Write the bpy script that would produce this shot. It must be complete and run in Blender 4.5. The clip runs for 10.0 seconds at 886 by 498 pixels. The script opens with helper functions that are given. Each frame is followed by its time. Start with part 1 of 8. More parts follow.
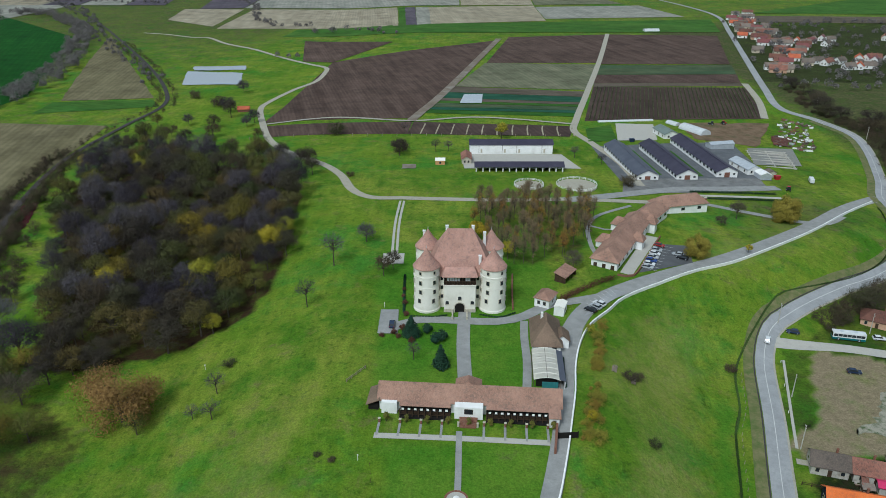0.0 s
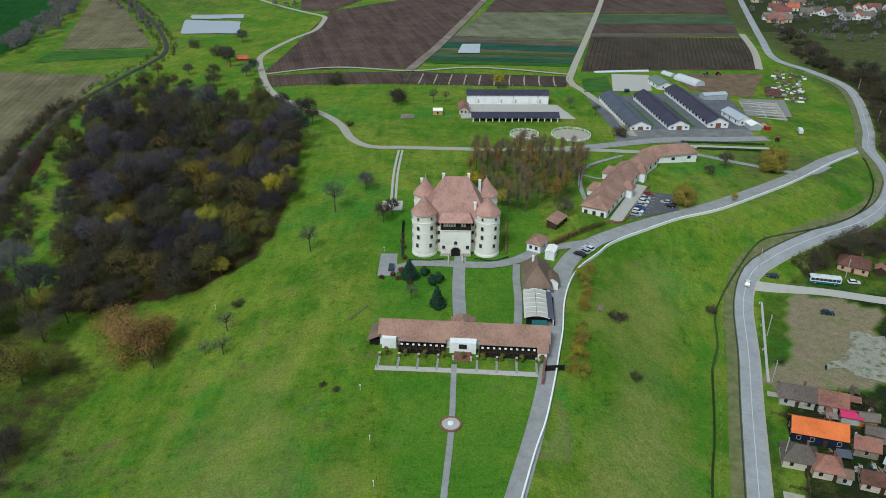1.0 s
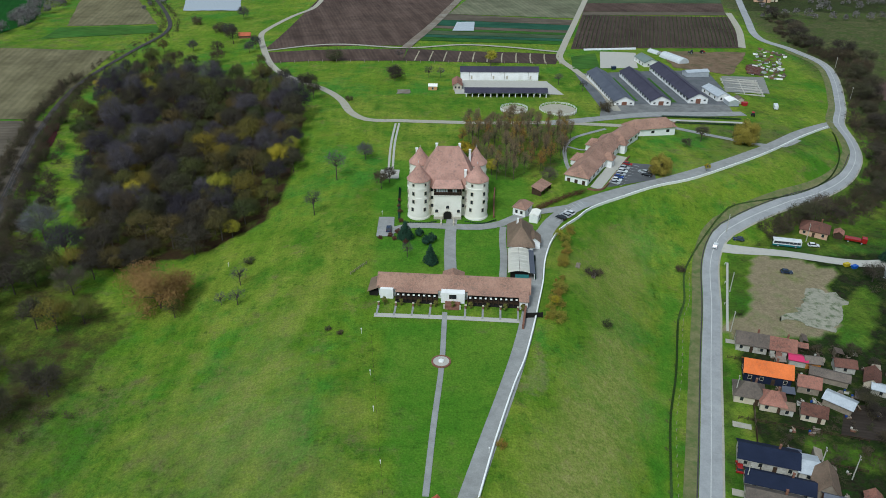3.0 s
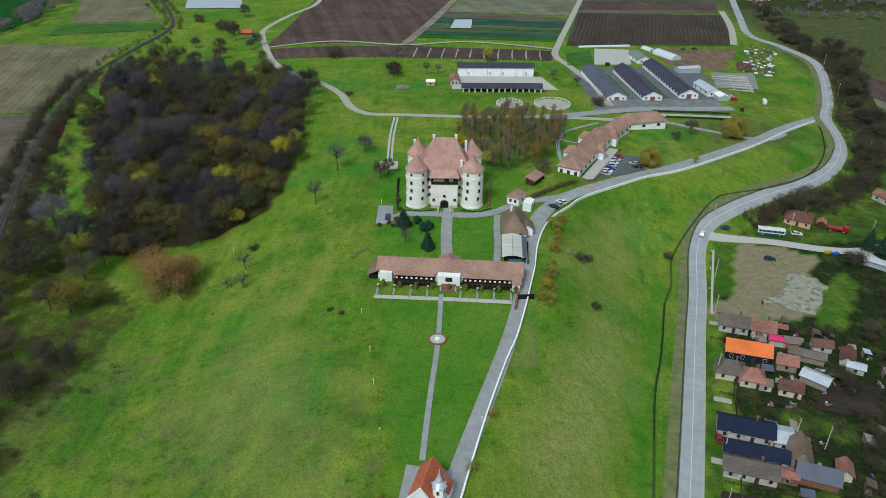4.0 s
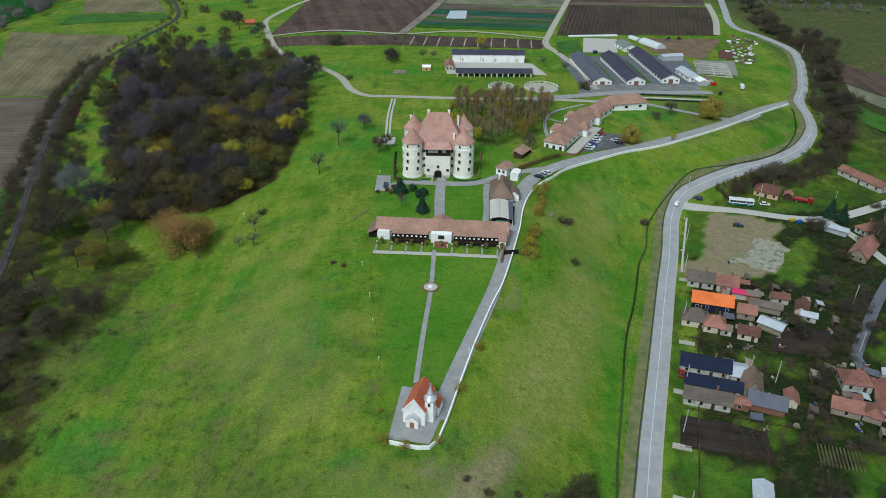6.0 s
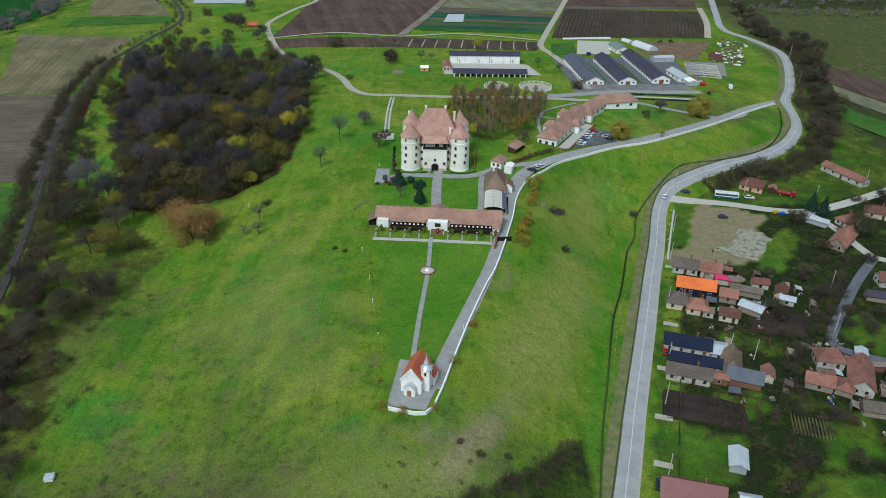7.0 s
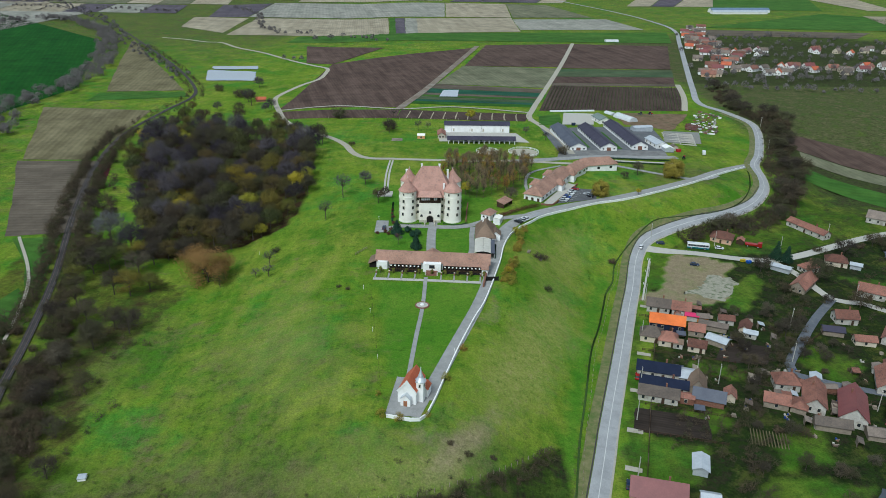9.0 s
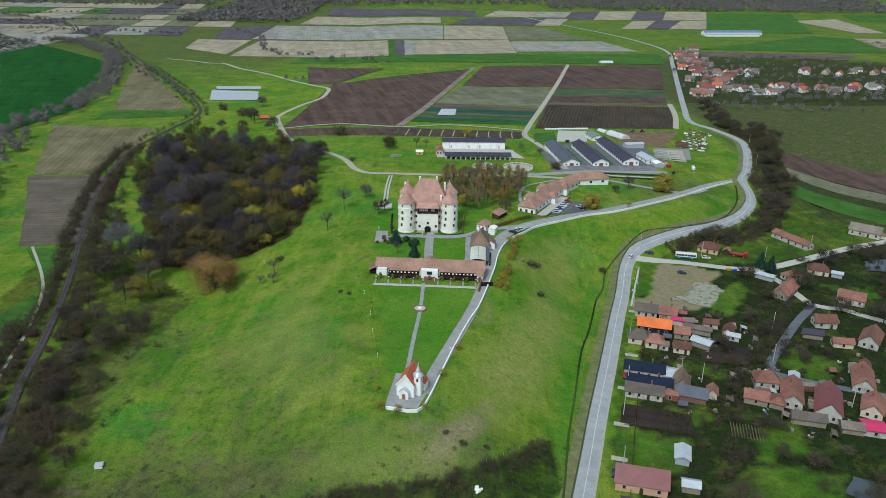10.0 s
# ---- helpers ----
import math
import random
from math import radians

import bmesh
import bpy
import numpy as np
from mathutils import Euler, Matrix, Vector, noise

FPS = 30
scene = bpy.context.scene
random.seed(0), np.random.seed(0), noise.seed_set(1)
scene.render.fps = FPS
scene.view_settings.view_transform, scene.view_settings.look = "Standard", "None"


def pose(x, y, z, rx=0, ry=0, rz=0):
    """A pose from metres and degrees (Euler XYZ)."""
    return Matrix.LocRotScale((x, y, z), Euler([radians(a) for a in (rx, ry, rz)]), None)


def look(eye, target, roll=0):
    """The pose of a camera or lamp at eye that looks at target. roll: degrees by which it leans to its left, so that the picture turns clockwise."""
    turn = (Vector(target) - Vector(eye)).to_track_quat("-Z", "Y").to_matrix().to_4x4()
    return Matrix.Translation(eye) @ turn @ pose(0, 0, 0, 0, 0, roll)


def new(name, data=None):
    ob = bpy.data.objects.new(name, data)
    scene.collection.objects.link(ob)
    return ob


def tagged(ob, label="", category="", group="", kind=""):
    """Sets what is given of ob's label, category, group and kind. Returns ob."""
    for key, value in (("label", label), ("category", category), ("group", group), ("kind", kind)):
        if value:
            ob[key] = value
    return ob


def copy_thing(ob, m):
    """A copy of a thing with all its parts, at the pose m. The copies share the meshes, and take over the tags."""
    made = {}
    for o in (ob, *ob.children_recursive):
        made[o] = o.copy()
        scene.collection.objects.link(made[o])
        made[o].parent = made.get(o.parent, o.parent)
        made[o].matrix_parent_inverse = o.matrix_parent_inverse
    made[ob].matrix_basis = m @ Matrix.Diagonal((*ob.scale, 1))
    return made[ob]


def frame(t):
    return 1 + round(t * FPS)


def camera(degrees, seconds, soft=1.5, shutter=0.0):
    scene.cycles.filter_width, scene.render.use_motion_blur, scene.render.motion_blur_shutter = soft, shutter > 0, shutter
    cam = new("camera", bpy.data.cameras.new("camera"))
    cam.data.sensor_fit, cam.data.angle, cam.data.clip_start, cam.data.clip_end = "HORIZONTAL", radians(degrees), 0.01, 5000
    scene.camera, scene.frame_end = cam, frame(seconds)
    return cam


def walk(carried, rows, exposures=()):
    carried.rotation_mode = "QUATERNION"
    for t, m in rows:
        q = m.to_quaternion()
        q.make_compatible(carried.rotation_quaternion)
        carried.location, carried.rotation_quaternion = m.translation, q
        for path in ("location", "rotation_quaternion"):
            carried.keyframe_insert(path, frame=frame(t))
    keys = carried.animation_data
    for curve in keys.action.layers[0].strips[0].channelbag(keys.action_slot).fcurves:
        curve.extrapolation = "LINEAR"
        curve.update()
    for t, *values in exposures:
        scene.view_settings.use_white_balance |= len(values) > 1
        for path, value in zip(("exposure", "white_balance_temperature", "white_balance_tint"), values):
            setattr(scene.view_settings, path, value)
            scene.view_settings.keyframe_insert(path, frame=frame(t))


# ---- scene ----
cam = camera(62.5, 10.0, soft=0.9)
METRES, EYE, TILT, LEAN, TURN = 135.0, 132.0, -24.2, 0.0, 0.0
ROWS = [
    (0.0, 0.0, 0.0, 0.0, 0.0, 0.0, -0.0),
    (0.5, 0.0018, -0.0447, -0.0055, -0.07, -1.97, -0.07),
    (1.0, 0.0042, -0.0867, -0.0105, -0.12, -3.82, -0.12),
    (1.5, 0.0064, -0.1299, -0.016, -0.17, -5.27, -0.18),
    (2.0, 0.0092, -0.1728, -0.0237, -0.22, -5.37, -0.21),
    (2.5, 0.012, -0.2178, -0.0312, -0.29, -5.45, -0.24),
    (4.0, 0.0194, -0.3436, -0.0641, -0.45, -5.59, -0.31),
    (4.5, 0.0224, -0.388, -0.0838, -0.49, -5.62, -0.33),
    (5.0, 0.0249, -0.4322, -0.1027, -0.55, -5.66, -0.36),
    (5.5, 0.0272, -0.4794, -0.1241, -0.61, -5.69, -0.4),
    (6.0, 0.0304, -0.5258, -0.1446, -0.63, -5.72, -0.43),
    (7.5, 0.038, -0.6742, -0.2101, -0.79, -4.37, -0.51),
    (8.0, 0.0404, -0.7265, -0.234, -0.83, -2.96, -0.5),
    (8.5, 0.0428, -0.7776, -0.257, -0.88, -1.11, -0.5),
    (9.0, 0.0451, -0.8311, -0.2817, -0.93, 0.85, -0.47),
    (9.5, 0.0479, -0.8824, -0.305, -0.97, 2.45, -0.44),
    (10.0, 0.0506, -0.9361, -0.3271, -1.0, 2.5, -0.45),
]
walk(cam, [(t, pose(0, 0, EYE, TILT, LEAN, TURN) @ pose(METRES * x, METRES * y, METRES * z, 90 + pitch, roll, yaw)) for t, x, y, z, yaw, pitch, roll in ROWS],
     [(0.0, 0.0, 5780, 1), (2.5, 0.07, 5780, 1), (6.0, 0.10, 5780, 1), (8.0, 0.13, 5780, 1), (10.0, 0.19, 5780, 1)])

# ---- daylight: an overcast autumn day ----
SUN_UP, SUN_TURN = 50.0, 210.0
world = bpy.data.worlds.new("overcast_sky")
scene.world = world
world.use_nodes = True
wn = world.node_tree.nodes
sky = wn.new("ShaderNodeTexSky")
sky.sky_type, sky.sun_disc = "NISHITA", False
sky.sun_elevation, sky.sun_rotation = radians(SUN_UP), radians(SUN_TURN)
sky.air_density, sky.dust_density, sky.ozone_density = 1.0, 4.0, 1.0
# a high layer of white cloud in front of the blue
cloud = wn.new("ShaderNodeMix")
cloud.data_type = "RGBA"
cloud.inputs[0].default_value, cloud.inputs[7].default_value = 0.65, (6.0, 6.5, 7.0, 1)
world.node_tree.links.new(sky.outputs[0], cloud.inputs[6])
world.node_tree.links.new(cloud.outputs[2], wn["Background"].inputs[0])
wn["Background"].inputs[1].default_value = 0.08
sun_data = bpy.data.lights.new("sun", "SUN")
sun_data.energy, sun_data.angle, sun_data.color = 2.1, radians(16), (1.0, 0.985, 0.96)
sun = new("sun", sun_data)
# the sun's azimuth, clockwise from north (+y)
sun.matrix_world = look((0, 0, 300), (-math.sin(radians(SUN_TURN)) * 100, -math.cos(radians(SUN_TURN)) * 100, 300 - 100 * math.tan(radians(SUN_UP))))

# ---- materials ----
def nodes_of(name):
    m = bpy.data.materials.new(name)
    m.use_nodes = True
    t = m.node_tree
    return m, t, t.nodes["Principled BSDF"]


def add(t, kind, **values):
    n = t.nodes.new(kind)
    for key, value in values.items():
        n.inputs[key.replace("_", " ")].default_value = value
    return n


def noise_of(t, size, detail=4.0, rough=0.6, coords=None):
    """Noise whose blotches are about size metres, in world places unless coords are given."""
    n = add(t, "ShaderNodeTexNoise", Scale=1.0 / size, Detail=detail, Roughness=rough)
    if coords is None:
        coords = t.nodes.new("ShaderNodeNewGeometry").outputs["Position"]
    t.links.new(coords, n.inputs["Vector"])
    return n.outputs["Fac"]


def ramp_of(t, fac, stops):
    r = t.nodes.new("ShaderNodeValToRGB")
    while len(r.color_ramp.elements) < len(stops):
        r.color_ramp.elements.new(0.5)
    for e, (at, c) in zip(r.color_ramp.elements, stops):
        e.position, e.color = at, (*c, 1)
    t.links.new(fac, r.inputs[0])
    return r.outputs[0]


def mix_of(t, fac, a, b, mode="MIX"):
    n = t.nodes.new("ShaderNodeMix")
    n.data_type, n.blend_type = "RGBA", mode
    for socket, v in ((n.inputs[0], fac), (n.inputs[6], a), (n.inputs[7], b)):
        if isinstance(v, (int, float)):
            socket.default_value = v
        elif isinstance(v, tuple):
            socket.default_value = (*v, 1)
        else:
            t.links.new(v, socket)
    return n.outputs[2]


def bump_of(t, p, height, strength, distance):
    b = add(t, "ShaderNodeBump", Strength=strength, Distance=distance)
    t.links.new(height, b.inputs["Height"])
    t.links.new(b.outputs[0], p.inputs["Normal"])


def surface(name, a, b, size=3.0, grain=0.15, rough=0.85, bump=0.3, metal=0.0, dirt=None, dirt_size=9.0, dirt_amount=0.5, each=0.0):
    """A weathered surface: colours a to b in blotches of size metres, a fine grain, stains of colour dirt, and each thing a little lighter or darker."""
    m, t, p = nodes_of(name)
    col = ramp_of(t, noise_of(t, size), [(0.3, a), (0.7, b)])
    fine = noise_of(t, grain, 3.0)
    col = mix_of(t, 0.35, col, ramp_of(t, fine, [(0.25, (0.35, 0.35, 0.35)), (0.75, (0.68, 0.68, 0.68))]), "OVERLAY")
    if dirt:
        mask = ramp_of(t, noise_of(t, dirt_size, 6.0, 0.7), [(0.48, (0, 0, 0)), (0.68, (dirt_amount,) * 3)])
        col = mix_of(t, mask, col, dirt)
    if each:
        info = t.nodes.new("ShaderNodeObjectInfo")
        hue = add(t, "ShaderNodeHueSaturation")
        spread = add(t, "ShaderNodeMapRange", From_Min=0.0, From_Max=1.0, To_Min=1 - each, To_Max=1 + each)
        t.links.new(info.outputs["Random"], spread.inputs[0])
        t.links.new(spread.outputs[0], hue.inputs["Value"])
        t.links.new(col, hue.inputs["Color"])
        col = hue.outputs[0]
    t.links.new(col, p.inputs["Base Color"])
    p.inputs["Roughness"].default_value, p.inputs["Metallic"].default_value = rough, metal
    if rough > 0.75:
        p.inputs["Specular IOR Level"].default_value = 0.15
    if bump:
        bump_of(t, p, fine, bump, grain)
    return m


def tiled(name, a, b, dirt, row=0.33, each=0.0):
    """Old clay roof tiles: courses across the fall, single tiles of uneven colour, lichen and grime."""
    m, t, p = nodes_of(name)
    uv = t.nodes.new("ShaderNodeUVMap").outputs[0]
    brick = add(t, "ShaderNodeTexBrick", Scale=1.0, Mortar_Size=0.02, Brick_Width=row * 0.6, Row_Height=row, Color1=(0, 0, 0, 1), Color2=(1, 1, 1, 1), Mortar=(0.3, 0.3, 0.3, 1))
    t.links.new(uv, brick.inputs["Vector"])
    col = mix_of(t, brick.outputs["Color"], a, b)
    mask = ramp_of(t, noise_of(t, 0.8, 8.0, 0.8), [(0.50, (0, 0, 0)), (0.60, (0.8,) * 3)])
    col = mix_of(t, mask, col, dirt)
    mask2 = ramp_of(t, noise_of(t, 6.0, 4.0, 0.6), [(0.4, (0, 0, 0)), (0.7, (0.45,) * 3)])
    col = mix_of(t, mask2, col, tuple(min(1, v * 1.5) for v in b))
    if each:
        info = t.nodes.new("ShaderNodeObjectInfo")
        hue = add(t, "ShaderNodeHueSaturation")
        spread = add(t, "ShaderNodeMapRange", From_Min=0.0, From_Max=1.0, To_Min=1 - each, To_Max=1 + each)
        t.links.new(info.outputs["Random"], spread.inputs[0])
        t.links.new(spread.outputs[0], hue.inputs["Value"])
        t.links.new(col, hue.inputs["Color"])
        col = hue.outputs[0]
    t.links.new(col, p.inputs["Base Color"])
    p.inputs["Roughness"].default_value = 0.85
    p.inputs["Specular IOR Level"].default_value = 0.25
    wave = add(t, "ShaderNodeTexWave", Scale=1.0 / row / 2)
    wave.bands_direction, wave.wave_profile = "Y", "SAW"
    t.links.new(uv, wave.inputs["Vector"])
    bump_of(t, p, wave.outputs["Fac"], 0.6, 0.06)
    return m


def striped(name, a, b, step, turn, rough=0.95, wobble=2.0, c=None):
    """Tilled land: furrows or crop rows step metres apart, running at the angle turn."""
    m, t, p = nodes_of(name)
    place = t.nodes.new("ShaderNodeNewGeometry").outputs["Position"]
    mp = t.nodes.new("ShaderNodeMapping")
    mp.inputs["Rotation"].default_value = (0, 0, radians(-turn))
    t.links.new(place, mp.inputs["Vector"])
    wave = add(t, "ShaderNodeTexWave", Scale=1.0 / step / 2 * 0.62, Distortion=wobble, Detail=2.0, Detail_Scale=0.4)
    t.links.new(mp.outputs[0], wave.inputs["Vector"])
    st = t.nodes.new("ShaderNodeMapping")
    st.inputs["Scale"].default_value = (1.0, 0.08, 1.0)
    t.links.new(mp.outputs[0], st.inputs["Vector"])
    streak = noise_of(t, step * 2.5, 4.0, 0.65, st.outputs[0])
    col = mix_of(t, ramp_of(t, streak, [(0.35, (0, 0, 0)), (0.65, (1, 1, 1))]), a, b)
    col = mix_of(t, ramp_of(t, wave.outputs["Fac"], [(0.3, (0, 0, 0)), (0.8, (0.2,) * 3)]), col, c or tuple(v * 0.6 for v in a))
    col = mix_of(t, 0.6, col, ramp_of(t, noise_of(t, 22.0, 8.0, 0.75), [(0.3, (0.2, 0.2, 0.2)), (0.7, (0.8, 0.8, 0.8))]), "OVERLAY")
    t.links.new(col, p.inputs["Base Color"])
    p.inputs["Roughness"].default_value = rough
    p.inputs["Specular IOR Level"].default_value = 0.08
    bump_of(t, p, wave.outputs["Fac"], 0.4, 0.2)
    return m


def land_material():
    """Grass of many greens; the cover layers turn it to leaf litter (red), bare garden earth (green) or mown lawn (blue), the dry layer to withered pasture."""
    m, t, p = nodes_of("land")
    layers = []
    for name in ("cover", "dry"):
        layer = t.nodes.new("ShaderNodeVertexColor")
        layer.layer_name = name
        split = t.nodes.new("ShaderNodeSeparateColor")
        t.links.new(layer.outputs[0], split.inputs[0])
        layers.append(split)
    cover, dry = layers
    big, wide, mid, tuft, blade = noise_of(t, 80, 5.0, 0.65), noise_of(t, 26, 6.0, 0.7), noise_of(t, 9, 7.0, 0.75), noise_of(t, 2.4, 6.0, 0.75), noise_of(t, 0.55, 3.0, 0.7)
    lie = t.nodes.new("ShaderNodeMapping")
    lie.inputs["Rotation"].default_value, lie.inputs["Scale"].default_value = (0, 0, radians(-6)), (1.0, 0.16, 1.0)
    t.links.new(t.nodes.new("ShaderNodeNewGeometry").outputs["Position"], lie.inputs["Vector"])
    combed = noise_of(t, 3.2, 5.0, 0.65, lie.outputs[0])
    grass = ramp_of(t, big, [(0.34, (0.060, 0.156, 0.011)), (0.5, (0.108, 0.194, 0.015)), (0.66, (0.172, 0.236, 0.022))])
    grass = mix_of(t, ramp_of(t, wide, [(0.44, (0, 0, 0)), (0.62, (0.8,) * 3)]), grass, (0.212, 0.252, 0.034))
    grass = mix_of(t, ramp_of(t, noise_of(t, 14, 7.0, 0.75), [(0.50, (0, 0, 0)), (0.64, (0.7,) * 3)]), grass, (0.048, 0.142, 0.011))
    grass = mix_of(t, ramp_of(t, noise_of(t, 38, 7.0, 0.7), [(0.52, (0, 0, 0)), (0.64, (0.75,) * 3)]), grass, (0.048, 0.190, 0.022))
    grass = mix_of(t, ramp_of(t, mid, [(0.55, (0, 0, 0)), (0.68, (0.65,) * 3)]), grass, (0.196, 0.182, 0.054))
    grass = mix_of(t, ramp_of(t, tuft, [(0.52, (0, 0, 0)), (0.66, (0.65,) * 3)]), grass, (0.038, 0.092, 0.011))
    grass = mix_of(t, 0.5, grass, ramp_of(t, combed, [(0.3, (0.34, 0.34, 0.34)), (0.7, (0.66, 0.66, 0.66))]), "OVERLAY")
    pasture = ramp_of(t, mid, [(0.34, (0.048, 0.074, 0.022)), (0.5, (0.082, 0.094, 0.034)), (0.66, (0.130, 0.122, 0.058))])
    pasture = mix_of(t, ramp_of(t, tuft, [(0.45, (0, 0, 0)), (0.62, (0.7,) * 3)]), pasture, (0.034, 0.038, 0.014))
    lawn = ramp_of(t, mid, [(0.34, (0.048, 0.156, 0.011)), (0.66, (0.092, 0.212, 0.017))])
    lawn = mix_of(t, ramp_of(t, wide, [(0.42, (0, 0, 0)), (0.62, (0.6,) * 3)]), lawn, (0.135, 0.230, 0.024))
    lawn = mix_of(t, ramp_of(t, tuft, [(0.5, (0, 0, 0)), (0.72, (0.45,) * 3)]), lawn, (0.022, 0.066, 0.008))
    # Leaf litter, darkened in its own colour for the shade in gaps between crowns.
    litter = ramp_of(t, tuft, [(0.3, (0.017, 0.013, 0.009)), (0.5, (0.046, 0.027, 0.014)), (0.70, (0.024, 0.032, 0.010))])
    # Dark soil, its colour lowered further to paint in the lens falloff over the village.
    earth = ramp_of(t, mid, [(0.34, (0.014, 0.011, 0.008)), (0.42, (0.034, 0.025, 0.017)), (0.47, (0.013, 0.026, 0.006)), (0.53, (0.022, 0.036, 0.010)), (0.58, (0.032, 0.027, 0.016)), (0.66, (0.020, 0.058, 0.008))])
    earth = mix_of(t, ramp_of(t, tuft, [(0.48, (0, 0, 0)), (0.64, (0.7,) * 3)]), earth, (0.009, 0.009, 0.007))

    def edge(socket, by=None):
        n = add(t, "ShaderNodeMath")
        n.operation = "MULTIPLY_ADD"
        t.links.new(by or mid, n.inputs[0])
        n.inputs[1].default_value = 0.9
        t.links.new(socket, n.inputs[2])
        return ramp_of(t, n.outputs[0], [(0.56, (0, 0, 0)), (0.98, (1, 1, 1))])

    col = mix_of(t, cover.outputs["Blue"], grass, lawn)
    col = mix_of(t, edge(dry.outputs["Red"]), col, pasture)
    col = mix_of(t, edge(dry.outputs["Green"]), col, ramp_of(t, tuft, [(0.35, (0.19, 0.155, 0.095)), (0.65, (0.29, 0.235, 0.150))]))
    pale = ramp_of(t, tuft, [(0.3, (0.115, 0.175, 0.030)), (0.5, (0.215, 0.250, 0.054)), (0.7, (0.310, 0.285, 0.110))])
    col = mix_of(t, edge(dry.outputs["Blue"], wide), col, pale)
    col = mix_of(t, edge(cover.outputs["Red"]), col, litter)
    col = mix_of(t, edge(cover.outputs["Green"]), col, earth)
    col = mix_of(t, 0.7, col, ramp_of(t, blade, [(0.25, (0.25, 0.25, 0.25)), (0.75, (0.75, 0.75, 0.75))]), "OVERLAY")
    t.links.new(col, p.inputs["Base Color"])
    p.inputs["Roughness"].default_value = 1.0
    p.inputs["Specular IOR Level"].default_value = 0.06
    bump_of(t, p, tuft, 1.0, 0.6)
    return m


def foliage(name, stops, rough=0.8):
    """Leaves or twigs: each tree has its own tint out of stops, each leaf its own brightness."""
    m, t, p = nodes_of(name)
    info, geo = t.nodes.new("ShaderNodeObjectInfo"), t.nodes.new("ShaderNodeNewGeometry")
    own = t.nodes.new("ShaderNodeAttribute")
    own.attribute_name = "tint"
    mixed, part_of = add(t, "ShaderNodeMath"), add(t, "ShaderNodeMath")
    mixed.operation, part_of.operation = "ADD", "FRACT"
    t.links.new(info.outputs["Random"], mixed.inputs[0])
    t.links.new(own.outputs["Fac"], mixed.inputs[1])
    t.links.new(mixed.outputs[0], part_of.inputs[0])
    col = ramp_of(t, part_of.outputs[0], stops)
    hue = add(t, "ShaderNodeHueSaturation")
    spread = add(t, "ShaderNodeMapRange", From_Min=0.0, From_Max=1.0, To_Min=0.72, To_Max=1.28)
    t.links.new(geo.outputs["Random Per Island"], spread.inputs[0])
    t.links.new(spread.outputs[0], hue.inputs["Value"])
    t.links.new(col, hue.inputs["Color"])
    t.links.new(hue.outputs[0], p.inputs["Base Color"])
    p.inputs["Roughness"].default_value = rough
    p.inputs["Specular IOR Level"].default_value = 0.2
    return m


def glossy(name, colour, rough=0.1, metal=0.0):
    m, t, p = nodes_of(name)
    t.links.new(ramp_of(t, noise_of(t, 1.5), [(0.3, tuple(v * 0.85 for v in colour)), (0.7, colour)]), p.inputs["Base Color"])
    p.inputs["Roughness"].default_value, p.inputs["Metallic"].default_value = rough, metal
    return m


LAND = land_material()
PLASTER = surface("lime_plaster", (0.80, 0.765, 0.675), (0.88, 0.85, 0.765), 2.5, 0.2, 0.9, 0.2, dirt=(0.50, 0.46, 0.37), dirt_size=5, dirt_amount=0.5)
# Stained limewash whose base is also darkened for shade and lens falloff.
DIM_WASH = surface("dimmed_stained_limewash", (0.40, 0.38, 0.34), (0.55, 0.53, 0.48), 2.0, 0.3, 0.9, 0.2, dirt=(0.22, 0.19, 0.15), dirt_size=3, dirt_amount=0.8)
WHITE = surface("white_paint", (0.80, 0.795, 0.775), (0.88, 0.875, 0.86), 3, 0.3, 0.85, 0.15, dirt=(0.55, 0.53, 0.49), dirt_size=4, dirt_amount=0.35)
STONE = surface("stone_trim", (0.42, 0.38, 0.30), (0.55, 0.51, 0.42), 0.8, 0.1, 0.9, 0.4)
TILE_CASTLE = tiled("castle_roof_tiles", (0.38, 0.205, 0.160), (0.50, 0.295, 0.240), (0.24, 0.165, 0.145))
TILE_LONG = tiled("weathered_roof_tiles", (0.26, 0.145, 0.108), (0.38, 0.225, 0.165), (0.155, 0.115, 0.095))
TILE_BROWN = tiled("brown_mossy_tiles", (0.145, 0.100, 0.072), (0.225, 0.155, 0.110), (0.12, 0.10, 0.07))
TILE_RED = tiled("new_red_tiles", (0.42, 0.095, 0.045), (0.50, 0.14, 0.07), (0.32, 0.10, 0.06))
TILE_HOUSE = tiled("village_roof_tiles", (0.17, 0.075, 0.055), (0.26, 0.120, 0.088), (0.085, 0.06, 0.05), each=0.45)
TILE_DARK = tiled("grey_brown_tiles", (0.13, 0.105, 0.09), (0.20, 0.16, 0.13), (0.10, 0.09, 0.08), each=0.3)
ORANGE_ROOF = tiled("bright_orange_tiles", (0.62, 0.14, 0.03), (0.70, 0.18, 0.05), (0.5, 0.13, 0.05))
NAVY_ROOF = surface("dark_blue_sheet_roof", (0.010, 0.015, 0.034), (0.016, 0.022, 0.048), 4, 0.4, 0.78, 0.1)
SLATE_ROOF = surface("slate_blue_sheet_roof", (0.026, 0.022, 0.042), (0.042, 0.036, 0.064), 5, 0.5, 0.6, 0.1, dirt=(0.06, 0.055, 0.08), dirt_size=7)
GREY_ROOF = surface("grey_sheet_roof", (0.062, 0.068, 0.095), (0.09, 0.098, 0.125), 5, 0.5, 0.6, 0.1)
MAROON_ROOF = surface("maroon_sheet_roof", (0.16, 0.045, 0.045), (0.21, 0.065, 0.06), 4, 0.4, 0.5, 0.1)
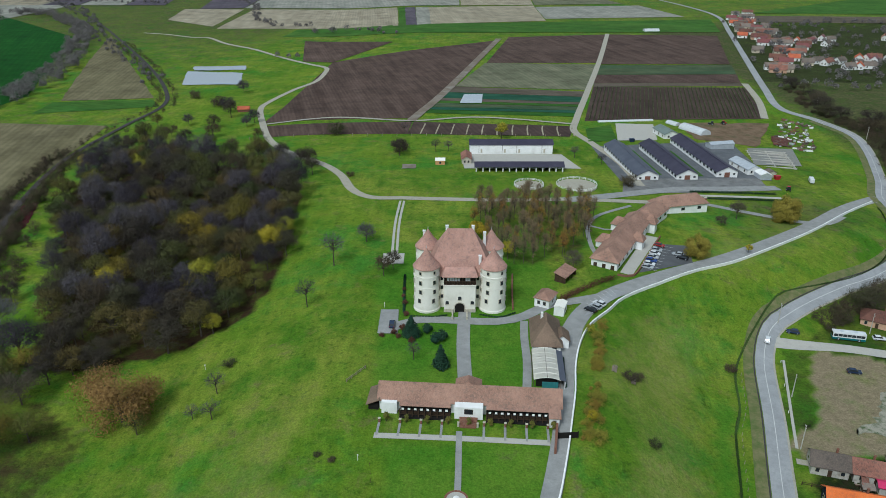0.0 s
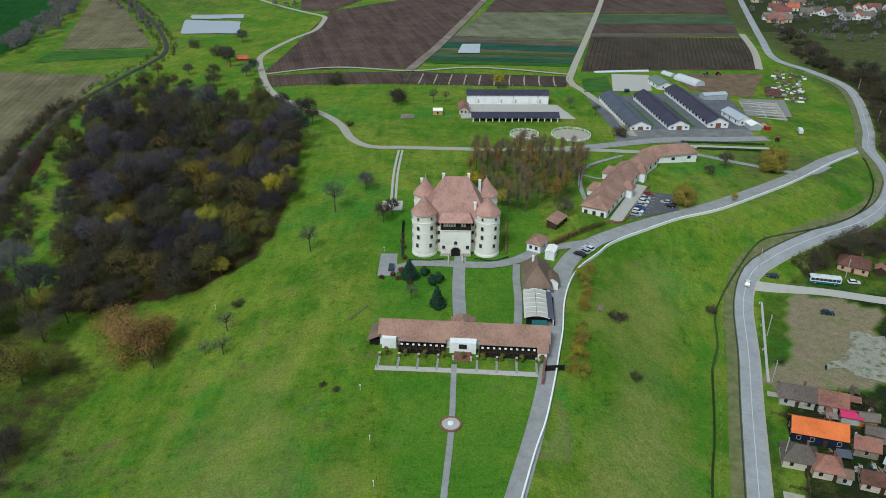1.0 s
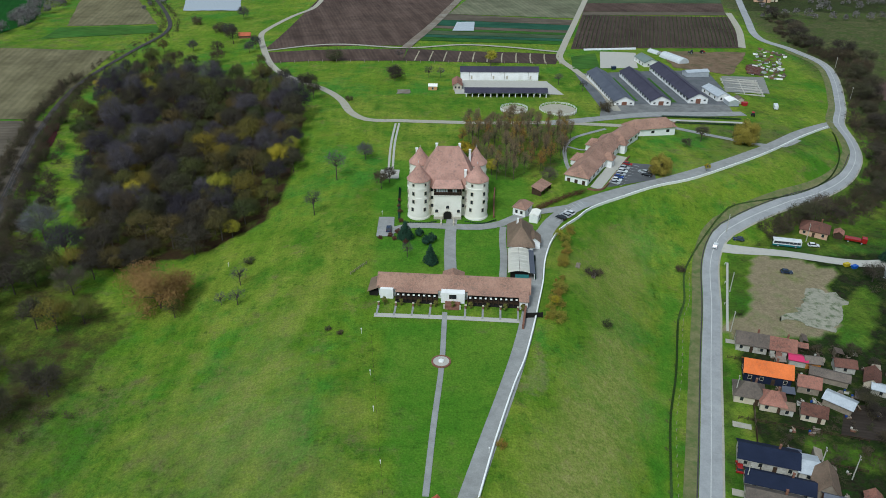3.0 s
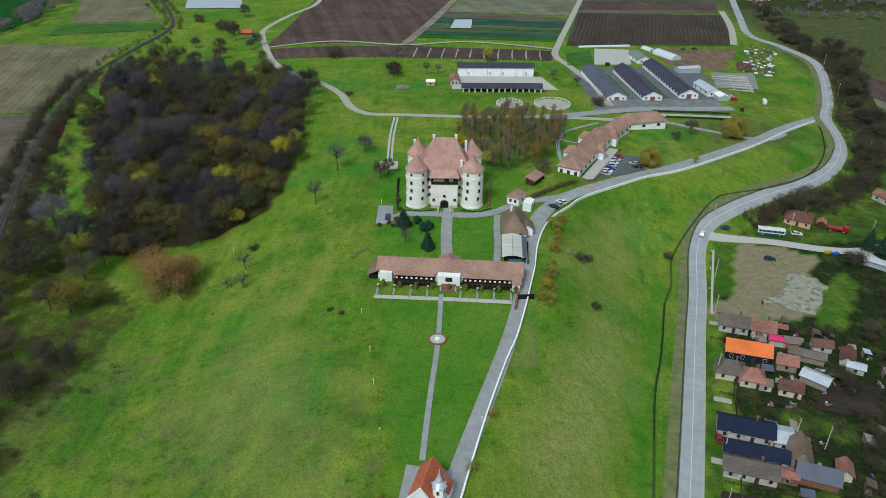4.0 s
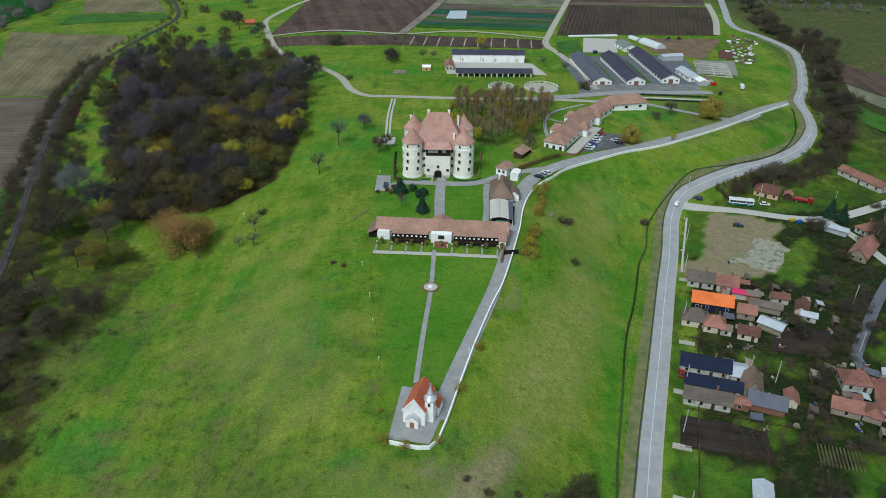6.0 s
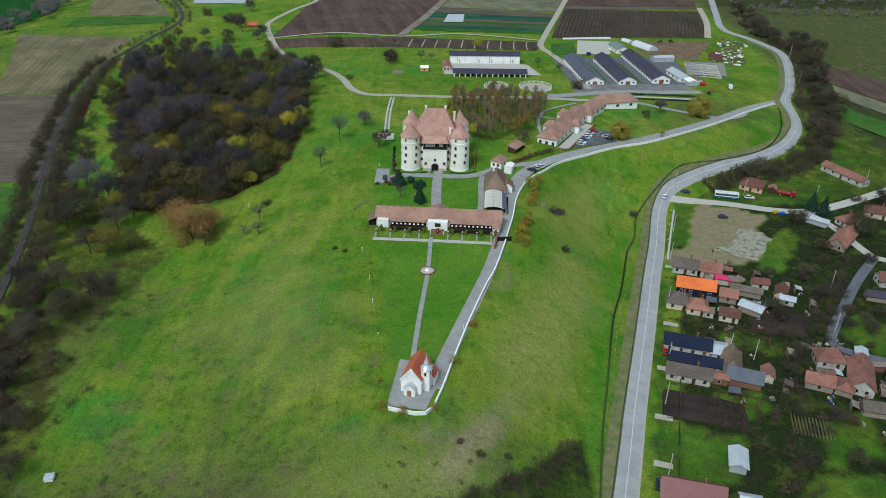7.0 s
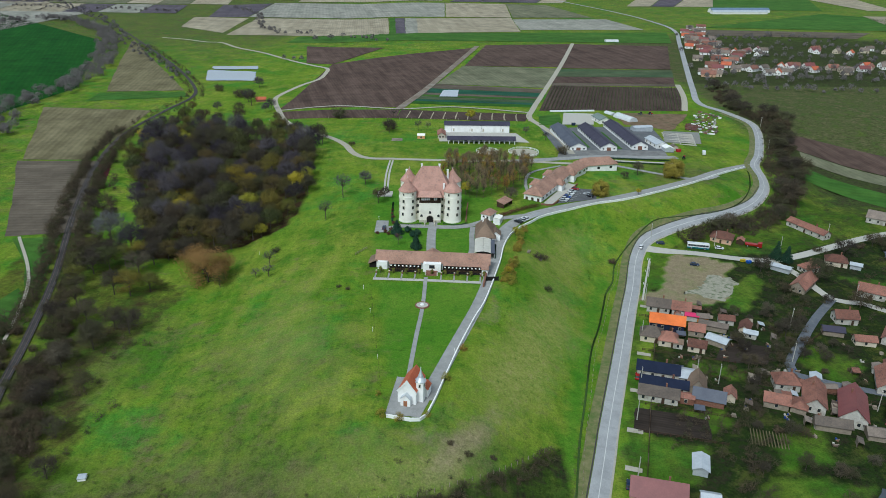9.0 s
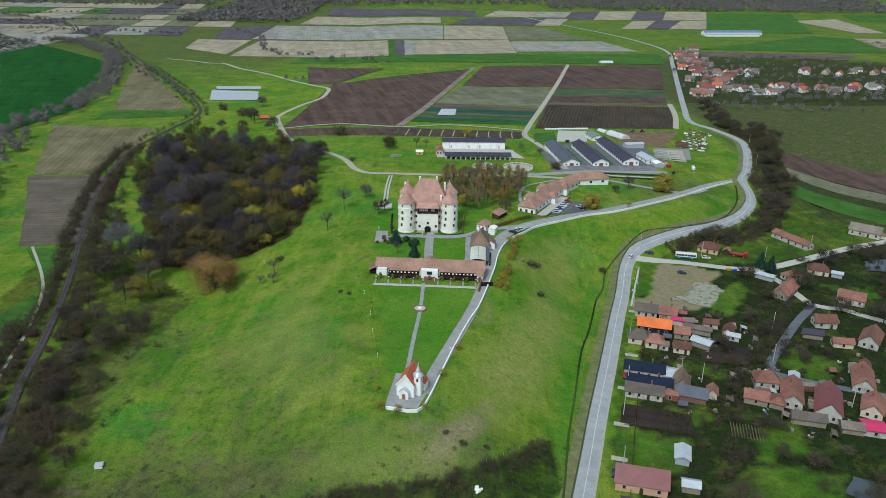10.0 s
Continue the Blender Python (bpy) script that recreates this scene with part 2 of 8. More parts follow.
ZINC = surface("pale_sheet_metal", (0.45, 0.48, 0.52), (0.58, 0.61, 0.64), 2, 0.3, 0.4, 0.1, metal=0.3)
CANVAS = surface("cream_canvas", (0.80, 0.77, 0.68), (0.88, 0.85, 0.77), 2, 0.3, 0.7, 0.1)
TIMBER = surface("dark_brown_timber", (0.045, 0.028, 0.018), (0.075, 0.048, 0.030), 0.8, 0.1, 0.8, 0.3)
PALE_WOOD = surface("grey_weathered_wood", (0.22, 0.18, 0.14), (0.32, 0.27, 0.21), 1.0, 0.1, 0.9, 0.3)
BRICK = surface("worn_red_brick", (0.17, 0.075, 0.05), (0.25, 0.12, 0.085), 0.5, 0.12, 0.9, 0.4, dirt=(0.2, 0.14, 0.1), dirt_size=2)
ASPHALT = surface("road_asphalt", (0.29, 0.295, 0.30), (0.37, 0.372, 0.375), 9, 0.3, 0.85, 0.2, dirt=(0.22, 0.222, 0.225), dirt_size=4)
PAVING = surface("grey_paving", (0.255, 0.255, 0.248), (0.33, 0.328, 0.318), 4, 0.3, 0.9, 0.2, dirt=(0.19, 0.19, 0.175), dirt_size=3)
CONCRETE = surface("pale_concrete", (0.40, 0.38, 0.34), (0.50, 0.48, 0.43), 3, 0.25, 0.9, 0.2, dirt=(0.30, 0.28, 0.23), dirt_size=3)
GRAVEL = surface("pale_gravel", (0.34, 0.31, 0.25), (0.46, 0.43, 0.36), 3, 0.3, 0.95, 0.4, dirt=(0.20, 0.19, 0.12), dirt_size=3, dirt_amount=0.6)
DUST = surface("trodden_earth", (0.15, 0.12, 0.09), (0.22, 0.18, 0.14), 6, 0.4, 0.95, 0.4, dirt=(0.30, 0.28, 0.24), dirt_size=14, dirt_amount=0.8)
DRY_GRASS = surface("dry_grass", (0.120, 0.135, 0.048), (0.205, 0.190, 0.092), 3, 0.3, 0.95, 0.5, dirt=(0.060, 0.125, 0.022), dirt_size=4, dirt_amount=0.8)
MARK = surface("white_road_paint", (0.45, 0.45, 0.44), (0.60, 0.60, 0.58), 1, 0.2, 0.7, 0.0)
BALLAST = surface("rail_ballast", (0.045, 0.042, 0.042), (0.075, 0.068, 0.066), 2, 0.3, 0.95, 0.5)
GARDEN = striped("dug_garden_earth", (0.028, 0.022, 0.018), (0.046, 0.036, 0.030), 1.2, 74)
LANE = surface("dark_lane_asphalt", (0.095, 0.105, 0.125), (0.14, 0.15, 0.17), 4, 0.3, 0.85, 0.2, dirt=(0.2, 0.2, 0.19), dirt_size=2)
GLASS = glossy("dark_window_glass", (0.025, 0.03, 0.035), 0.08)
DARK = surface("dark_interior", (0.012, 0.011, 0.010), (0.02, 0.018, 0.016), 1, 0.2, 0.9, 0.0)
STEEL = surface("rusty_steel", (0.10, 0.07, 0.055), (0.18, 0.13, 0.10), 0.6, 0.1, 0.6, 0.2, metal=0.4)
BARK = surface("grey_bark", (0.055, 0.045, 0.036), (0.095, 0.080, 0.065), 0.6, 0.1, 0.95, 0.4)
RUBBER = surface("black_rubber", (0.012, 0.012, 0.012), (0.02, 0.02, 0.02), 0.3, 0.05, 0.8, 0.0)
POND_GREY = glossy("grey_pond_water", (0.06, 0.075, 0.085), 0.08)
# The pale base colour paints in the bright horizon's reflection.
WATER = glossy("sky_pale_pond_water", (0.40, 0.43, 0.46), 0.12)
EARTH = striped("ploughed_brown_earth", (0.070, 0.046, 0.037), (0.115, 0.079, 0.064), 2.5, 14)
# Dark earth and grey stubble of the far fields: distance haze is mixed into their colours.
EARTH_DARK = striped("dark_ploughed_earth_hazed", (0.080, 0.070, 0.086), (0.115, 0.098, 0.115), 3, 10)
STUBBLE = striped("tan_stubble", (0.275, 0.238, 0.168), (0.355, 0.312, 0.226), 3.5, 5)
STUBBLE_GREY = striped("grey_green_stubble_hazed", (0.225, 0.224, 0.188), (0.30, 0.288, 0.245), 6.0, 8, c=(0.15, 0.168, 0.135))
GREEN_CROP = striped("dark_green_winter_crop", (0.010, 0.062, 0.008), (0.016, 0.080, 0.010), 5, 20)
GREEN_FIELD = striped("green_grass_field", (0.042, 0.115, 0.018), (0.068, 0.140, 0.024), 6, 70)
VEG_TEAL = striped("teal_cabbage_rows", (0.020, 0.075, 0.045), (0.040, 0.105, 0.060), 3, 95)
VEG_GREEN = striped("bright_green_vegetable_rows", (0.028, 0.095, 0.014), (0.060, 0.135, 0.022), 3, 95)
STRAW = striped("dull_straw_stubble", (0.128, 0.112, 0.060), (0.180, 0.158, 0.090), 4, 8)
TAN_EARTH = striped("grey_brown_tilled_earth", (0.095, 0.078, 0.058), (0.135, 0.112, 0.085), 4, 95)
VEG = striped("vegetable_rows", (0.045, 0.085, 0.040), (0.085, 0.095, 0.050), 5, 95, c=(0.030, 0.085, 0.050))
OLIVE = striped("olive_fallow", (0.125, 0.132, 0.080), (0.175, 0.172, 0.110), 4, 14)
VINE_EARTH = striped("vineyard_earth", (0.060, 0.042, 0.036), (0.085, 0.060, 0.050), 3, 14)
TWIGS = foliage("bare_twigs", [(0.0, (0.034, 0.029, 0.037)), (0.4, (0.056, 0.047, 0.059)), (0.7, (0.076, 0.064, 0.076)), (1.0, (0.105, 0.095, 0.105))])
TWIGS_WARM = foliage("bare_brown_twigs", [(0.0, (0.042, 0.034, 0.027)), (0.35, (0.066, 0.055, 0.038)), (0.6, (0.064, 0.062, 0.030)), (0.8, (0.082, 0.060, 0.036)), (1.0, (0.100, 0.088, 0.062))])
PALE_TWIGS = foliage("pale_grey_twigs", [(0.0, (0.135, 0.135, 0.140)), (1.0, (0.155, 0.155, 0.160))])
AUTUMN = foliage("autumn_leaves", [(0.0, (0.046, 0.058, 0.018)), (0.3, (0.080, 0.080, 0.024)), (0.55, (0.105, 0.074, 0.026)), (0.8, (0.095, 0.108, 0.024)), (0.93, (0.150, 0.120, 0.022)), (1.0, (0.230, 0.170, 0.018))])
RUST = foliage("rust_brown_leaves", [(0.0, (0.235, 0.135, 0.046)), (1.0, (0.255, 0.148, 0.050))])
YELLOW = foliage("yellow_leaves", [(0.0, (0.330, 0.235, 0.016)), (0.5, (0.350, 0.290, 0.022)), (1.0, (0.250, 0.250, 0.026))])
GROVE = foliage("brown_grove_twigs", [(0.0, (0.170, 0.120, 0.070)), (0.5, (0.210, 0.155, 0.090)), (1.0, (0.150, 0.125, 0.065))])
GROVE_RUST = foliage("rust_grove_leaves", [(0.0, (0.230, 0.110, 0.030)), (0.5, (0.270, 0.170, 0.034)), (1.0, (0.190, 0.105, 0.040))])
OLIVE_LEAF = foliage("olive_willow_leaves", [(0.0, (0.260, 0.215, 0.036)), (1.0, (0.300, 0.240, 0.040))])
EVERGREEN = foliage("evergreen_needles", [(0.0, (0.016, 0.048, 0.028)), (1.0, (0.028, 0.064, 0.030))])
DITCH_GRASS = foliage("rank_ditch_grass", [(0.0, (0.040, 0.085, 0.018)), (1.0, (0.052, 0.095, 0.020))])
HEDGE = foliage("red_brown_hedge", [(0.0, (0.095, 0.040, 0.026)), (1.0, (0.120, 0.055, 0.034))])
SHRUB = foliage("dry_shrub", [(0.0, (0.060, 0.048, 0.032)), (0.5, (0.090, 0.066, 0.040)), (1.0, (0.050, 0.058, 0.022))])


def paint(name, colour):
    return glossy(name, colour, 0.25)


CAR_PAINTS = [paint("silver_car_paint", (0.42, 0.44, 0.46)), paint("black_car_paint", (0.012, 0.013, 0.016)), paint("blue_car_paint", (0.02, 0.06, 0.25)),
              paint("white_car_paint", (0.72, 0.73, 0.74)), paint("dark_blue_car_paint", (0.015, 0.03, 0.07)), paint("red_car_paint", (0.30, 0.015, 0.015))]

# ---- the lie of the land ----
PLATEAU = [(-8, 57), (4, 54), (8, 63), (15, 91), (27, 125), (35, 155), (42, 191), (51, 208), (58, 219), (73, 232), (111, 253),
           (140, 270), (185, 305), (205, 335), (215, 420), (-60, 420), (-45, 300), (-30, 240), (-24, 150), (-20, 100)]


def smooth(a, b, v):
    t = np.clip((v - a) / (b - a), 0, 1)
    return t * t * (3 - 2 * t)


def step_of(a, b, v):
    t = min(1.0, max(0.0, (v - a) / (b - a)))
    return t * t * (3 - 2 * t)


def spot_height(x, y):
    """The same height for one place."""
    far, inside = 1e18, False
    ax, ay = PLATEAU[-1]
    for bx, by in PLATEAU:
        dx, dy = bx - ax, by - ay
        t = min(1.0, max(0.0, ((x - ax) * dx + (y - ay) * dy) / (dx * dx + dy * dy)))
        far = min(far, (x - ax - t * dx) ** 2 + (y - ay - t * dy) ** 2)
        if dy and (ay > y) != (by > y) and x < ax + dx * (y - ay) / dy:
            inside = not inside
        ax, ay = bx, by
    out = 0.0 if inside else math.sqrt(far)
    width = 75 - 30 * step_of(-15, 20, x) + 60 * step_of(250, 420, y)
    top = 16.0 + 1.3 * step_of(120, 160, y) - 0.055 * min(160.0, max(0.0, x - 55)) - 4.5 * step_of(300, 420, y) * step_of(160, 40, x)
    low_s = 3.0 * step_of(-20, -80, x) - 2.0 * step_of(120, 220, x)
    low_n = 12 - 5 * step_of(-20, -160, x)
    low = low_s + (low_n - low_s) * step_of(330, 500, y)
    hills = 130 * step_of(1700, 3800, y) * (0.6 + 0.4 * math.sin(x / 700.0 + 0.6))
    return low + (top - low) * (1 - step_of(0, 1, out / width)) + hills


def ground(x, y):
    """Height of the land: a flat-topped ridge over a river plain, and higher fields to the north."""
    if isinstance(x, (int, float)) and isinstance(y, (int, float)):
        return spot_height(float(x), float(y))
    x, y = np.asarray(x, float), np.asarray(y, float)
    far, inside = np.full(np.broadcast(x, y).shape, 1e9), np.zeros(np.broadcast(x, y).shape, bool)
    for (ax, ay), (bx, by) in zip(PLATEAU, PLATEAU[1:] + PLATEAU[:1]):
        dx, dy = bx - ax, by - ay
        t = np.clip(((x - ax) * dx + (y - ay) * dy) / (dx * dx + dy * dy), 0, 1)
        far = np.minimum(far, np.hypot(x - ax - t * dx, y - ay - t * dy))
        if dy:
            inside ^= ((ay > y) != (by > y)) & (x < ax + dx * (y - ay) / dy)
    out = np.where(inside, 0.0, far)
    width = 75 - 30 * smooth(-15, 20, x) + 60 * smooth(250, 420, y)
    top = 16.0 + 1.3 * smooth(120, 160, y) - 0.055 * np.clip(x - 55, 0, 160) - 4.5 * smooth(300, 420, y) * smooth(160, 40, x)
    low_s = 3.0 * smooth(-20, -80, x) - 2.0 * smooth(120, 220, x)
    low_n = 12 - 5 * smooth(-20, -160, x)
    low = low_s + (low_n - low_s) * smooth(330, 500, y)
    hills = 130 * smooth(1700, 3800, y) * (0.6 + 0.4 * np.sin(x / 700.0 + 0.6))
    return low + (top - low) * (1 - smooth(0, 1, out / width)) + hills


# ---- building blocks ----
def thing(name, label, category, at=(0, 0, 0), turn=0.0, group="", kind=""):
    """An Empty at the thing's base, to which its parts are given."""
    ob = new(name)
    ob.matrix_basis = pose(*at, 0, 0, turn)
    return tagged(ob, label, category, group, kind)


def mesh_of(name, bm):
    me = bpy.data.meshes.new(name)
    bm.normal_update()
    bm.to_mesh(me)
    bm.free()
    return me


def part(name, bm, material, parent=None, label=""):
    """Links a bmesh as one mesh object, under a thing or a part."""
    me = bm if isinstance(bm, bpy.types.Mesh) else mesh_of(name, bm)
    if not me.materials:
        me.materials.append(material)
    ob = new(name, me)
    if parent is not None:
        ob.parent = parent
    return tagged(ob, label)


def box(cx, cy, z0, sx, sy, sz, bm=None, turn=0.0, bevel=0.0):
    """A box on z0, centred at cx, cy."""
    bm = bm or bmesh.new()
    made = bmesh.ops.create_cube(bm, size=1.0, matrix=pose(cx, cy, z0 + sz / 2, 0, 0, turn) @ Matrix.Diagonal((sx, sy, sz, 1)))
    if bevel:
        edges = {e for v in made["verts"] for e in v.link_edges}
        bmesh.ops.bevel(bm, geom=list(edges), offset=bevel, segments=1, affect="EDGES")
    return bm


def tube(cx, cy, z0, r0, r1, height, bm=None, sides=24, caps=True):
    bm = bm or bmesh.new()
    bmesh.ops.create_cone(bm, cap_ends=caps, segments=sides, radius1=r0, radius2=r1, depth=height, matrix=Matrix.Translation((cx, cy, z0 + height / 2)))
    return bm


def lathe(profile, sides=48, bm=None, cx=0.0, cy=0.0):
    """Turns (radius, height) pairs round the upright axis."""
    bm = bm or bmesh.new()
    uv = bm.loops.layers.uv.verify()
    rings = []
    for r, z in profile:
        rings.append([bm.verts.new((cx + r * math.cos(2 * math.pi * k / sides), cy + r * math.sin(2 * math.pi * k / sides), z)) for k in range(sides)] if r > 1e-4 else [bm.verts.new((cx, cy, z))])
    run = 0.0
    for (ra, rb), ((pr, pz), (qr, qz)) in zip(zip(rings, rings[1:]), zip(profile, profile[1:])):
        step = math.hypot(qr - pr, qz - pz)
        for k in range(sides):
            a = [ra[k % len(ra)], ra[(k + 1) % len(ra)], rb[(k + 1) % len(rb)], rb[k % len(rb)]]
            a = list(dict.fromkeys(a))
            if len(a) > 2:
                f = bm.faces.new(a)
                f.smooth = True
                for loop in f.loops:
                    high = loop.vert in rb
                    ang = k + (1 if loop.vert in (ra[(k + 1) % len(ra)], rb[(k + 1) % len(rb)]) else 0)
                    loop[uv].uv = (ang * 2 * math.pi / sides * max(pr, qr), run + (step if high else 0))
        run += step
    for ring in rings:
        if len(ring) > 1:
            for k in range(sides):
                e = bm.edges.get((ring[k], ring[(k + 1) % sides]))
                if e:
                    e.smooth = False
    return bm


def slab(bm, points, thick):
    """A flat plate under the polygon points (given anticlockwise from above), with courses laid along its fall."""
    uv = bm.loops.layers.uv.verify()
    pts = [Vector(p) for p in points]
    n = (pts[1] - pts[0]).cross(pts[2] - pts[0]).normalized()
    top = [bm.verts.new(p) for p in pts]
    low = [bm.verts.new(p - n * thick) for p in pts]
    faces = [bm.faces.new(top), bm.faces.new(low[::-1])]
    faces += [bm.faces.new((top[(k + 1) % len(pts)], top[k], low[k], low[(k + 1) % len(pts)])) for k in range(len(pts))]
    along = (pts[1] - pts[0]).normalized()
    fall = n.cross(along)
    for f in faces:
        for loop in f.loops:
            loop[uv].uv = (loop.vert.co.dot(along), loop.vert.co.dot(fall))


def roof_mesh(L, W, eave, rise, over=0.5, hip=0.0, thick=0.18, ridge_sag=0.0):
    """A gable roof along x (hip = 0) or a hipped one whose ridge ends hip metres inside the walls. eave: height of the walls' top."""
    bm = bmesh.new()
    a, b = L / 2 + over, W / 2 + over
    drop = rise / (W / 2) * over
    z0, z1, r = eave - drop + thick, eave + rise + thick, (L / 2 - hip if hip else a)
    slab(bm, [(-a, -b, z0), (a, -b, z0), (r, 0, z1), (-r, 0, z1)], thick)
    slab(bm, [(a, b, z0), (-a, b, z0), (-r, 0, z1), (r, 0, z1)], thick)
    if hip:
        slab(bm, [(a, -b, z0), (a, b, z0), (r, 0, z1)], thick)
        slab(bm, [(-a, b, z0), (-a, -b, z0), (-r, 0, z1)], thick)
    return bm


def wall_mesh(L, W, eave, rise, hip=0.0, sunk=1.5):
    """The body of a house along x, with gables where the roof isn't hipped, and a footing in the ground."""
    bm = bmesh.new()
    a, b = L / 2, W / 2
    base = [bm.verts.new((x, y, -sunk)) for x, y in ((-a, -b), (a, -b), (a, b), (-a, b))]
    top = [bm.verts.new((x, y, eave)) for x, y in ((-a, -b), (a, -b), (a, b), (-a, b))]
    bm.faces.new(base[::-1])
    bm.faces.new((base[0], base[1], top[1], top[0]))
    bm.faces.new((base[2], base[3], top[3], top[2]))
    if hip:
        bm.faces.new((base[1], base[2], top[2], top[1]))
        bm.faces.new((base[3], base[0], top[0], top[3]))
        bm.faces.new(top)
    else:
        e, w = bm.verts.new((a, 0, eave + rise)), bm.verts.new((-a, 0, eave + rise))
        bm.faces.new((base[1], base[2], top[2], e, top[1]))
        bm.faces.new((base[3], base[0], top[0], w, top[3]))
        bm.faces.new((top[0], top[1], e, w))
        bm.faces.new((top[2], top[3], w, e))
    return bm


def window(parent, x, y, z, turn, w=0.9, h=1.2, frame_mat=None, depth=0.10, bars=False):
    """A window on a wall that faces -y before the turn: a frame proud of the wall, a dark pane in it."""
    bm = bmesh.new()
    t = 0.09
    loops = []
    for face in (-depth / 2, depth / 2):
        for a, b in ((w / 2 + t, h / 2 + t), (w / 2, h / 2)):
            loops.append([bm.verts.new((u, face, v)) for u, v in ((-a, -b), (a, -b), (a, b), (-a, b))])
    for p, q in ((0, 1), (1, 3), (3, 2), (2, 0)):
        for k in range(4):
            bm.faces.new((loops[p][k], loops[p][(k + 1) % 4], loops[q][(k + 1) % 4], loops[q][k]))
    bmesh.ops.recalc_face_normals(bm, faces=bm.faces)
    ob = part("window", bm, frame_mat or STONE, parent)
    ob.matrix_basis = pose(x, y, z, 0, 0, turn)
    part("pane", box(0, 0, -h / 2, w, depth * 0.4, h), GLASS, ob)
    return ob


def door(parent, x, y, z, turn, w=1.0, h=2.1, material=None):
    bm = box(0, 0, 0, w, 0.12, h, bevel=0.02)
    ob = part("door", bm, material or TIMBER, parent)
    ob.matrix_basis = pose(x, y, z, 0, 0, turn)
    return ob


def house(name, label, at, turn, L, W, eave, rise, wall=None, roof=None, hip=0.0, windows=2, chimney=True, category="house", over=0.5, group="", gable_windows=True, floors=1):
    """A small building along its own x: walls, roof, windows, door and chimney."""
    label = label if len(label.split()) > 3 else label + " among gardens"
    z = float(min(ground(at[0] + dx, at[1] + dy) for dx in (-2, 2) for dy in (-2, 2))) if len(at) == 2 else at[2]
    ob = thing(name, label, category, (at[0], at[1], z), turn, group)
    part("wall", wall_mesh(L, W, eave, rise, hip), wall or WHITE, ob)
    part("roof", roof_mesh(L, W, eave, rise, over, hip), roof or TILE_HOUSE, ob)
    if windows:
        for k in range(windows):
            x = -L / 2 + L * (k + 0.5) / windows
            if k == windows // 2 and windows > 1:
                door(ob, x, -W / 2 - 0.03, 0, 0)
            else:
                window(ob, x, -W / 2 - 0.03, min(1.7, eave * 0.55), 0)
            window(ob, x, W / 2 + 0.03, min(1.7, eave * 0.55), 180)
        if gable_windows and W > 4:
            for s in (-1, 1):
                window(ob, s * (L / 2 + 0.03), -W / 5, min(1.7, eave * 0.55), 90 * s)
                window(ob, s * (L / 2 + 0.03), W / 5, min(1.7, eave * 0.55), 90 * s)
    if chimney:
        bm = box(0, 0, 0, 0.5, 0.5, 1.7)
        box(0, 0, 1.7, 0.62, 0.62, 0.12, bm)
        c = part("chimney", bm, BRICK, ob)
        c.matrix_basis = pose(L * 0.18, W * 0.12, eave + rise * 0.7)
    return ob


def rounded(points, step=4.0):
    """A smooth line through the points, sampled about every step metres."""
    p = [Vector((*q, 0)) for q in points]
    p = [2 * p[0] - p[1]] + p + [2 * p[-1] - p[-2]]
    out = []
    for a, b, c, d in zip(p, p[1:], p[2:], p[3:]):
        n = max(1, int((c - b).length / step))
        for k in range(n):
            t = k / n
            out.append(0.5 * ((2 * b) + (c - a) * t + (2 * a - 5 * b + 4 * c - d) * t * t + (3 * b - a - 3 * c + d) * t ** 3))
    return out + [p[-2]]


def lift_at(x, y):
    return 0.10 + 0.0004 * max(0.0, math.hypot(x, y) - 250)


def ribbon(name, points, width, material, label, category, up=0.0, step=4.0, shift=0.0, height=0.0, kind="structure", parent=None, across=2):
    """A strip of the given width laid on the land along the points; with a height it is a wall or bank that stands on it."""
    line = rounded(points, step)
    bm = bmesh.new()
    rows = []
    for k, c in enumerate(line):
        d = (line[min(k + 1, len(line) - 1)] - line[max(k - 1, 0)]).normalized()
        side = Vector((-d.y, d.x, 0))
        row = []
        for j in range(across + 1):
            q = c + side * (shift + width * (0.5 - j / across))
            row.append((q.x, q.y, float(ground(q.x, q.y)) + up + lift_at(q.x, q.y)))
        rows.append(row)
    if height:
        for a, b in zip(rows, rows[1:]):
            low = min(v[2] for v in a) - 1.5
            corners = []
            for row in (a, b):
                top = row[across // 2][2] + height
                corners += [bm.verts.new((*row[0][:2], top)), bm.verts.new((*row[-1][:2], top)), bm.verts.new((*row[0][:2], low)), bm.verts.new((*row[-1][:2], low))]
            a0, a1, a2, a3, b0, b1, b2, b3 = corners
            for f in ((a0, a1, b1, b0), (a0, b0, b2, a2), (a1, a3, b3, b1), (a0, a2, a3, a1), (b0, b1, b3, b2)):
                bm.faces.new(f)
        bmesh.ops.remove_doubles(bm, verts=bm.verts, dist=0.001)
    else:
        grid = [[bm.verts.new(v) for v in row] for row in rows]
        for a, b in zip(grid, grid[1:]):
            for j in range(across):
                bm.faces.new((a[j], a[j + 1], b[j + 1], b[j]))
    bmesh.ops.recalc_face_normals(bm, faces=bm.faces)
    ob = part(name, bm, material, parent)
    return tagged(ob, label, category, kind=kind) if parent is None else ob


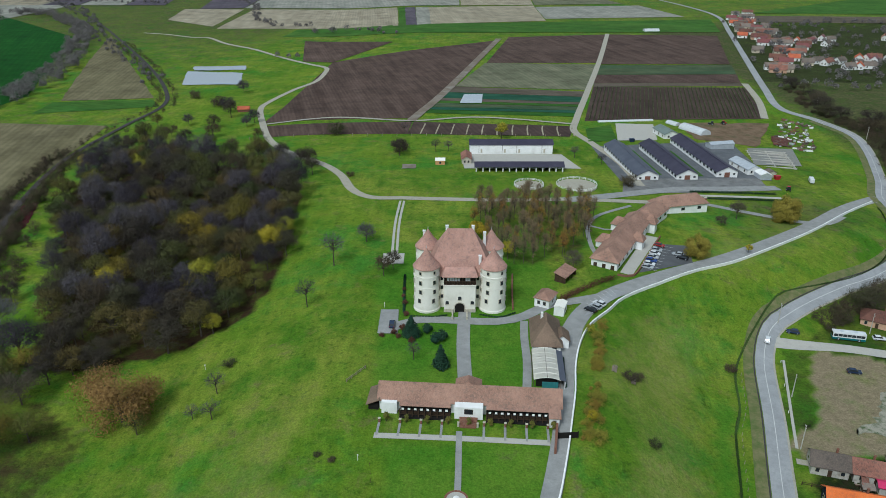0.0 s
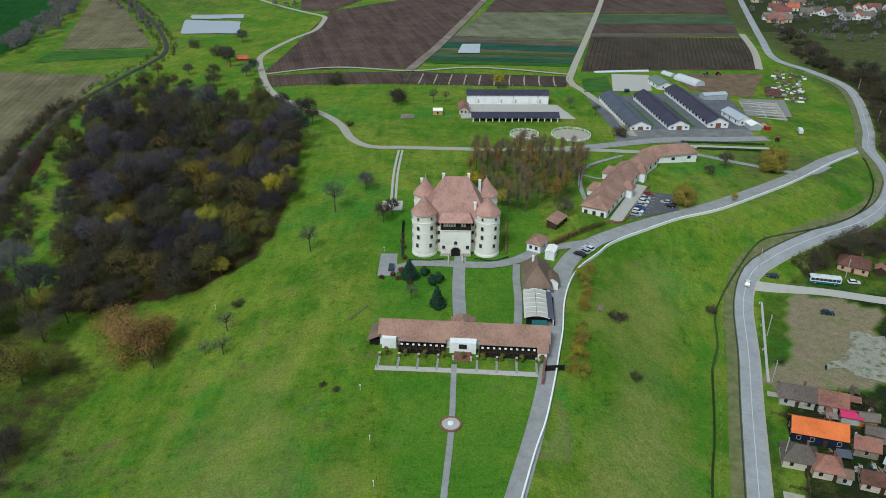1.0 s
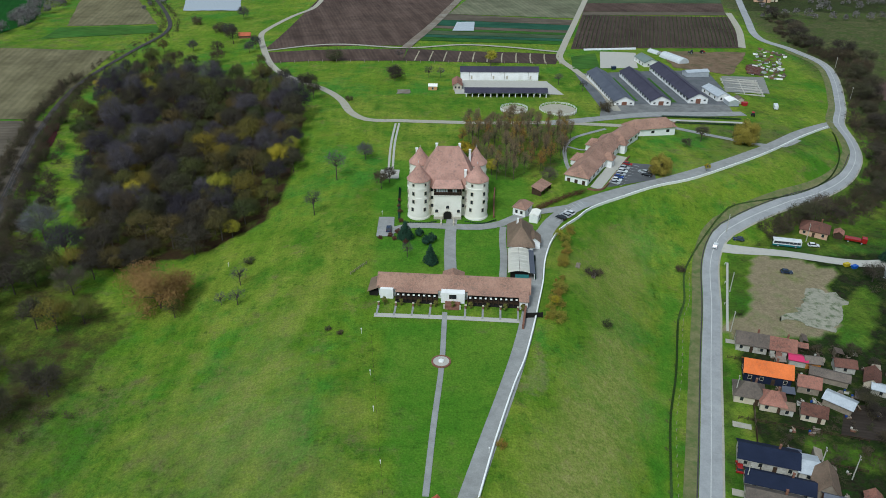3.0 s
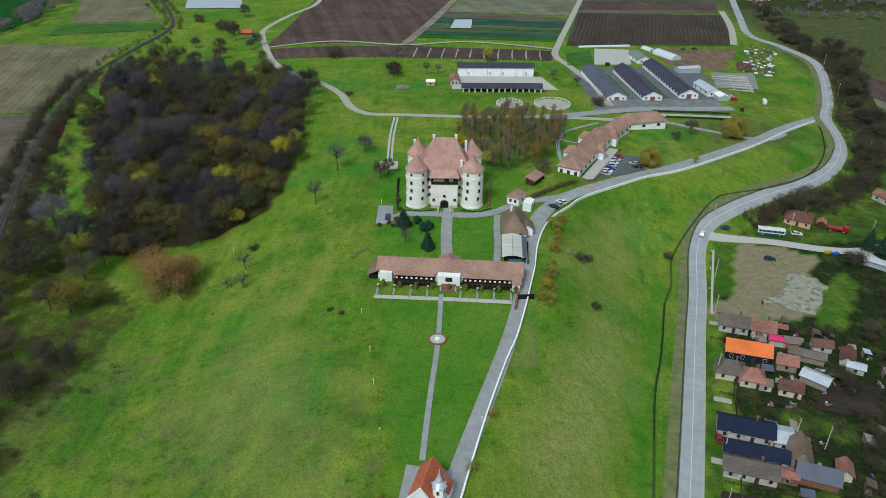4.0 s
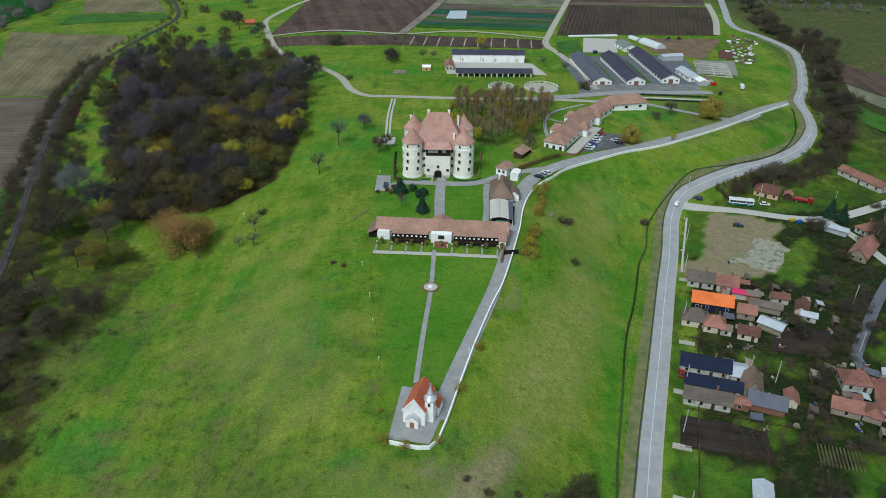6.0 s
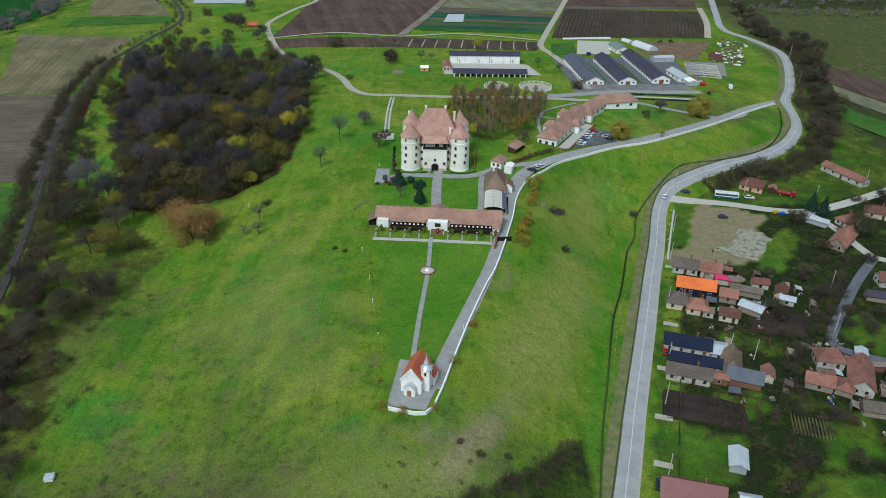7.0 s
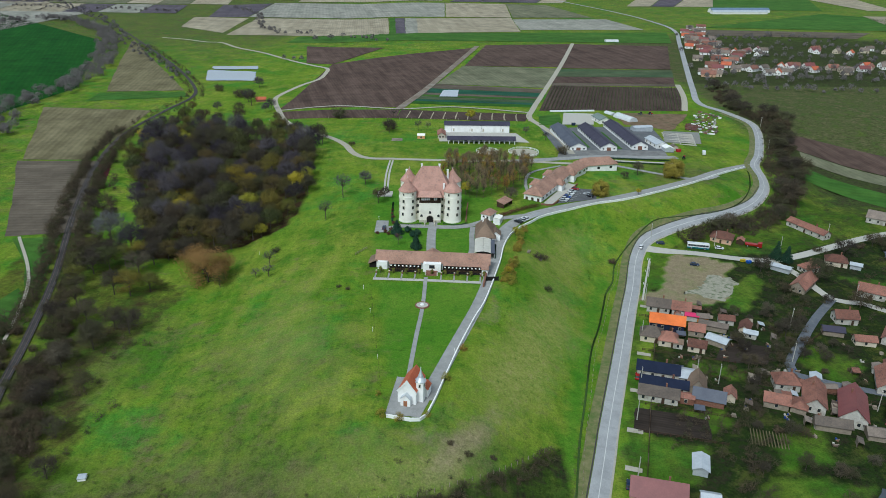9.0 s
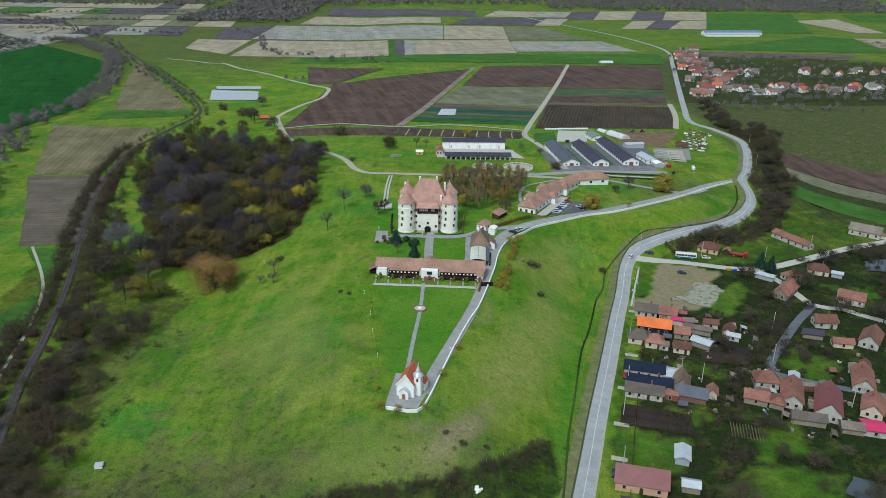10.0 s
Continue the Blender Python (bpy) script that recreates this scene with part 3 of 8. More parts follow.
def patch(name, corners, material, label, category="field", up=0.0, cell=6.0, ragged=0.0, kind="structure"):
    """A four-cornered piece of land, laid on the ground; ragged: how many metres its edges wander."""
    a, b, c, d = [Vector((*q, 0)) for q in corners]
    nu = int(min(60, max(2, max((b - a).length, (c - d).length) / cell)))
    nv = int(min(60, max(2, max((d - a).length, (c - b).length) / cell)))
    bm, grid = bmesh.new(), []
    for i in range(nu + 1):
        row = []
        for j in range(nv + 1):
            u, v = i / nu, j / nv
            q = (a * (1 - u) + b * u) * (1 - v) + (d * (1 - u) + c * u) * v
            if ragged:
                q += noise.noise_vector(q * 0.07) * ragged * 0.7 + noise.noise_vector(q * 0.35) * ragged * 0.3
            row.append(bm.verts.new((q.x, q.y, float(ground(q.x, q.y)) + up + lift_at(q.x, q.y))))
        grid.append(row)
    for r, s in zip(grid, grid[1:]):
        for j in range(nv):
            bm.faces.new((r[j], s[j], s[j + 1], r[j + 1]))
    bmesh.ops.recalc_face_normals(bm, faces=bm.faces)
    if bm.faces[:][0].normal.z < 0:
        bmesh.ops.reverse_faces(bm, faces=bm.faces)
    return tagged(part(name, bm, material), label, category, kind=kind)


# ---- the land, one sheet to the horizon ----
def inside_of(x, y, polygon):
    hit = np.zeros(x.shape, bool)
    for (ax, ay), (bx, by) in zip(polygon, polygon[1:] + polygon[:1]):
        if ay != by:
            hit ^= ((ay > y) != (by > y)) & (x < ax + (bx - ax) * (y - ay) / (by - ay))
    return hit


def spread_line(lo, hi, step, end_lo, end_hi):
    out = list(np.arange(lo, hi + step, step))
    for end, sign in ((end_lo, -1), (end_hi, 1)):
        s, v = step, out[0] if sign < 0 else out[-1]
        while v * sign < end * sign:
            s *= 1.12
            v += s * sign
            out.insert(0, v) if sign < 0 else out.append(v)
    return np.array(out)


FOREST = [(-136, 214), (-150, 250), (-162.5, 279.5), (-177, 312), (-191, 345), (-196, 382), (-196, 407), (-180, 432), (-158, 420), (-129, 388), (-108, 380), (-92, 376), (-78, 352), (-67, 325), (-63, 300),
          (-63, 282), (-60, 251), (-62, 234), (-66, 217), (-74, 210), (-82, 202), (-99, 198), (-118, 192), (-134, 196)]
VILLAGE = [(75, 60), (88, 110), (100, 165), (112, 205), (180, 214), (330, 280), (330, -120), (240, -150), (120, -90), (40, -150), (12, -150)]
FAR_VILLAGE = [(262, 600), (300, 760), (385, 1070), (470, 1000), (660, 960), (700, 640), (420, 590)]
GROVE_LAND = [(14, 300), (12, 270), (24, 238), (46, 246), (58, 262), (64, 285), (62, 304), (40, 306)]
SCRUB_LAND = [(-160, -20), (-92, -20), (-98, 60), (-112, 100), (-104, 125), (-96, 158), (-140, 196), (-175, 240), (-190, 240)]
BEND_LAND = [(112, 205), (132, 222), (152, 236), (180, 258), (206, 282), (224, 312), (240, 350), (262, 410), (282, 420), (330, 330), (330, 275), (180, 214)]
FARM_LAND = [(100, 322), (170, 340), (205, 345), (222, 420), (236, 470), (225, 495), (200, 478), (160, 472), (160, 424), (166, 380), (170, 352)]
SOUTH_BRUSH = [(-60, 20), (-12, 27), (-2, 27.5), (5.5, 30), (13.5, 34.5), (22, 39.5), (31, 47), (42, 57.5), (47, 60), (46, 44), (42, 10), (20, -10), (-60, -10)]
LOT = [(95, 162), (109, 172), (116, 192), (125, 210), (143, 206), (152, 199), (143, 189), (141, 174), (133, 160), (122, 156), (108, 158), (98, 156)]
GREENS = [[(70, 70), (92, 62), (84, 46), (64, 46)], [(89, 80), (104, 82), (103, 72), (90, 69)], [(117, 70), (131, 72), (127, 56), (110, 52)], [(142, 113), (153, 95), (167, 112), (153, 124)],
          [(96, 165), (109, 173), (116, 193), (125, 211), (114, 210), (104, 188)], [(140, 172), (159, 194), (157, 178), (137, 149), (128, 150)], [(92, 36), (122, 26), (134, 44), (108, 50)], [(100, 104), (118, 100), (120, 106), (102, 111)],
          [(60, 40), (64, 40), (84, 108), (92, 150), (88, 150)], [(195, 190), (215, 186), (222, 176), (205, 176)], [(150, 232), (180, 236), (200, 262), (170, 250)]]
DITCH_FOOT = [(44, 30), (46.7, 42.3), (51.6, 64.3), (58.0, 88.5), (65.3, 117), (72.6, 138), (81, 166), (86.6, 178)]
LAWNS = [[(-15.4, 143), (-12.4, 117), (-9, 91), (-6, 75.5), (8, 72), (14, 92), (21, 116), (27.5, 141)], [(-20, 162), (-22, 262), (40, 262), (34, 160)]]


def build_land():
    xs, ys = spread_line(-330, 330, 3.0, -5200, 5200), spread_line(-40, 620, 3.0, -2500, 6500)
    gx, gy = np.meshgrid(xs, ys, indexing="ij")
    z = ground(gx, gy)
    nx, ny = gx.shape
    co = np.stack([gx, gy, z], -1).reshape(-1, 3)
    idx = np.arange(nx * ny).reshape(nx, ny)
    faces = np.stack([idx[:-1, :-1], idx[1:, :-1], idx[1:, 1:], idx[:-1, 1:]], -1).reshape(-1, 4)
    me = bpy.data.meshes.new("land")
    me.from_pydata(co.tolist(), [], faces.tolist())
    cover = me.color_attributes.new("cover", "FLOAT_COLOR", "POINT")
    layers = np.zeros((nx * ny, 4), np.float32)
    layers[:, 3] = 1
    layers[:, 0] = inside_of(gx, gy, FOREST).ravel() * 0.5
    layers[:, 1] = inside_of(gx, gy, VILLAGE).ravel() * 0.52 + inside_of(gx, gy, FAR_VILLAGE).ravel() * 0.36
    layers[:, 1] = np.maximum(layers[:, 1], inside_of(gx, gy, BEND_LAND).ravel() * 0.34 + inside_of(gx, gy, SOUTH_BRUSH).ravel() * 0.44 + inside_of(gx, gy, FARM_LAND).ravel() * 0.17)
    layers[inside_of(gx, gy, LOT).ravel(), 1] = 0.0
    layers[:, 2] = sum(inside_of(gx, gy, lawn) for lawn in LAWNS).ravel() * 0.9
    layers[:, 0] = np.maximum(layers[:, 0], inside_of(gx, gy, SCRUB_LAND).ravel() * 0.33 + inside_of(gx, gy, GROVE_LAND).ravel() * 0.26)
    for green in GREENS:
        hit = inside_of(gx, gy, green).ravel()
        layers[hit, 1], layers[hit, 2] = 0.29, 0.5
    # rank green grass on the meadow side of the ditch
    hit = inside_of(gx, gy, [(x - 4.5, y) for x, y in DITCH_FOOT] + DITCH_FOOT[::-1]).ravel()
    layers[hit, 2] = 0.95
    cover.data.foreach_set("color", layers.ravel())
    # withered pasture (red) and worn bare soil (green)
    dry = me.color_attributes.new("dry", "FLOAT_COLOR", "POINT")
    d = np.zeros((nx, ny, 4), np.float32)
    d[..., 3] = 1

    def spot(x, y, rx, ry, turn=0.0):
        c, s = math.cos(radians(turn)), math.sin(radians(turn))
        u, v = (gx - x) * c + (gy - y) * s, (gy - y) * c - (gx - x) * s
        return np.exp(-(u / rx) ** 2 - (v / ry) ** 2)

    d[..., 0] = 0.26 * smooth(640, 1000, gy) + 0.46 * spot(-60, 28, 80, 22) + 0.42 * spot(-120, 90, 22, 70, -10) + 0.55 * smooth(225, 262, gx) * smooth(250, 300, gy) * (1 - smooth(850, 1000, gy)) + 0.16 * smooth(-170, -230, gx)
    d[..., 0] += 0.20 * spot(125, 270, 60, 14, 38) + 0.25 * spot(20, 46, 22, 14) + 0.34 * spot(160, 310, 50, 26) + 0.27 * spot(-50, 90, 45, 50)
    d[..., 0] = np.clip(d[..., 0], 0, 0.55)
    d[..., 1] = 0.52 * inside_of(gx, gy, LOT) + 0.68 * spot(14.5, 46.5, 16, 4.0, 54) + 0.22 * spot(26, 66, 6, 5) + 0.34 * spot(29, 119, 4, 7, -20) + 0.36 * spot(4, 48, 6, 3.5) + 0.20 * spot(33, 96, 7, 9)
    d[..., 2] = 0.42 * spot(31, 84, 11, 34, -22) + 0.36 * spot(50, 118, 12, 34, -18) + 0.34 * spot(62, 185, 14, 40, -20) + 0.30 * spot(-45, 110, 30, 45) + 0.26 * spot(120, 262, 50, 12, 38) + 0.24 * spot(-10, 35, 40, 14)
    d[..., 2] = np.clip(d[..., 2], 0, 0.45)
    dry.data.foreach_set("color", d.ravel())
    me.polygons.foreach_set("use_smooth", [True] * len(me.polygons))
    me.materials.append(LAND)
    tagged(new("ground", me), "rolling green meadow land with autumn grass", "ground", kind="structure")


build_land()

# ---- roads and tracks ----
MAIN_ROAD = [(-8, -150), (51.4, 35), (63, 72), (75.2, 109.3), (87.5, 147.5), (96, 173), (105.3, 203.5), (113.5, 219), (122.4, 227), (134.5, 236), (152.3, 247.8), (174.3, 261.9), (192.6, 277.8), (205.2, 296),
             (210.8, 313), (215.2, 336), (230.5, 366), (251, 417), (258, 450), (248.8, 479.3), (236.6, 509.2), (251.5, 572), (283, 689), (338, 891), (374, 1031), (376, 1142), (348, 1316), (261, 1625), (182, 1938)]
ribbon("road", MAIN_ROAD, 5.6, ASPHALT, "grey two-lane asphalt country road", "road", up=0.05)
ribbon("lane_marking", MAIN_ROAD[:20], 0.22, MARK, "white centre line painted on the road", "road marking", up=0.10)
ribbon("road_verge", MAIN_ROAD[:20], 3.6, DRY_GRASS, "dry brown grass verge along the road", "verge", shift=4.75)
ribbon("gutter", MAIN_ROAD[:14], 0.4, BALLAST, "dark shallow gutter along the road", "gutter", shift=3.2, up=0.03)
ribbon("road_verge", MAIN_ROAD[:20], 0.6, GRAVEL, "pale gravel edge of the road", "verge", shift=-3.1)
ribbon("road", [(112, 213), (134, 212), (158, 206), (173, 206), (188, 212), (212, 225), (237, 238), (265, 249), (330, 275)], 5.2, CONCRETE, "pale village side road", "road")
ribbon("road", [(172, 205), (178, 190), (182, 165), (193, 162), (207, 150), (260, 115)], 4.2, CONCRETE, "narrow pale village lane", "road", up=0.02)
ribbon("road", [(182, 165), (166, 147), (152, 129), (138, 110), (137, 104), (150, 97), (190, 84)], 3.6, LANE, "narrow asphalt village lane", "road", up=0.04)
DRIVE = [(4.0, 64), (11.6, 88.5), (23.0, 124.5), (29.4, 149.5), (34.4, 175.5), (40.2, 196), (48.6, 210.5), (60.2, 221.5), (78.5, 234.6), (112.8, 256.2), (155.5, 289), (185, 315.5), (207, 331.5), (216.5, 337)]
ribbon("driveway", DRIVE[4:], 6.2, PAVING, "grey paved driveway beside the boundary wall", "driveway")
ribbon("driveway", DRIVE[:6], 4.6, PAVING, "narrow grey paved driveway down to the chapel", "driveway", up=0.02, shift=-0.8)
ribbon("lawn_path", [(4, 146), (3, 122), (1, 99), (-0.6, 77)], 1.5, PAVING, "straight grey path across the lawn", "path", up=0.03)
ribbon("dirt_track", [(96, 312), (66, 311), (30, 309), (-8, 311), (-18, 312), (-33, 313), (-43, 325), (-50.5, 347.5), (-60.4, 366.8), (-72, 382.4), (-92.5, 407.3), (-106.6, 434), (-119, 473.6), (-131.5, 521), (-131, 545),
                      (-119.8, 587), (-107, 618), (-104.8, 655), (-107.5, 680), (-125, 702), (-160, 744), (-201, 796), (-242, 836), (-273, 879), (-294, 883), (-329, 906), (-365, 921)], 4.4, GRAVEL, "pale winding gravel track", "track", up=0.02)
ribbon("dirt_track", [(96, 336), (95, 378), (88, 415), (82, 446), (89, 479), (109, 554), (149, 706), (191, 876)], 4.6, GRAVEL, "pale farm track between fields", "track", up=0.05)
ribbon("dirt_track", [(-21, 471), (5, 576), (62, 837)], 6.5, DUST, "grassy brown field track", "track", up=0.25)
ribbon("dirt_track", [(-116, 471), (-72, 482), (-21, 471), (24, 481), (85, 464)], 3.0, GRAVEL, "narrow field track", "track", up=0.25)
ribbon("dirt_track", [(216, 483), (231, 534), (243, 591)], 5.0, GRAVEL, "short pale field track", "track", up=0.25)
for side in (-0.85, 0.85):
    ribbon("garden_path", [(-18.3 + side, 308), (-19.0 + side, 280), (-18.2 + side, 246)], 1.0, CONCRETE, "pale paved strip across the lawn", "path")
ribbon("railway", [(-110, 10), (-127, 59), (-136, 88), (-144, 121), (-159, 174), (-185, 250), (-210, 337), (-220, 406), (-213, 475), (-207, 534), (-223, 588), (-271, 686), (-355, 835), (-438, 977), (-530, 1121), (-753, 1414)],
       3.2, BALLAST, "single railway line on dark ballast", "railway", up=0.3)
ribbon("dirt_track", [(-138, 66), (-147, 97), (-152, 121), (-163, 157), (-175, 182), (-197, 217)], 1.4, GRAVEL, "pale footpath beside a green field", "track", up=0.35)

DITCH = [(44.5, 30), (47.4, 42.3), (52.3, 64.3), (58.8, 88.5), (66.3, 117), (73.8, 138), (82.4, 166), (88, 178), (93, 195.4), (100, 208), (111, 223), (118.4, 232), (125.5, 238.2), (142.2, 246.2), (156.1, 253.2), (172.3, 264.3), (184.8, 276.4), (195, 292.6), (203, 314.2), (204.5, 321)]
# Dark green strip: the shadow along the grassy bank is put into its colour.
ribbon("ditch", DITCH, 0.6, surface("shade_green_ditch", (0.030, 0.045, 0.014), (0.050, 0.068, 0.022), 2, 0.3, 0.95, 0.5), "dark green roadside ditch strip with painted shade", "ditch", up=0.02)
patch("red_brush", [(-199, 305), (-193, 310), (-203, 345), (-209, 340)], surface("dark_red_brush", (0.050, 0.012, 0.014), (0.085, 0.022, 0.022), 2, 0.4, 0.95, 0.6), "patch of dark red brush beside the railway", "brush", up=0.05, cell=2, ragged=3)

for side in (-0.75, 0.75):
    ribbon("rail", [(-110, 10), (-127, 59), (-136, 88), (-144, 121), (-159, 174), (-185, 250), (-210, 337), (-220, 406), (-213, 475), (-207, 534)], 0.16, STEEL, "rusty steel railway rail", "rail", up=0.42, shift=side)
patch("paved_square", [(-22.5, 242), (-14.5, 242), (-14.5, 251), (-22.5, 251)], CONCRETE, "worn pale paved square at the path end", "paving", up=0.02, cell=3)

# ---- fields ----
BROWN = "ploughed brown field"
for corners, material, label in (
    ([(-119, 476), (-21, 478), (60, 826), (-105, 707)], EARTH, BROWN), ([(-108, 436), (-22, 438), (-20, 469), (-116, 466)], EARTH, BROWN),
    ([(-22, 438), (77, 432), (84, 459), (-19, 469)], VINE_EARTH, "brown field with rows of posts"), 
    ([(10, 582), (112, 568), (140, 678), (39, 686)], OLIVE, "olive green fallow field"), ([(40, 686), (142, 686), (188, 871), (74, 849)], EARTH, BROWN),
    ([(93, 472), (216, 483), (238, 576), (119, 580)], VINE_EARTH, "dark vineyard earth"), 
    ([(142, 679), (263, 680), (313, 860), (192, 871)], EARTH, BROWN), ([(-136, 721), (-105, 707), (-54, 821), (-157, 854)], EARTH, BROWN),
):
    patch("field", corners, material, label, cell=9)


def strips(corners, bands):
    """A field tilled in parallel bands: (share of its depth, material, label) from its near edge on."""
    a, b, c, d = [Vector((*q, 0)) for q in corners]
    low = 0.0
    for share, material, label in bands:
        top = low + share
        p, q, r, s = a.lerp(d, low + 0.004), b.lerp(c, low + 0.004), b.lerp(c, top - 0.004), a.lerp(d, top - 0.004)
        patch("field", [(v.x, v.y) for v in (p, q, r, s)], material, label, cell=6, ragged=0.8)
        low = top


strips([(-14, 492), (91, 483), (111, 562), (9, 582)], ((0.12, VEG_GREEN, "strip of green vegetables"), (0.10, VEG_TEAL, "strip of teal cabbages"), (0.14, VEG, "mixed vegetable rows"), (0.08, VEG_GREEN, "strip of bright green vegetables"), (0.10, TAN_EARTH, "strip of tilled earth"),
                                                       (0.22, VEG_TEAL, "wide strip of teal cabbages"), (0.24, TAN_EARTH, "strip of grey-brown tilled earth")))
strips([(119, 580), (238, 582), (263, 676), (141, 675)], ((0.14, TAN_EARTH, "tan strip of tilled earth"), (0.38, EARTH, "strip of brown ploughed earth"), (0.48, VEG, "strip of grey-green winter vegetables")))
TAN, GREY, DARKF, GREENF = "tan stubble field", "grey green stubble field", "dark ploughed field", "green winter crop field"
for corners, material, label in (
    ([(-288, 959), (-56, 956), (-70, 1172), (-291, 1179)], STUBBLE, TAN), ([(-380, 1049), (-298, 978), (-306, 1177), (-400, 1184)], STUBBLE, TAN),
    ([(-310, 1196), (26, 1189), (29, 1466), (-320, 1471)], STUBBLE_GREY, GREY), ([(-377, 1187), (-312, 1196), (-322, 1457), (-409, 1403)], EARTH_DARK, GREY),
    ([(-56, 963), (-47, 961), (-58, 1168), (-68, 1172)], GREEN_FIELD, GREENF), ([(-47, 961), (-33, 959), (-42, 1165), (-58, 1168)], EARTH_DARK, DARKF),
    ([(-33, 959), (-15, 967), (-22, 1164), (-41, 1165)], STUBBLE_GREY, GREY), ([(-15, 967), (135, 997), (140, 1185), (-22, 1164)], STUBBLE, TAN),
    ([(137, 1019), (330, 1040), (303, 1186), (140, 1166)], STUBBLE_GREY, GREY), ([(28, 1189), (141, 1195), (154, 1459), (31, 1466)], STUBBLE, TAN),
    ([(143, 1195), (284, 1213), (236, 1445), (156, 1459)], OLIVE, GREY), ([(-254, 1772), (117, 1737), (118, 1900), (-267, 1987)], EARTH_DARK, DARKF),
    ([(-279, 1506), (25, 1523), (26, 1685), (-276, 1734)], STUBBLE, TAN), ([(276, 1713), (390, 1681), (459, 1929), (360, 1901)], EARTH_DARK, DARKF),
    ([(401, 1444), (450, 1448), (540, 1680), (480, 1664)], STUBBLE, TAN), ([(452, 1448), (500, 1452), (600, 1688), (542, 1680)], EARTH_DARK, DARKF),
    ([(502, 1452), (584, 1459), (667, 1696), (602, 1688)], STUBBLE, TAN), ([(390, 1681), (480, 1690), (560, 1940), (459, 1929)], STUBBLE, TAN),
    ([(482, 1690), (560, 1700), (640, 1945), (562, 1940)], EARTH_DARK, DARKF), ([(562, 1700), (673, 1714), (756, 1953), (642, 1945)], STUBBLE, TAN),
    ([(560, 1392), (783, 1400), (985, 1942), (742, 1908)], GREEN_FIELD, GREENF), ([(890, 1734), (884, 1414), (945, 1423), (1038, 1803)], STUBBLE, TAN),
    ([(434, 1082), (735, 1062), (842, 1246), (753, 1338)], GREEN_FIELD, GREENF), ([(390, 985), (620, 965), (676, 1034), (427, 1051)], TAN_EARTH, "brown tilled field"),
    ([(-190, 885), (327, 890), (356, 1010), (-182, 950)], GREEN_FIELD, GREENF), ([(-340, 450), (-324, 567), (-432, 883), (-767, 1234)], GREEN_CROP, GREENF),
    ([(-204, 218), (-173, 224), (-214, 348), (-265, 346)], TAN_EARTH, "brown striped stubble field"), ([(-263, 349), (-221, 350), (-224, 479), (-315, 487)], STRAW, TAN),
    ([(-291, 552), (-223, 562), (-396, 898), (-350, 740)], STRAW, TAN), ([(-292, 511), (-209, 534), (-222, 557), (-294, 547)], GREEN_FIELD, "green strip of meadow"),
    ([(-199, 215), (-178, 219), (-165, 180), (-178, 186)], GREEN_FIELD, GREENF), ([(-178, 186), (-165, 180), (-160, 160), (-167, 164)], GREEN_FIELD, GREENF), ([(-172, 140), (-168, 161), (-158, 146), (-146, 94)], GREEN_FIELD, GREENF), ([(-801, 1295), (-724, 1354), (-865, 1624), (-969, 1604)], STUBBLE, TAN),
    ([(-617, 958), (-597, 1258), (-714, 1332), (-789, 1274)], STUBBLE_GREY, GREY), ([(257, 397), (273, 427), (440, 300), (400, 262)], EARTH, BROWN), ([(240, 333), (255, 354), (305, 292), (284, 272)], GREEN_FIELD, "green strip beside the road bend"), ([(262, 365), (268, 385), (400, 258), (380, 240)], OLIVE, "olive fallow strip"),
):
    patch("field", corners, material, label, cell=16, ragged=1.5)
for corners in ([(-217, 610), (-170, 613), (-180, 663), (-232, 670)], [(-228, 674), (-181, 678), (-186, 698), (-233, 694)], [(230, 206), (246, 203), (262, 226), (236, 219)]):
    pond = patch("pond", corners, POND_GREY if corners[0][0] > 0 else WATER, "still pond reflecting the pale sky", "pond", up=0.25, cell=4, ragged=2.5)
    level = max(v.co.z for v in pond.data.vertices) + 0.05
    for v in pond.data.vertices:
        v.co.z = level

# strip fields on the far plain
FR = random.Random(17)
for y0, y1, x0, x1 in ((1420, 1560, -980, -470), (1580, 1720, -1150, -560), (1740, 1900, -1250, -590), (1920, 2080, -1300, -620), (1740, 1900, 130, 275), (1500, 1700, 40, 240), (1120, 1300, 760, 1200), (1330, 1520, 960, 1500), (880, 1020, 700, 1100), (1540, 1720, 1060, 1700), (1740, 1930, 1060, 1800),
                       (1240, 1400, -900, -480), (700, 860, 700, 1100)):
    x = x0
    while x < x1:
        w = FR.uniform(40, 130)
        material, label = FR.choice([(STUBBLE, TAN), (STUBBLE_GREY, GREY), (EARTH_DARK, DARKF), (GREEN_FIELD, GREENF), (STUBBLE, TAN), (OLIVE, GREY)])
        k = 0.28 * (1 if x0 > 0 else -0.6)
        patch("field", [(x, y0), (x + w - 2, y0), (x + w - 2 + k * (y1 - y0), y1), (x + k * (y1 - y0), y1)], material, label, cell=24)
        x += w

# ---- boundary wall ----
WALL_LINE = [(-6.4, 55.2), (3.2, 53.4), (6.7, 60.5), (10.7, 75.3), (15.7, 93.5), (22.0, 113.8), (25.8, 124.3), (30.0, 139.6), (32.4, 149.5), (35.2, 161.5), (37.6, 175.2), (41.2, 187.5), (45.7, 196.9), (53.8, 207.0), (60.8, 216.2), (75.4, 228.0), (92, 239.6), (112, 250.8), (141.5, 273.0), (160.8, 289.0), (182.8, 309.2), (205, 327.5)]
ribbon("boundary_wall", WALL_LINE, 0.4, WHITE, "long low whitewashed boundary wall", "wall", height=0.95, step=3.0)


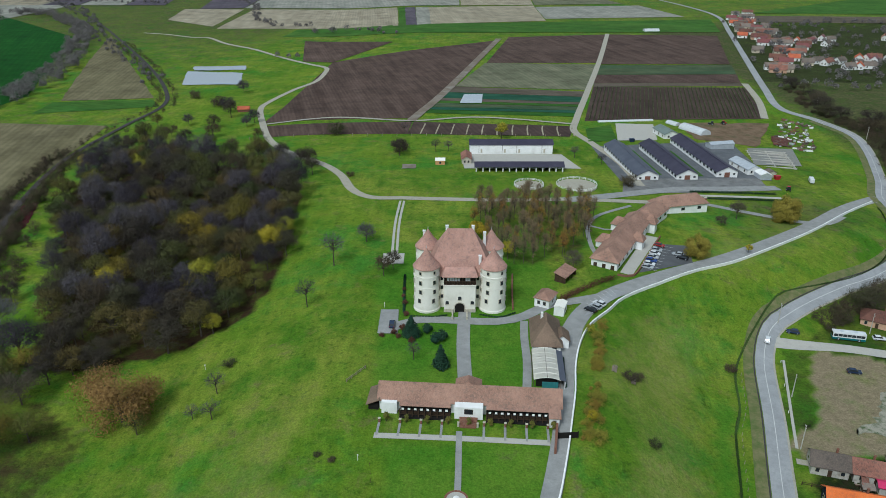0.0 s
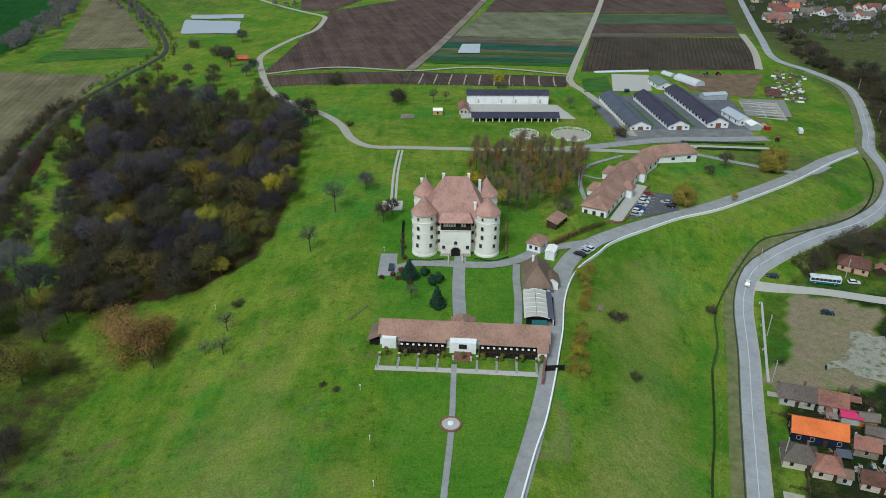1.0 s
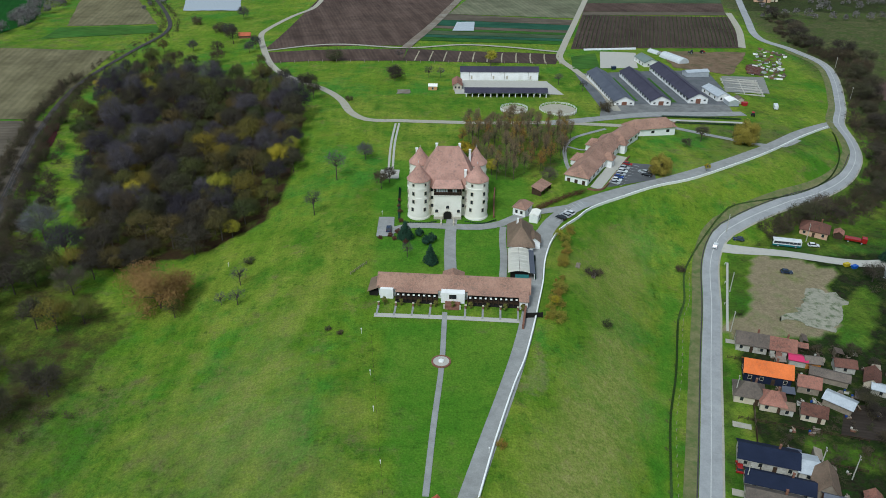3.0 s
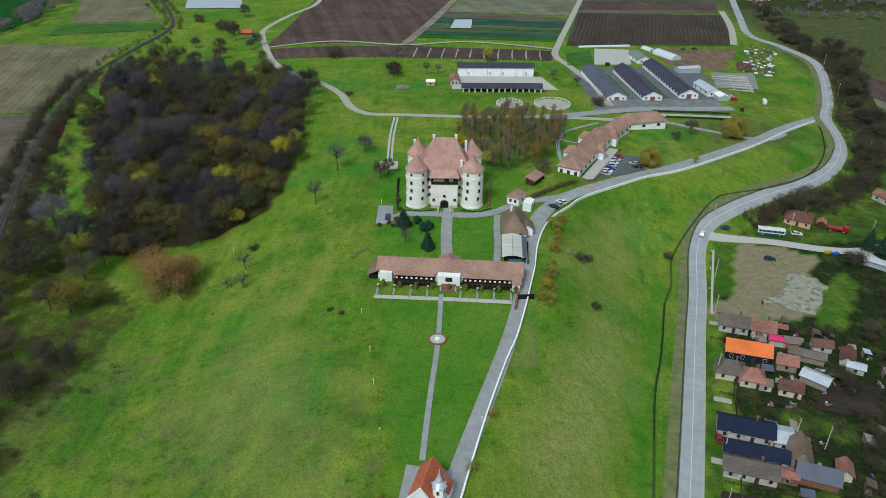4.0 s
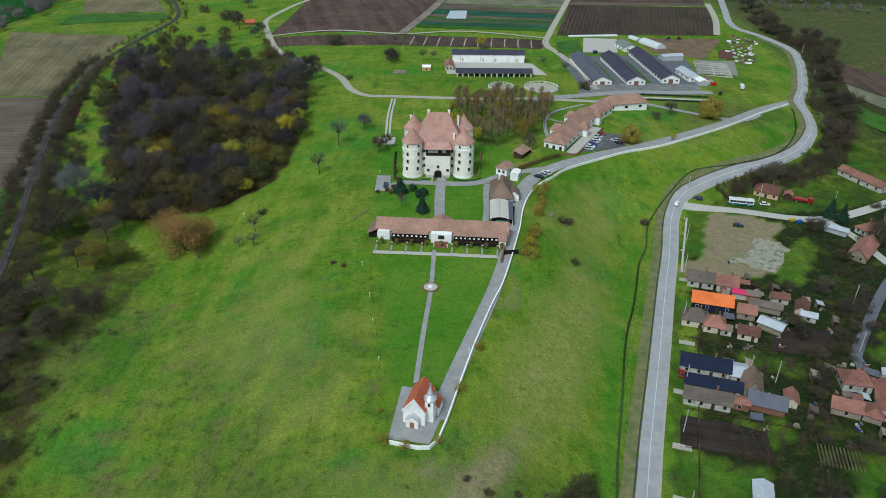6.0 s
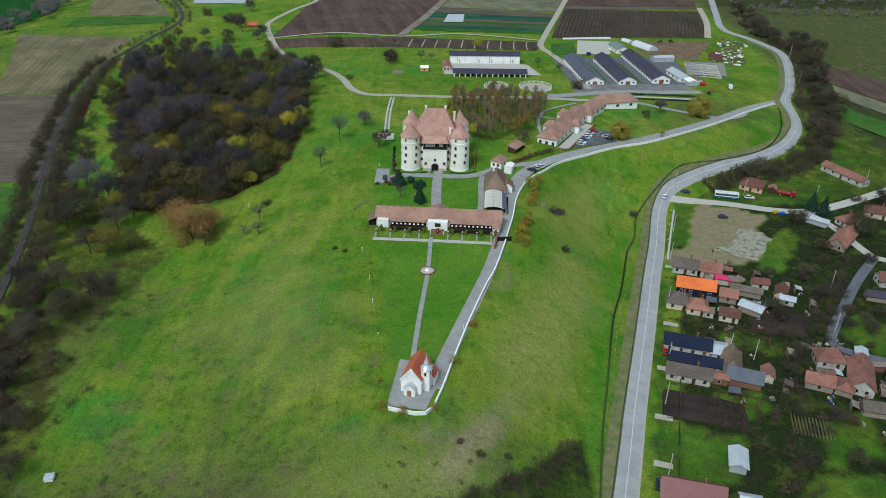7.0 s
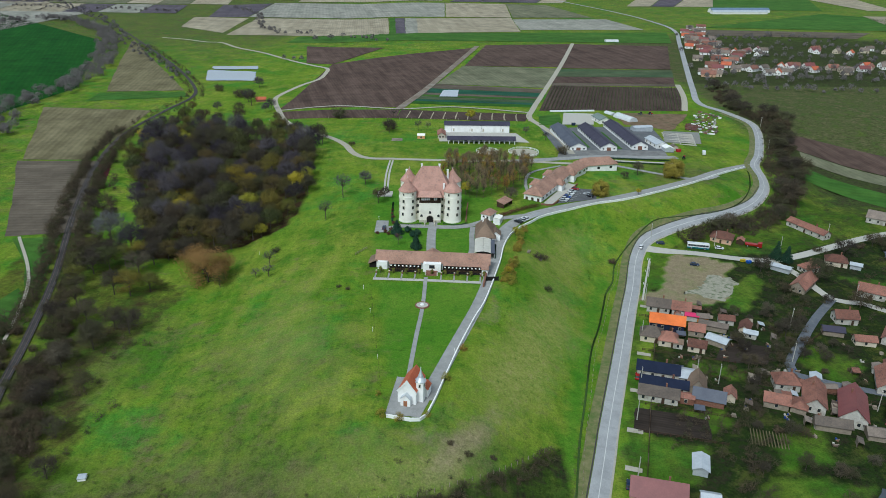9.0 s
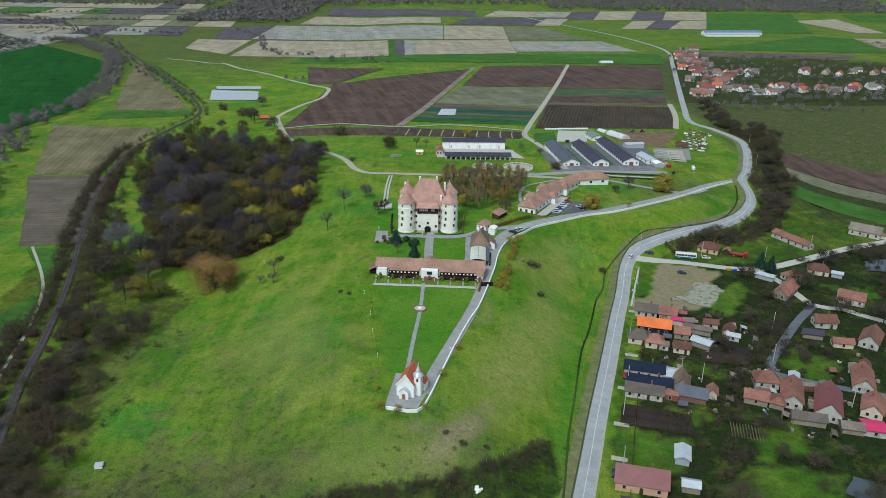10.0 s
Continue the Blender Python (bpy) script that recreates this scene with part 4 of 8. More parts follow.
# ---- castle ----
def castle():
    """A square manor with four round corner towers, a steep hipped roof and a gate bay with a wooden gallery."""
    z = 17.2
    ob = thing("castle", "cream plastered castle with round corner towers and clay tile roofs", "castle", (5.5, 216.8, z), -0.8)
    # main block
    part("wall", wall_mesh(21, 15.5, 12.2, 1, hip=1), PLASTER, ob)
    bm = roof_mesh(21, 15.5, 12.2, 12.2, 0.6, hip=6.4, thick=0.25)
    part("roof", bm, TILE_CASTLE, ob)
    for sx, sy in ((-1, -1), (1, -1), (-1, 1), (1, 1)):
        cx, cy = sx * 10.6, sy * 7.8
        r = 4.05
        tower = part("tower", lathe([(0, -2), (r + 0.3, -2), (r + 0.3, 0.7), (r + 0.1, 1.0), (r, 8.6), (r + 0.06, 8.7), (r + 0.06, 8.85), (r, 8.9), (r, 12.2), (r + 0.1, 12.4),
                                     (r + 0.1, 12.6), (r - 0.02, 12.7), (r - 0.02, 14.9), (r + 0.22, 15.2), (r + 0.22, 15.35), (0, 15.35)], 56, cx=cx, cy=cy), PLASTER, ob)
        part("tower_roof", lathe([(r + 0.36, 15.1), (r + 0.36, 15.25), (r - 0.2, 15.95), (r - 2.0, 18.1), (0.2, 21.0), (0, 21.2)], 40, cx=cx, cy=cy), TILE_CASTLE, tower)
        part("finial", tube(cx, cy, 20.9, 0.1, 0.03, 1.2, sides=8), ZINC, tower)
        for level in (4.2, 7.4, 10.6, 14.0):
            for ang in (-165, -122, -58, -15) if sy < 0 else (150, 190, 110, 30):
                a = radians(ang + (6 if level > 5 else 0))
                if sy < 0 and ((sx < 0 and ang == -15) or (sx > 0 and ang == -165)) and level < 3.5:
                    continue
                s = 1.0 if level < 12 else 0.7
                window(tower, cx + (r + 0.04) * math.cos(a), cy + (r + 0.04) * math.sin(a), level, ang + 90, 0.95 * s, 1.4 * s, STONE, 0.36, bars=False)
        for k in range(24):
            a = 2 * math.pi * k / 24
            part("corbel", box(cx + (r + 0.05) * math.cos(a), cy + (r + 0.05) * math.sin(a), 11.9, 0.2, 0.4, 0.55, turn=math.degrees(a)), PLASTER, tower)
    # gate bay, a little proud of the front between the towers
    bay = part("gate_bay", box(0, -9.0, -2, 10.0, 4.0, 12.0), PLASTER, ob)
    part("base_course", box(0, -11.03, -1.5, 10.2, 0.3, 2.7), STONE, bay)
    part("cornice", box(0, -9.0, 9.5, 10.4, 4.4, 0.3, bevel=0.06), PLASTER, bay)
    # Solid near-black box in place of the shade inside the gallery.
    gallery = part("gallery", box(0, -9.3, 9.8, 9.8, 3.2, 3.2), DARK, ob, "timber gallery filled with a shade-dark box")
    bm = bmesh.new()
    for k in range(13):
        box(-5.0 + 10.0 * k / 12, -11.0, 9.8, 0.16, 0.16, 3.2, bm)
    for zz in (9.85, 10.95, 12.85):
        box(0, -11.0, zz, 10.2, 0.14, 0.16, bm)
    part("timber_frame", bm, TIMBER, gallery)
    bm = bmesh.new()
    for k in range(48):
        box(-4.9 + 9.8 * k / 47, -11.0, 9.95, 0.06, 0.06, 1.0, bm)
    tagged(part("balustrade", bm, TIMBER, gallery), kind="stuff")
    for k in (1, 2, 3, 4, 5, 8, 9):
        part("pane", box(-5.0 + 10.0 * (k + 0.5) / 12, -10.92, 11.15, 0.66, 0.04, 1.6), ZINC, gallery)
    bm = bmesh.new()
    slab(bm, [(-5.7, -11.9, 12.9), (5.7, -11.9, 12.9), (4.6, -8.2, 14.8), (-4.6, -8.2, 14.8)], 0.2)
    slab(bm, [(5.7, -11.9, 12.9), (5.7, -7.0, 12.9), (4.6, -7.0, 14.8), (4.6, -8.2, 14.8)], 0.2)
    slab(bm, [(-5.7, -7.0, 12.9), (-5.7, -11.9, 12.9), (-4.6, -8.2, 14.8), (-4.6, -7.0, 14.8)], 0.2)
    part("gallery_roof", bm, TILE_CASTLE, gallery)
    # arched gate
    bm = bmesh.new()
    arch = [(-1.5, 0), (1.5, 0)] + [(1.5 * math.cos(a), 2.2 + 1.3 * math.sin(a)) for a in np.linspace(0, math.pi, 13)]
    f = bm.faces.new([bm.verts.new((x, -11.22, zz)) for x, zz in arch])
    ext = bmesh.ops.extrude_face_region(bm, geom=[f])
    bmesh.ops.translate(bm, verts=[v for v in ext["geom"] if isinstance(v, bmesh.types.BMVert)], vec=(0, 0.3, 0))
    bmesh.ops.recalc_face_normals(bm, faces=bm.faces)
    part("gate", bm, DARK, bay, "dark arched wooden gate")
    bm = bmesh.new()
    pts = [(1.62 * math.cos(a), 2.2 + 1.42 * math.sin(a)) for a in np.linspace(0, math.pi, 13)]
    pts = [(1.62, 0)] + pts + [(-1.62, 0)]
    for (x0, z0), (x1, z1) in zip(pts, pts[1:]):
        d = math.hypot(x1 - x0, z1 - z0)
        bmesh.ops.create_cube(bm, size=1, matrix=Matrix.Translation(((x0 + x1) / 2, -11.25, (z0 + z1) / 2)) @ Matrix.Rotation(-math.atan2(z1 - z0, x1 - x0), 4, "Y") @ Matrix.Diagonal((d + 0.1, 0.2, 0.24, 1)))
    part("gate_surround", bm, STONE, bay)
    for x, zz in ((-4.0, 3.4), (4.0, 3.4), (0, 5.0)):
        bm = bmesh.new()
        ring = [(0.55 * math.cos(a), 0.45 * math.sin(a) + 0.25) for a in np.linspace(0, math.pi, 9)] + [(-0.55, -0.45), (0.55, -0.45)]
        f = bm.faces.new([bm.verts.new((x + a, -11.06, zz + b)) for a, b in ring])
        ext = bmesh.ops.extrude_face_region(bm, geom=[f])
        bmesh.ops.translate(bm, verts=[v for v in ext["geom"] if isinstance(v, bmesh.types.BMVert)], vec=(0, 0.1, 0))
        bmesh.ops.recalc_face_normals(bm, faces=bm.faces)
        w = part("window", bm, GLASS, bay)
        part("sill", box(x, -11.12, zz - 0.58, 1.4, 0.25, 0.12), STONE, w)
    for x in (-5.75, 5.75):
        for zz in (4.2, 7.4, 10.6):
            window(ob, x, -7.8, zz, 0, 0.8, 1.2, STONE, 0.15)
    for side in (-1, 1):
        for zz in (3.6, 7.2, 10.4):
            for y in (-2.2, 2.2):
                window(ob, side * 10.53, y, zz, 90 * side, 0.9, 1.4, STONE, 0.15)
    for x, y, zt in ((-4.2, 0.4, 25.3), (4.2, 0.4, 25.3), (6.4, -5.9, 17.6), (-12.0, 10.0, 19.5), (8.2, 5.4, 21.0)):
        bm = box(x, y, zt - 5.0, 0.85, 0.85, 5.0)
        box(x, y, zt, 1.05, 1.05, 0.22, bm)
        part("chimney", bm, WHITE, ob)
    # low parapets along the bridge to the gate
    for side in (-1, 1):
        bm = box(side * 2.3, -13.6, -0.8, 0.45, 5.0, 1.6, bevel=0.05)
        part("parapet", bm, STONE, ob)
        for y in (-11.6, -15.9):
            part("bollard", tube(side * 2.3, y, 0, 0.35, 0.3, 1.3, sides=12), STONE, ob)
    return ob


castle()


# ---- long range in front of the castle ----
def long_range():
    ob = thing("gatehouse_range", "long low whitewashed range with a weathered tile roof and open veranda", "outbuilding", (6.9, 156.4, 17.2), -4.6)
    L, W = 46.0, 7.0
    part("wall", wall_mesh(L, W, 3.4, 2.9), WHITE, ob)
    part("roof", roof_mesh(L, W, 3.4, 2.9, 0.6), TILE_LONG, ob)
    for x0, x1 in ((-17.6, -4.6), (4.4, 20.2)):
        bm = bmesh.new()
        slab(bm, [(x0, -5.3, 2.75), (x1, -5.3, 2.75), (x1, -3.6, 3.5), (x0, -3.6, 3.5)], 0.15)
        part("veranda_roof", bm, TILE_LONG, ob)
        # Near-black floor: the veranda's shade is in its colour.
        part("veranda_floor", box((x0 + x1) / 2, -5.2, -1.0, x1 - x0, 3.2, 1.04), DARK, ob)
    # Near-black sheets before the white wall paint the shade under the veranda roof.
    part("veranda_back", box(-11.1, -3.62, 0, 13, 0.12, 3.3), DARK, ob)
    part("veranda_back", box(12.3, -3.62, 0, 15.8, 0.12, 3.3), DARK, ob)
    for x0, x1, n in ((-17.6, -4.6, 9), (4.4, 20.2, 11)):
        for k in range(n):
            part("post", box(x0 + 0.15 + (x1 - x0 - 0.3) * k / (n - 1), -6.0, -0.3, 0.22, 0.22, 2.6), TIMBER, ob)
        part("rail", box((x0 + x1) / 2, -6.0, 0.75, x1 - x0, 0.08, 0.1), TIMBER, ob)
        for k in range(n - 1):
            part("hanging_panel", box(x0 + 0.15 + (x1 - x0 - 0.3) * (k + 0.5) / (n - 1), -5.9, 2.0, 0.62, 0.1, 0.55), WHITE, ob)
        for k in range(n - 1):
            part("bench", box(x0 + 0.15 + (x1 - x0 - 0.3) * (k + 0.5) / (n - 1), -4.6, 0, 1.0, 0.5, 0.5), TIMBER, ob)
    # middle porch
    porch = part("porch", box(0, -4.6, 0, 7.2, 2.6, 3.5), WHITE, ob)
    window(porch, 0, -5.93, 2.3, 0, 2.0, 1.3, TIMBER, 0.12)
    for k in range(6):
        part("step", box(0, -6.2 - 0.55 * k, -1.5, 4.6 - 0.1 * k, 0.56, 2.2 - 0.12 * k), BRICK, ob)
    for s in (-1, 1):
        part("newel", box(s * 2.4, -8.6, -0.6, 0.5, 0.5, 1.7, bevel=0.04), STONE, ob)
    # end pavilions
    part("pavilion", box(-20.3, -4.2, -0.6, 4.0, 1.6, 3.9), WHITE, ob)
    end = part("pavilion", box(21.4, -5.2, -1.0, 2.4, 4.4, 4.0), WHITE, ob)
    door(end, 21.4, -7.42, 0, 0, 0.9, 2.0)
    bm = bmesh.new()
    slab(bm, [(19.9, -7.9, 2.9), (23.0, -7.9, 2.9), (23.0, -3.4, 4.0), (19.9, -3.4, 4.0)], 0.15)
    part("pavilion_roof", bm, TILE_LONG, ob)
    # The lean-to's shaded inside is a solid near-black box.
    shed = part("lean_to", box(-24.6, -0.6, -0.5, 2.6, 6.4, 2.4), DARK, ob)
    bm = bmesh.new()
    slab(bm, [(-26.4, 3.2, 2.0), (-26.4, -4.6, 2.0), (-22.8, -4.6, 3.7), (-22.8, 3.2, 3.7)], 0.15)
    part("lean_to_roof", bm, TILE_BROWN, shed)
    # cross gable towards the castle
    bm = roof_mesh(7.0, 6.2, 3.5, 2.6, 0.4, hip=2.2)
    cross = part("cross_gable", bm, TILE_LONG, ob)
    cross.matrix_basis = pose(-0.5, 3.2, 0, 0, 0, 90)
    for x in (-8, 9):
        for k in range(3):
            window(ob, x + 2.4 * (k - 1), W / 2 + 0.03, 1.8, 180, 0.9, 1.2)
    return ob


long_range()


# ---- chapel ----
def chapel():
    ob = thing("chapel", "small white chapel with a red tile roof and grey spire", "chapel", (0.6, 66.2, 16.0), 74.0)
    L, W, e, r = 9.5, 5.6, 4.2, 3.4
    part("wall", wall_mesh(L, W, e, r), WHITE, ob)
    part("roof", roof_mesh(L, W, e, r, 0.15, thick=0.15), TILE_RED, ob)
    bm = bmesh.new()
    for s in (-1, 1):
        slab(bm, [(-L / 2 - 0.25, -s * (W / 2 + 0.3) if s > 0 else 0, e - 0.1 if s > 0 else e + r + 0.45), (-L / 2 + 0.15, -s * (W / 2 + 0.3) if s > 0 else 0, e - 0.1 if s > 0 else e + r + 0.45),
                  (-L / 2 + 0.15, 0 if s > 0 else W / 2 + 0.3, e + r + 0.45 if s > 0 else e - 0.1), (-L / 2 - 0.25, 0 if s > 0 else W / 2 + 0.3, e + r + 0.45 if s > 0 else e - 0.1)], 0.4)
    part("gable_coping", bm, WHITE, ob)
    porch = part("porch", wall_mesh(1.6, 3.0, 2.6, 1.3), WHITE, ob)
    porch.matrix_basis = pose(-L / 2 - 0.7, 0, 0)
    bm = roof_mesh(1.7, 3.0, 2.6, 1.3, 0.1, thick=0.15)
    part("porch_roof", bm, ZINC, porch)
    d = door(porch, -0.83, 0, 0, 90, 1.1, 2.0, RUST_DOOR)
    part("step", box(-1.3, 0, -0.5, 0.9, 2.2, 0.65), STONE, porch)
    tx, ty = -1.9, -W / 2 - 0.6
    tower = part("bell_tower", box(tx, ty, -1.5, 2.2, 2.2, 8.4, bevel=0.03), WHITE, ob)
    for a, (dx, dy) in ((90, (-1.12, 0)), (0, (0, -1.12)), (180, (0, 1.12)), (-90, (1.12, 0))):
        window(tower, tx + dx, ty + dy, 5.6, a if a != 90 else -90, 0.5, 1.0, STONE, 0.12, bars=False)
    part("cornice", box(tx, ty, 6.8, 2.6, 2.6, 0.25), ZINC, tower)
    spire = lathe([(1.85, 7.05), (1.25, 7.75), (0.85, 8.2), (0.80, 8.7), (0.55, 9.2), (0.22, 10.4), (0.05, 11.4), (0, 11.5)], 4, cx=tx, cy=ty)
    part("spire", spire, ZINC, tower)
    part("ball", tube(tx, ty, 11.3, 0.12, 0.12, 0.3, sides=8), ZINC, tower)
    side = part("side_aisle", wall_mesh(3.6, 2.6, 2.8, 1.2), WHITE, ob)
    side.matrix_basis = pose(1.6, -W / 2 - 1.0, 0, 0, 0, 0)
    part("aisle_roof", roof_mesh(3.6, 2.6, 2.8, 1.2, 0.15), TILE_RED, side)
    for x in (-2.5, 0.2, 2.9):
        window(ob, x, W / 2 + 0.03, 2.4, 180, 0.6, 1.6, STONE)
    return ob


RUST_DOOR = surface("orange_brown_door", (0.26, 0.10, 0.04), (0.34, 0.14, 0.06), 0.5, 0.1, 0.6, 0.2)
chapel()


# ---- courtyard of the castle ----
def courtyard():
    ribbon("driveway", [(7, 205.5), (6.4, 196), (6, 186), (6, 172), (6.3, 158)], 4.0, PAVING, "grey paved approach to the castle gate", "driveway", up=0.03)
    ribbon("driveway", [(-17, 194.5), (-8, 200.5), (6, 200), (17, 199.5), (26, 203), (34, 210), (43, 213), (52, 216)], 4.2, PAVING, "grey paved drive across the castle court", "driveway", up=0.06)
    ribbon("driveway", [(25.5, 200), (24.5, 190), (24, 177), (22.5, 163)], 2.4, PAVING, "grey paved strip beside the gate lodge", "driveway", up=0.01)
    patch("paved_court", [(-20, 192.2), (-13.8, 192.2), (-14.3, 207.2), (-20, 207.2)], PAVING, "square of grey paving used for parking", "paving", up=0.09, cell=2)
    ribbon("terrace_path", [(-17, 144.6), (4, 143.4), (26, 141.8)], 1.9, CONCRETE, "pale terrace path in front of the long range", "path", up=0.02, step=2)
    for k in range(9):
        x = -16.4 + 42 * k / 8
        if 3 < k < 5:
            continue
        y = 144.6 - 0.062 * (x + 17)
        ribbon("bed_path", [(x, y), (x + 0.2, y + 2.5), (x + 0.4, y + 5.6)], 0.6, PAVING, "narrow paved strip between lawn beds", "path", up=0.04, step=1)
        pillar = thing("pillar", "short brick garden pillar", "pillar", (x + 0.4, y + 5.0, float(ground(x, y + 5))), -3, group="terrace pillars")
        part("shaft", box(0, 0, -0.3, 0.5, 0.5, 1.5, bevel=0.03), BRICK, pillar)
        part("cap", box(0, 0, 1.2, 0.65, 0.65, 0.12), STONE, pillar)
    # round stone in the lawn path
    ob = thing("paved_roundel", "round paved bed with a pale centre stone", "garden feature", (2.9, 123.6, float(ground(2.9, 123.6)) + 0.12))
    part("rim", lathe([(2.7, -0.3), (2.7, 0.22), (2.2, 0.22), (2.2, 0.1)], 32), BRICK, ob)
    part("paving", lathe([(2.2, -0.1), (2.2, 0.14), (0.7, 0.15), (0, 0.15)], 32), CONCRETE, ob)
    part("stone", lathe([(0.75, 0.1), (0.75, 0.45), (0.5, 0.55), (0, 0.55)], 24), WHITE, ob)
    # chapel yard
    patch("chapel_yard", [(-6.8, 56.6), (3.2, 54.8), (9.2, 73.0), (-4.2, 75.8)], PAVING, "grey paved yard round the chapel", "paving", up=0.07, cell=1.5)
    # garden wall and lower hedge lines beside the castle
    ribbon("low_wall", [(24.5, 232), (23.5, 221), (22.5, 207)], 0.5, BRICK, "low brick garden wall", "wall", height=0.9, step=3)
    ribbon("low_wall", [(26.6, 138), (28.6, 149), (30.0, 158)], 0.6, BRICK, "low weathered brick wall", "wall", height=1.6, step=3)
    gate = thing("metal_gate", "dark metal sliding gate across the drive", "gate", (30.5, 143.5, float(ground(30.5, 143.5))), 4)
    part("gate_leaf", box(0, 0, 0.15, 4.6, 0.12, 1.7), DARK, gate)
    for s in (-2.4, 2.4):
        part("gate_post", box(s, 0, -0.5, 0.25, 0.25, 2.5), DARK, gate)


courtyard()


# ---- gate lodge, canopy and open shed ----
def lodge():
    z = float(ground(30, 188))
    ob = thing("gate_lodge", "white gate lodge with a steep mossy brown hipped tile roof", "lodge", (30.6, 188.6, z), 86)
    part("wall", wall_mesh(15, 8, 3.2, 4.6, hip=3), WHITE, ob)
    part("roof", roof_mesh(15, 8, 3.2, 4.6, 0.7, hip=4.6), TILE_BROWN, ob)
    for k in range(3):
        window(ob, -7.53, -2.2 + 2.2 * k, 1.7, -90, 1.2, 1.5, TIMBER)
    wing = part("wing", wall_mesh(5, 4, 2.9, 1.6), WHITE, ob)
    wing.matrix_basis = pose(-2.0, -4.6, 0, 0, 0, 0)
    part("wing_roof", roof_mesh(5, 4, 2.9, 1.6, 0.4), TILE_BROWN, wing)
    part("chimney", box(2.0, 1.2, 6.0, 0.7, 0.7, 2.4), WHITE, ob)
    house("store", "small white store with a tan tile roof", (33.6, 211.6), 60, 6.5, 5, 3.3, 1.6, WHITE, TILE_LONG, hip=1.8, windows=1, chimney=False, category="outbuilding")
    house("store", "small white flat store beside the drive", (37.6, 205.5), 70, 5, 3.2, 3.0, 0.5, WHITE, CANVAS, windows=1, chimney=False, category="outbuilding", over=0.15)
    shed = thing("open_shed", "dark open timber shed with a tile roof", "shed", (43.0, 230.5, float(ground(43.0, 230.5))), 56)
    bm = bmesh.new()
    slab(bm, [(-4.6, -2.3, 2.2), (4.6, -2.3, 2.2), (4.6, 2.4, 3.4), (-4.6, 2.4, 3.4)], 0.15)
    part("roof", bm, TILE_LONG, shed)
    part("back_wall", box(0, 1.9, -0.5, 8.8, 0.2, 3.5), TIMBER, shed)
    for s in (-1, 1):
        part("side_wall", box(s * 4.3, 0, -0.5, 0.2, 3.8, 2.8), TIMBER, shed)
    for k in range(4):
        part("post", box(-4.2 + 8.4 * k / 3, -2.0, -0.5, 0.2, 0.2, 2.8), TIMBER, shed)
    # canopy
    tent = thing("canopy", "long cream canvas canopy on a metal frame", "canopy", (28.4, 171.0, float(ground(28.4, 171))), 86)
    bm = bmesh.new()
    n, wid = 10, 7.2
    rows = []
    for i in range(17):
        x = -7.6 + 15.2 * i / 16
        rows.append([bm.verts.new((x, -wid / 2 + wid * j / n, 2.9 + 0.75 * math.sin(math.pi * j / n) - 0.05 * math.sin(math.pi * (i % 2.667) / 2.667))) for j in range(n + 1)])
    for a, b in zip(rows, rows[1:]):
        for j in range(n):
            bm.faces.new((a[j], b[j], b[j + 1], a[j + 1]))
    bmesh.ops.solidify(bm, geom=bm.faces[:], thickness=0.04)
    bmesh.ops.recalc_face_normals(bm, faces=bm.faces)
    part("canvas", bm, CANVAS, tent)
    for i in range(7):
        x = -7.6 + 15.2 * i / 6
        bm = bmesh.new()
        for j in range(n):
            y0, y1 = -wid / 2 + wid * j / n, -wid / 2 + wid * (j + 1) / n
            z0, z1 = 2.92 + 0.75 * math.sin(math.pi * j / n), 2.92 + 0.75 * math.sin(math.pi * (j + 1) / n)
            bmesh.ops.create_cube(bm, size=1, matrix=Matrix.Translation((x, (y0 + y1) / 2, (z0 + z1) / 2)) @ Matrix.Rotation(math.atan2(z1 - z0, y1 - y0), 4, "X") @ Matrix.Diagonal((0.14, math.hypot(y1 - y0, z1 - z0) + 0.05, 0.08, 1)))
        part("hoop", bm, CANVAS, tent)
        for s in (-1, 1):
            part("post", box(x, s * wid / 2, -0.5, 0.12, 0.12, 3.45), STEEL, tent)
    part("ridge_bar", box(0, 0, 3.63, 15.2, 0.1, 0.1), PALE_WOOD, tent)
    # Near-black block added as the shade beneath the canvas.
    part("inner_wall", box(0.4, 0, -0.4, 13.8, 5.6, 3.0), DARK, tent)
    teal = surface("teal_board", (0.03, 0.16, 0.17), (0.05, 0.21, 0.22), 1, 0.2, 0.6, 0.1)
    part("front_panel", box(-7.5, -0.8, 0.0, 0.15, 4.3, 2.2), teal, tent, "teal painted board")
    bm = bmesh.new()
    slab(bm, [(-7.6, -5.0, 2.7), (7.4, -5.0, 2.7), (7.4, -3.3, 3.1), (-7.6, -3.3, 3.1)], 0.1)
    part("side_roof", bm, GREY_ROOF, tent)
    part("side_wall", box(-0.1, -4.8, -0.5, 14.8, 0.15, 3.2), WHITE, tent)


lodge()


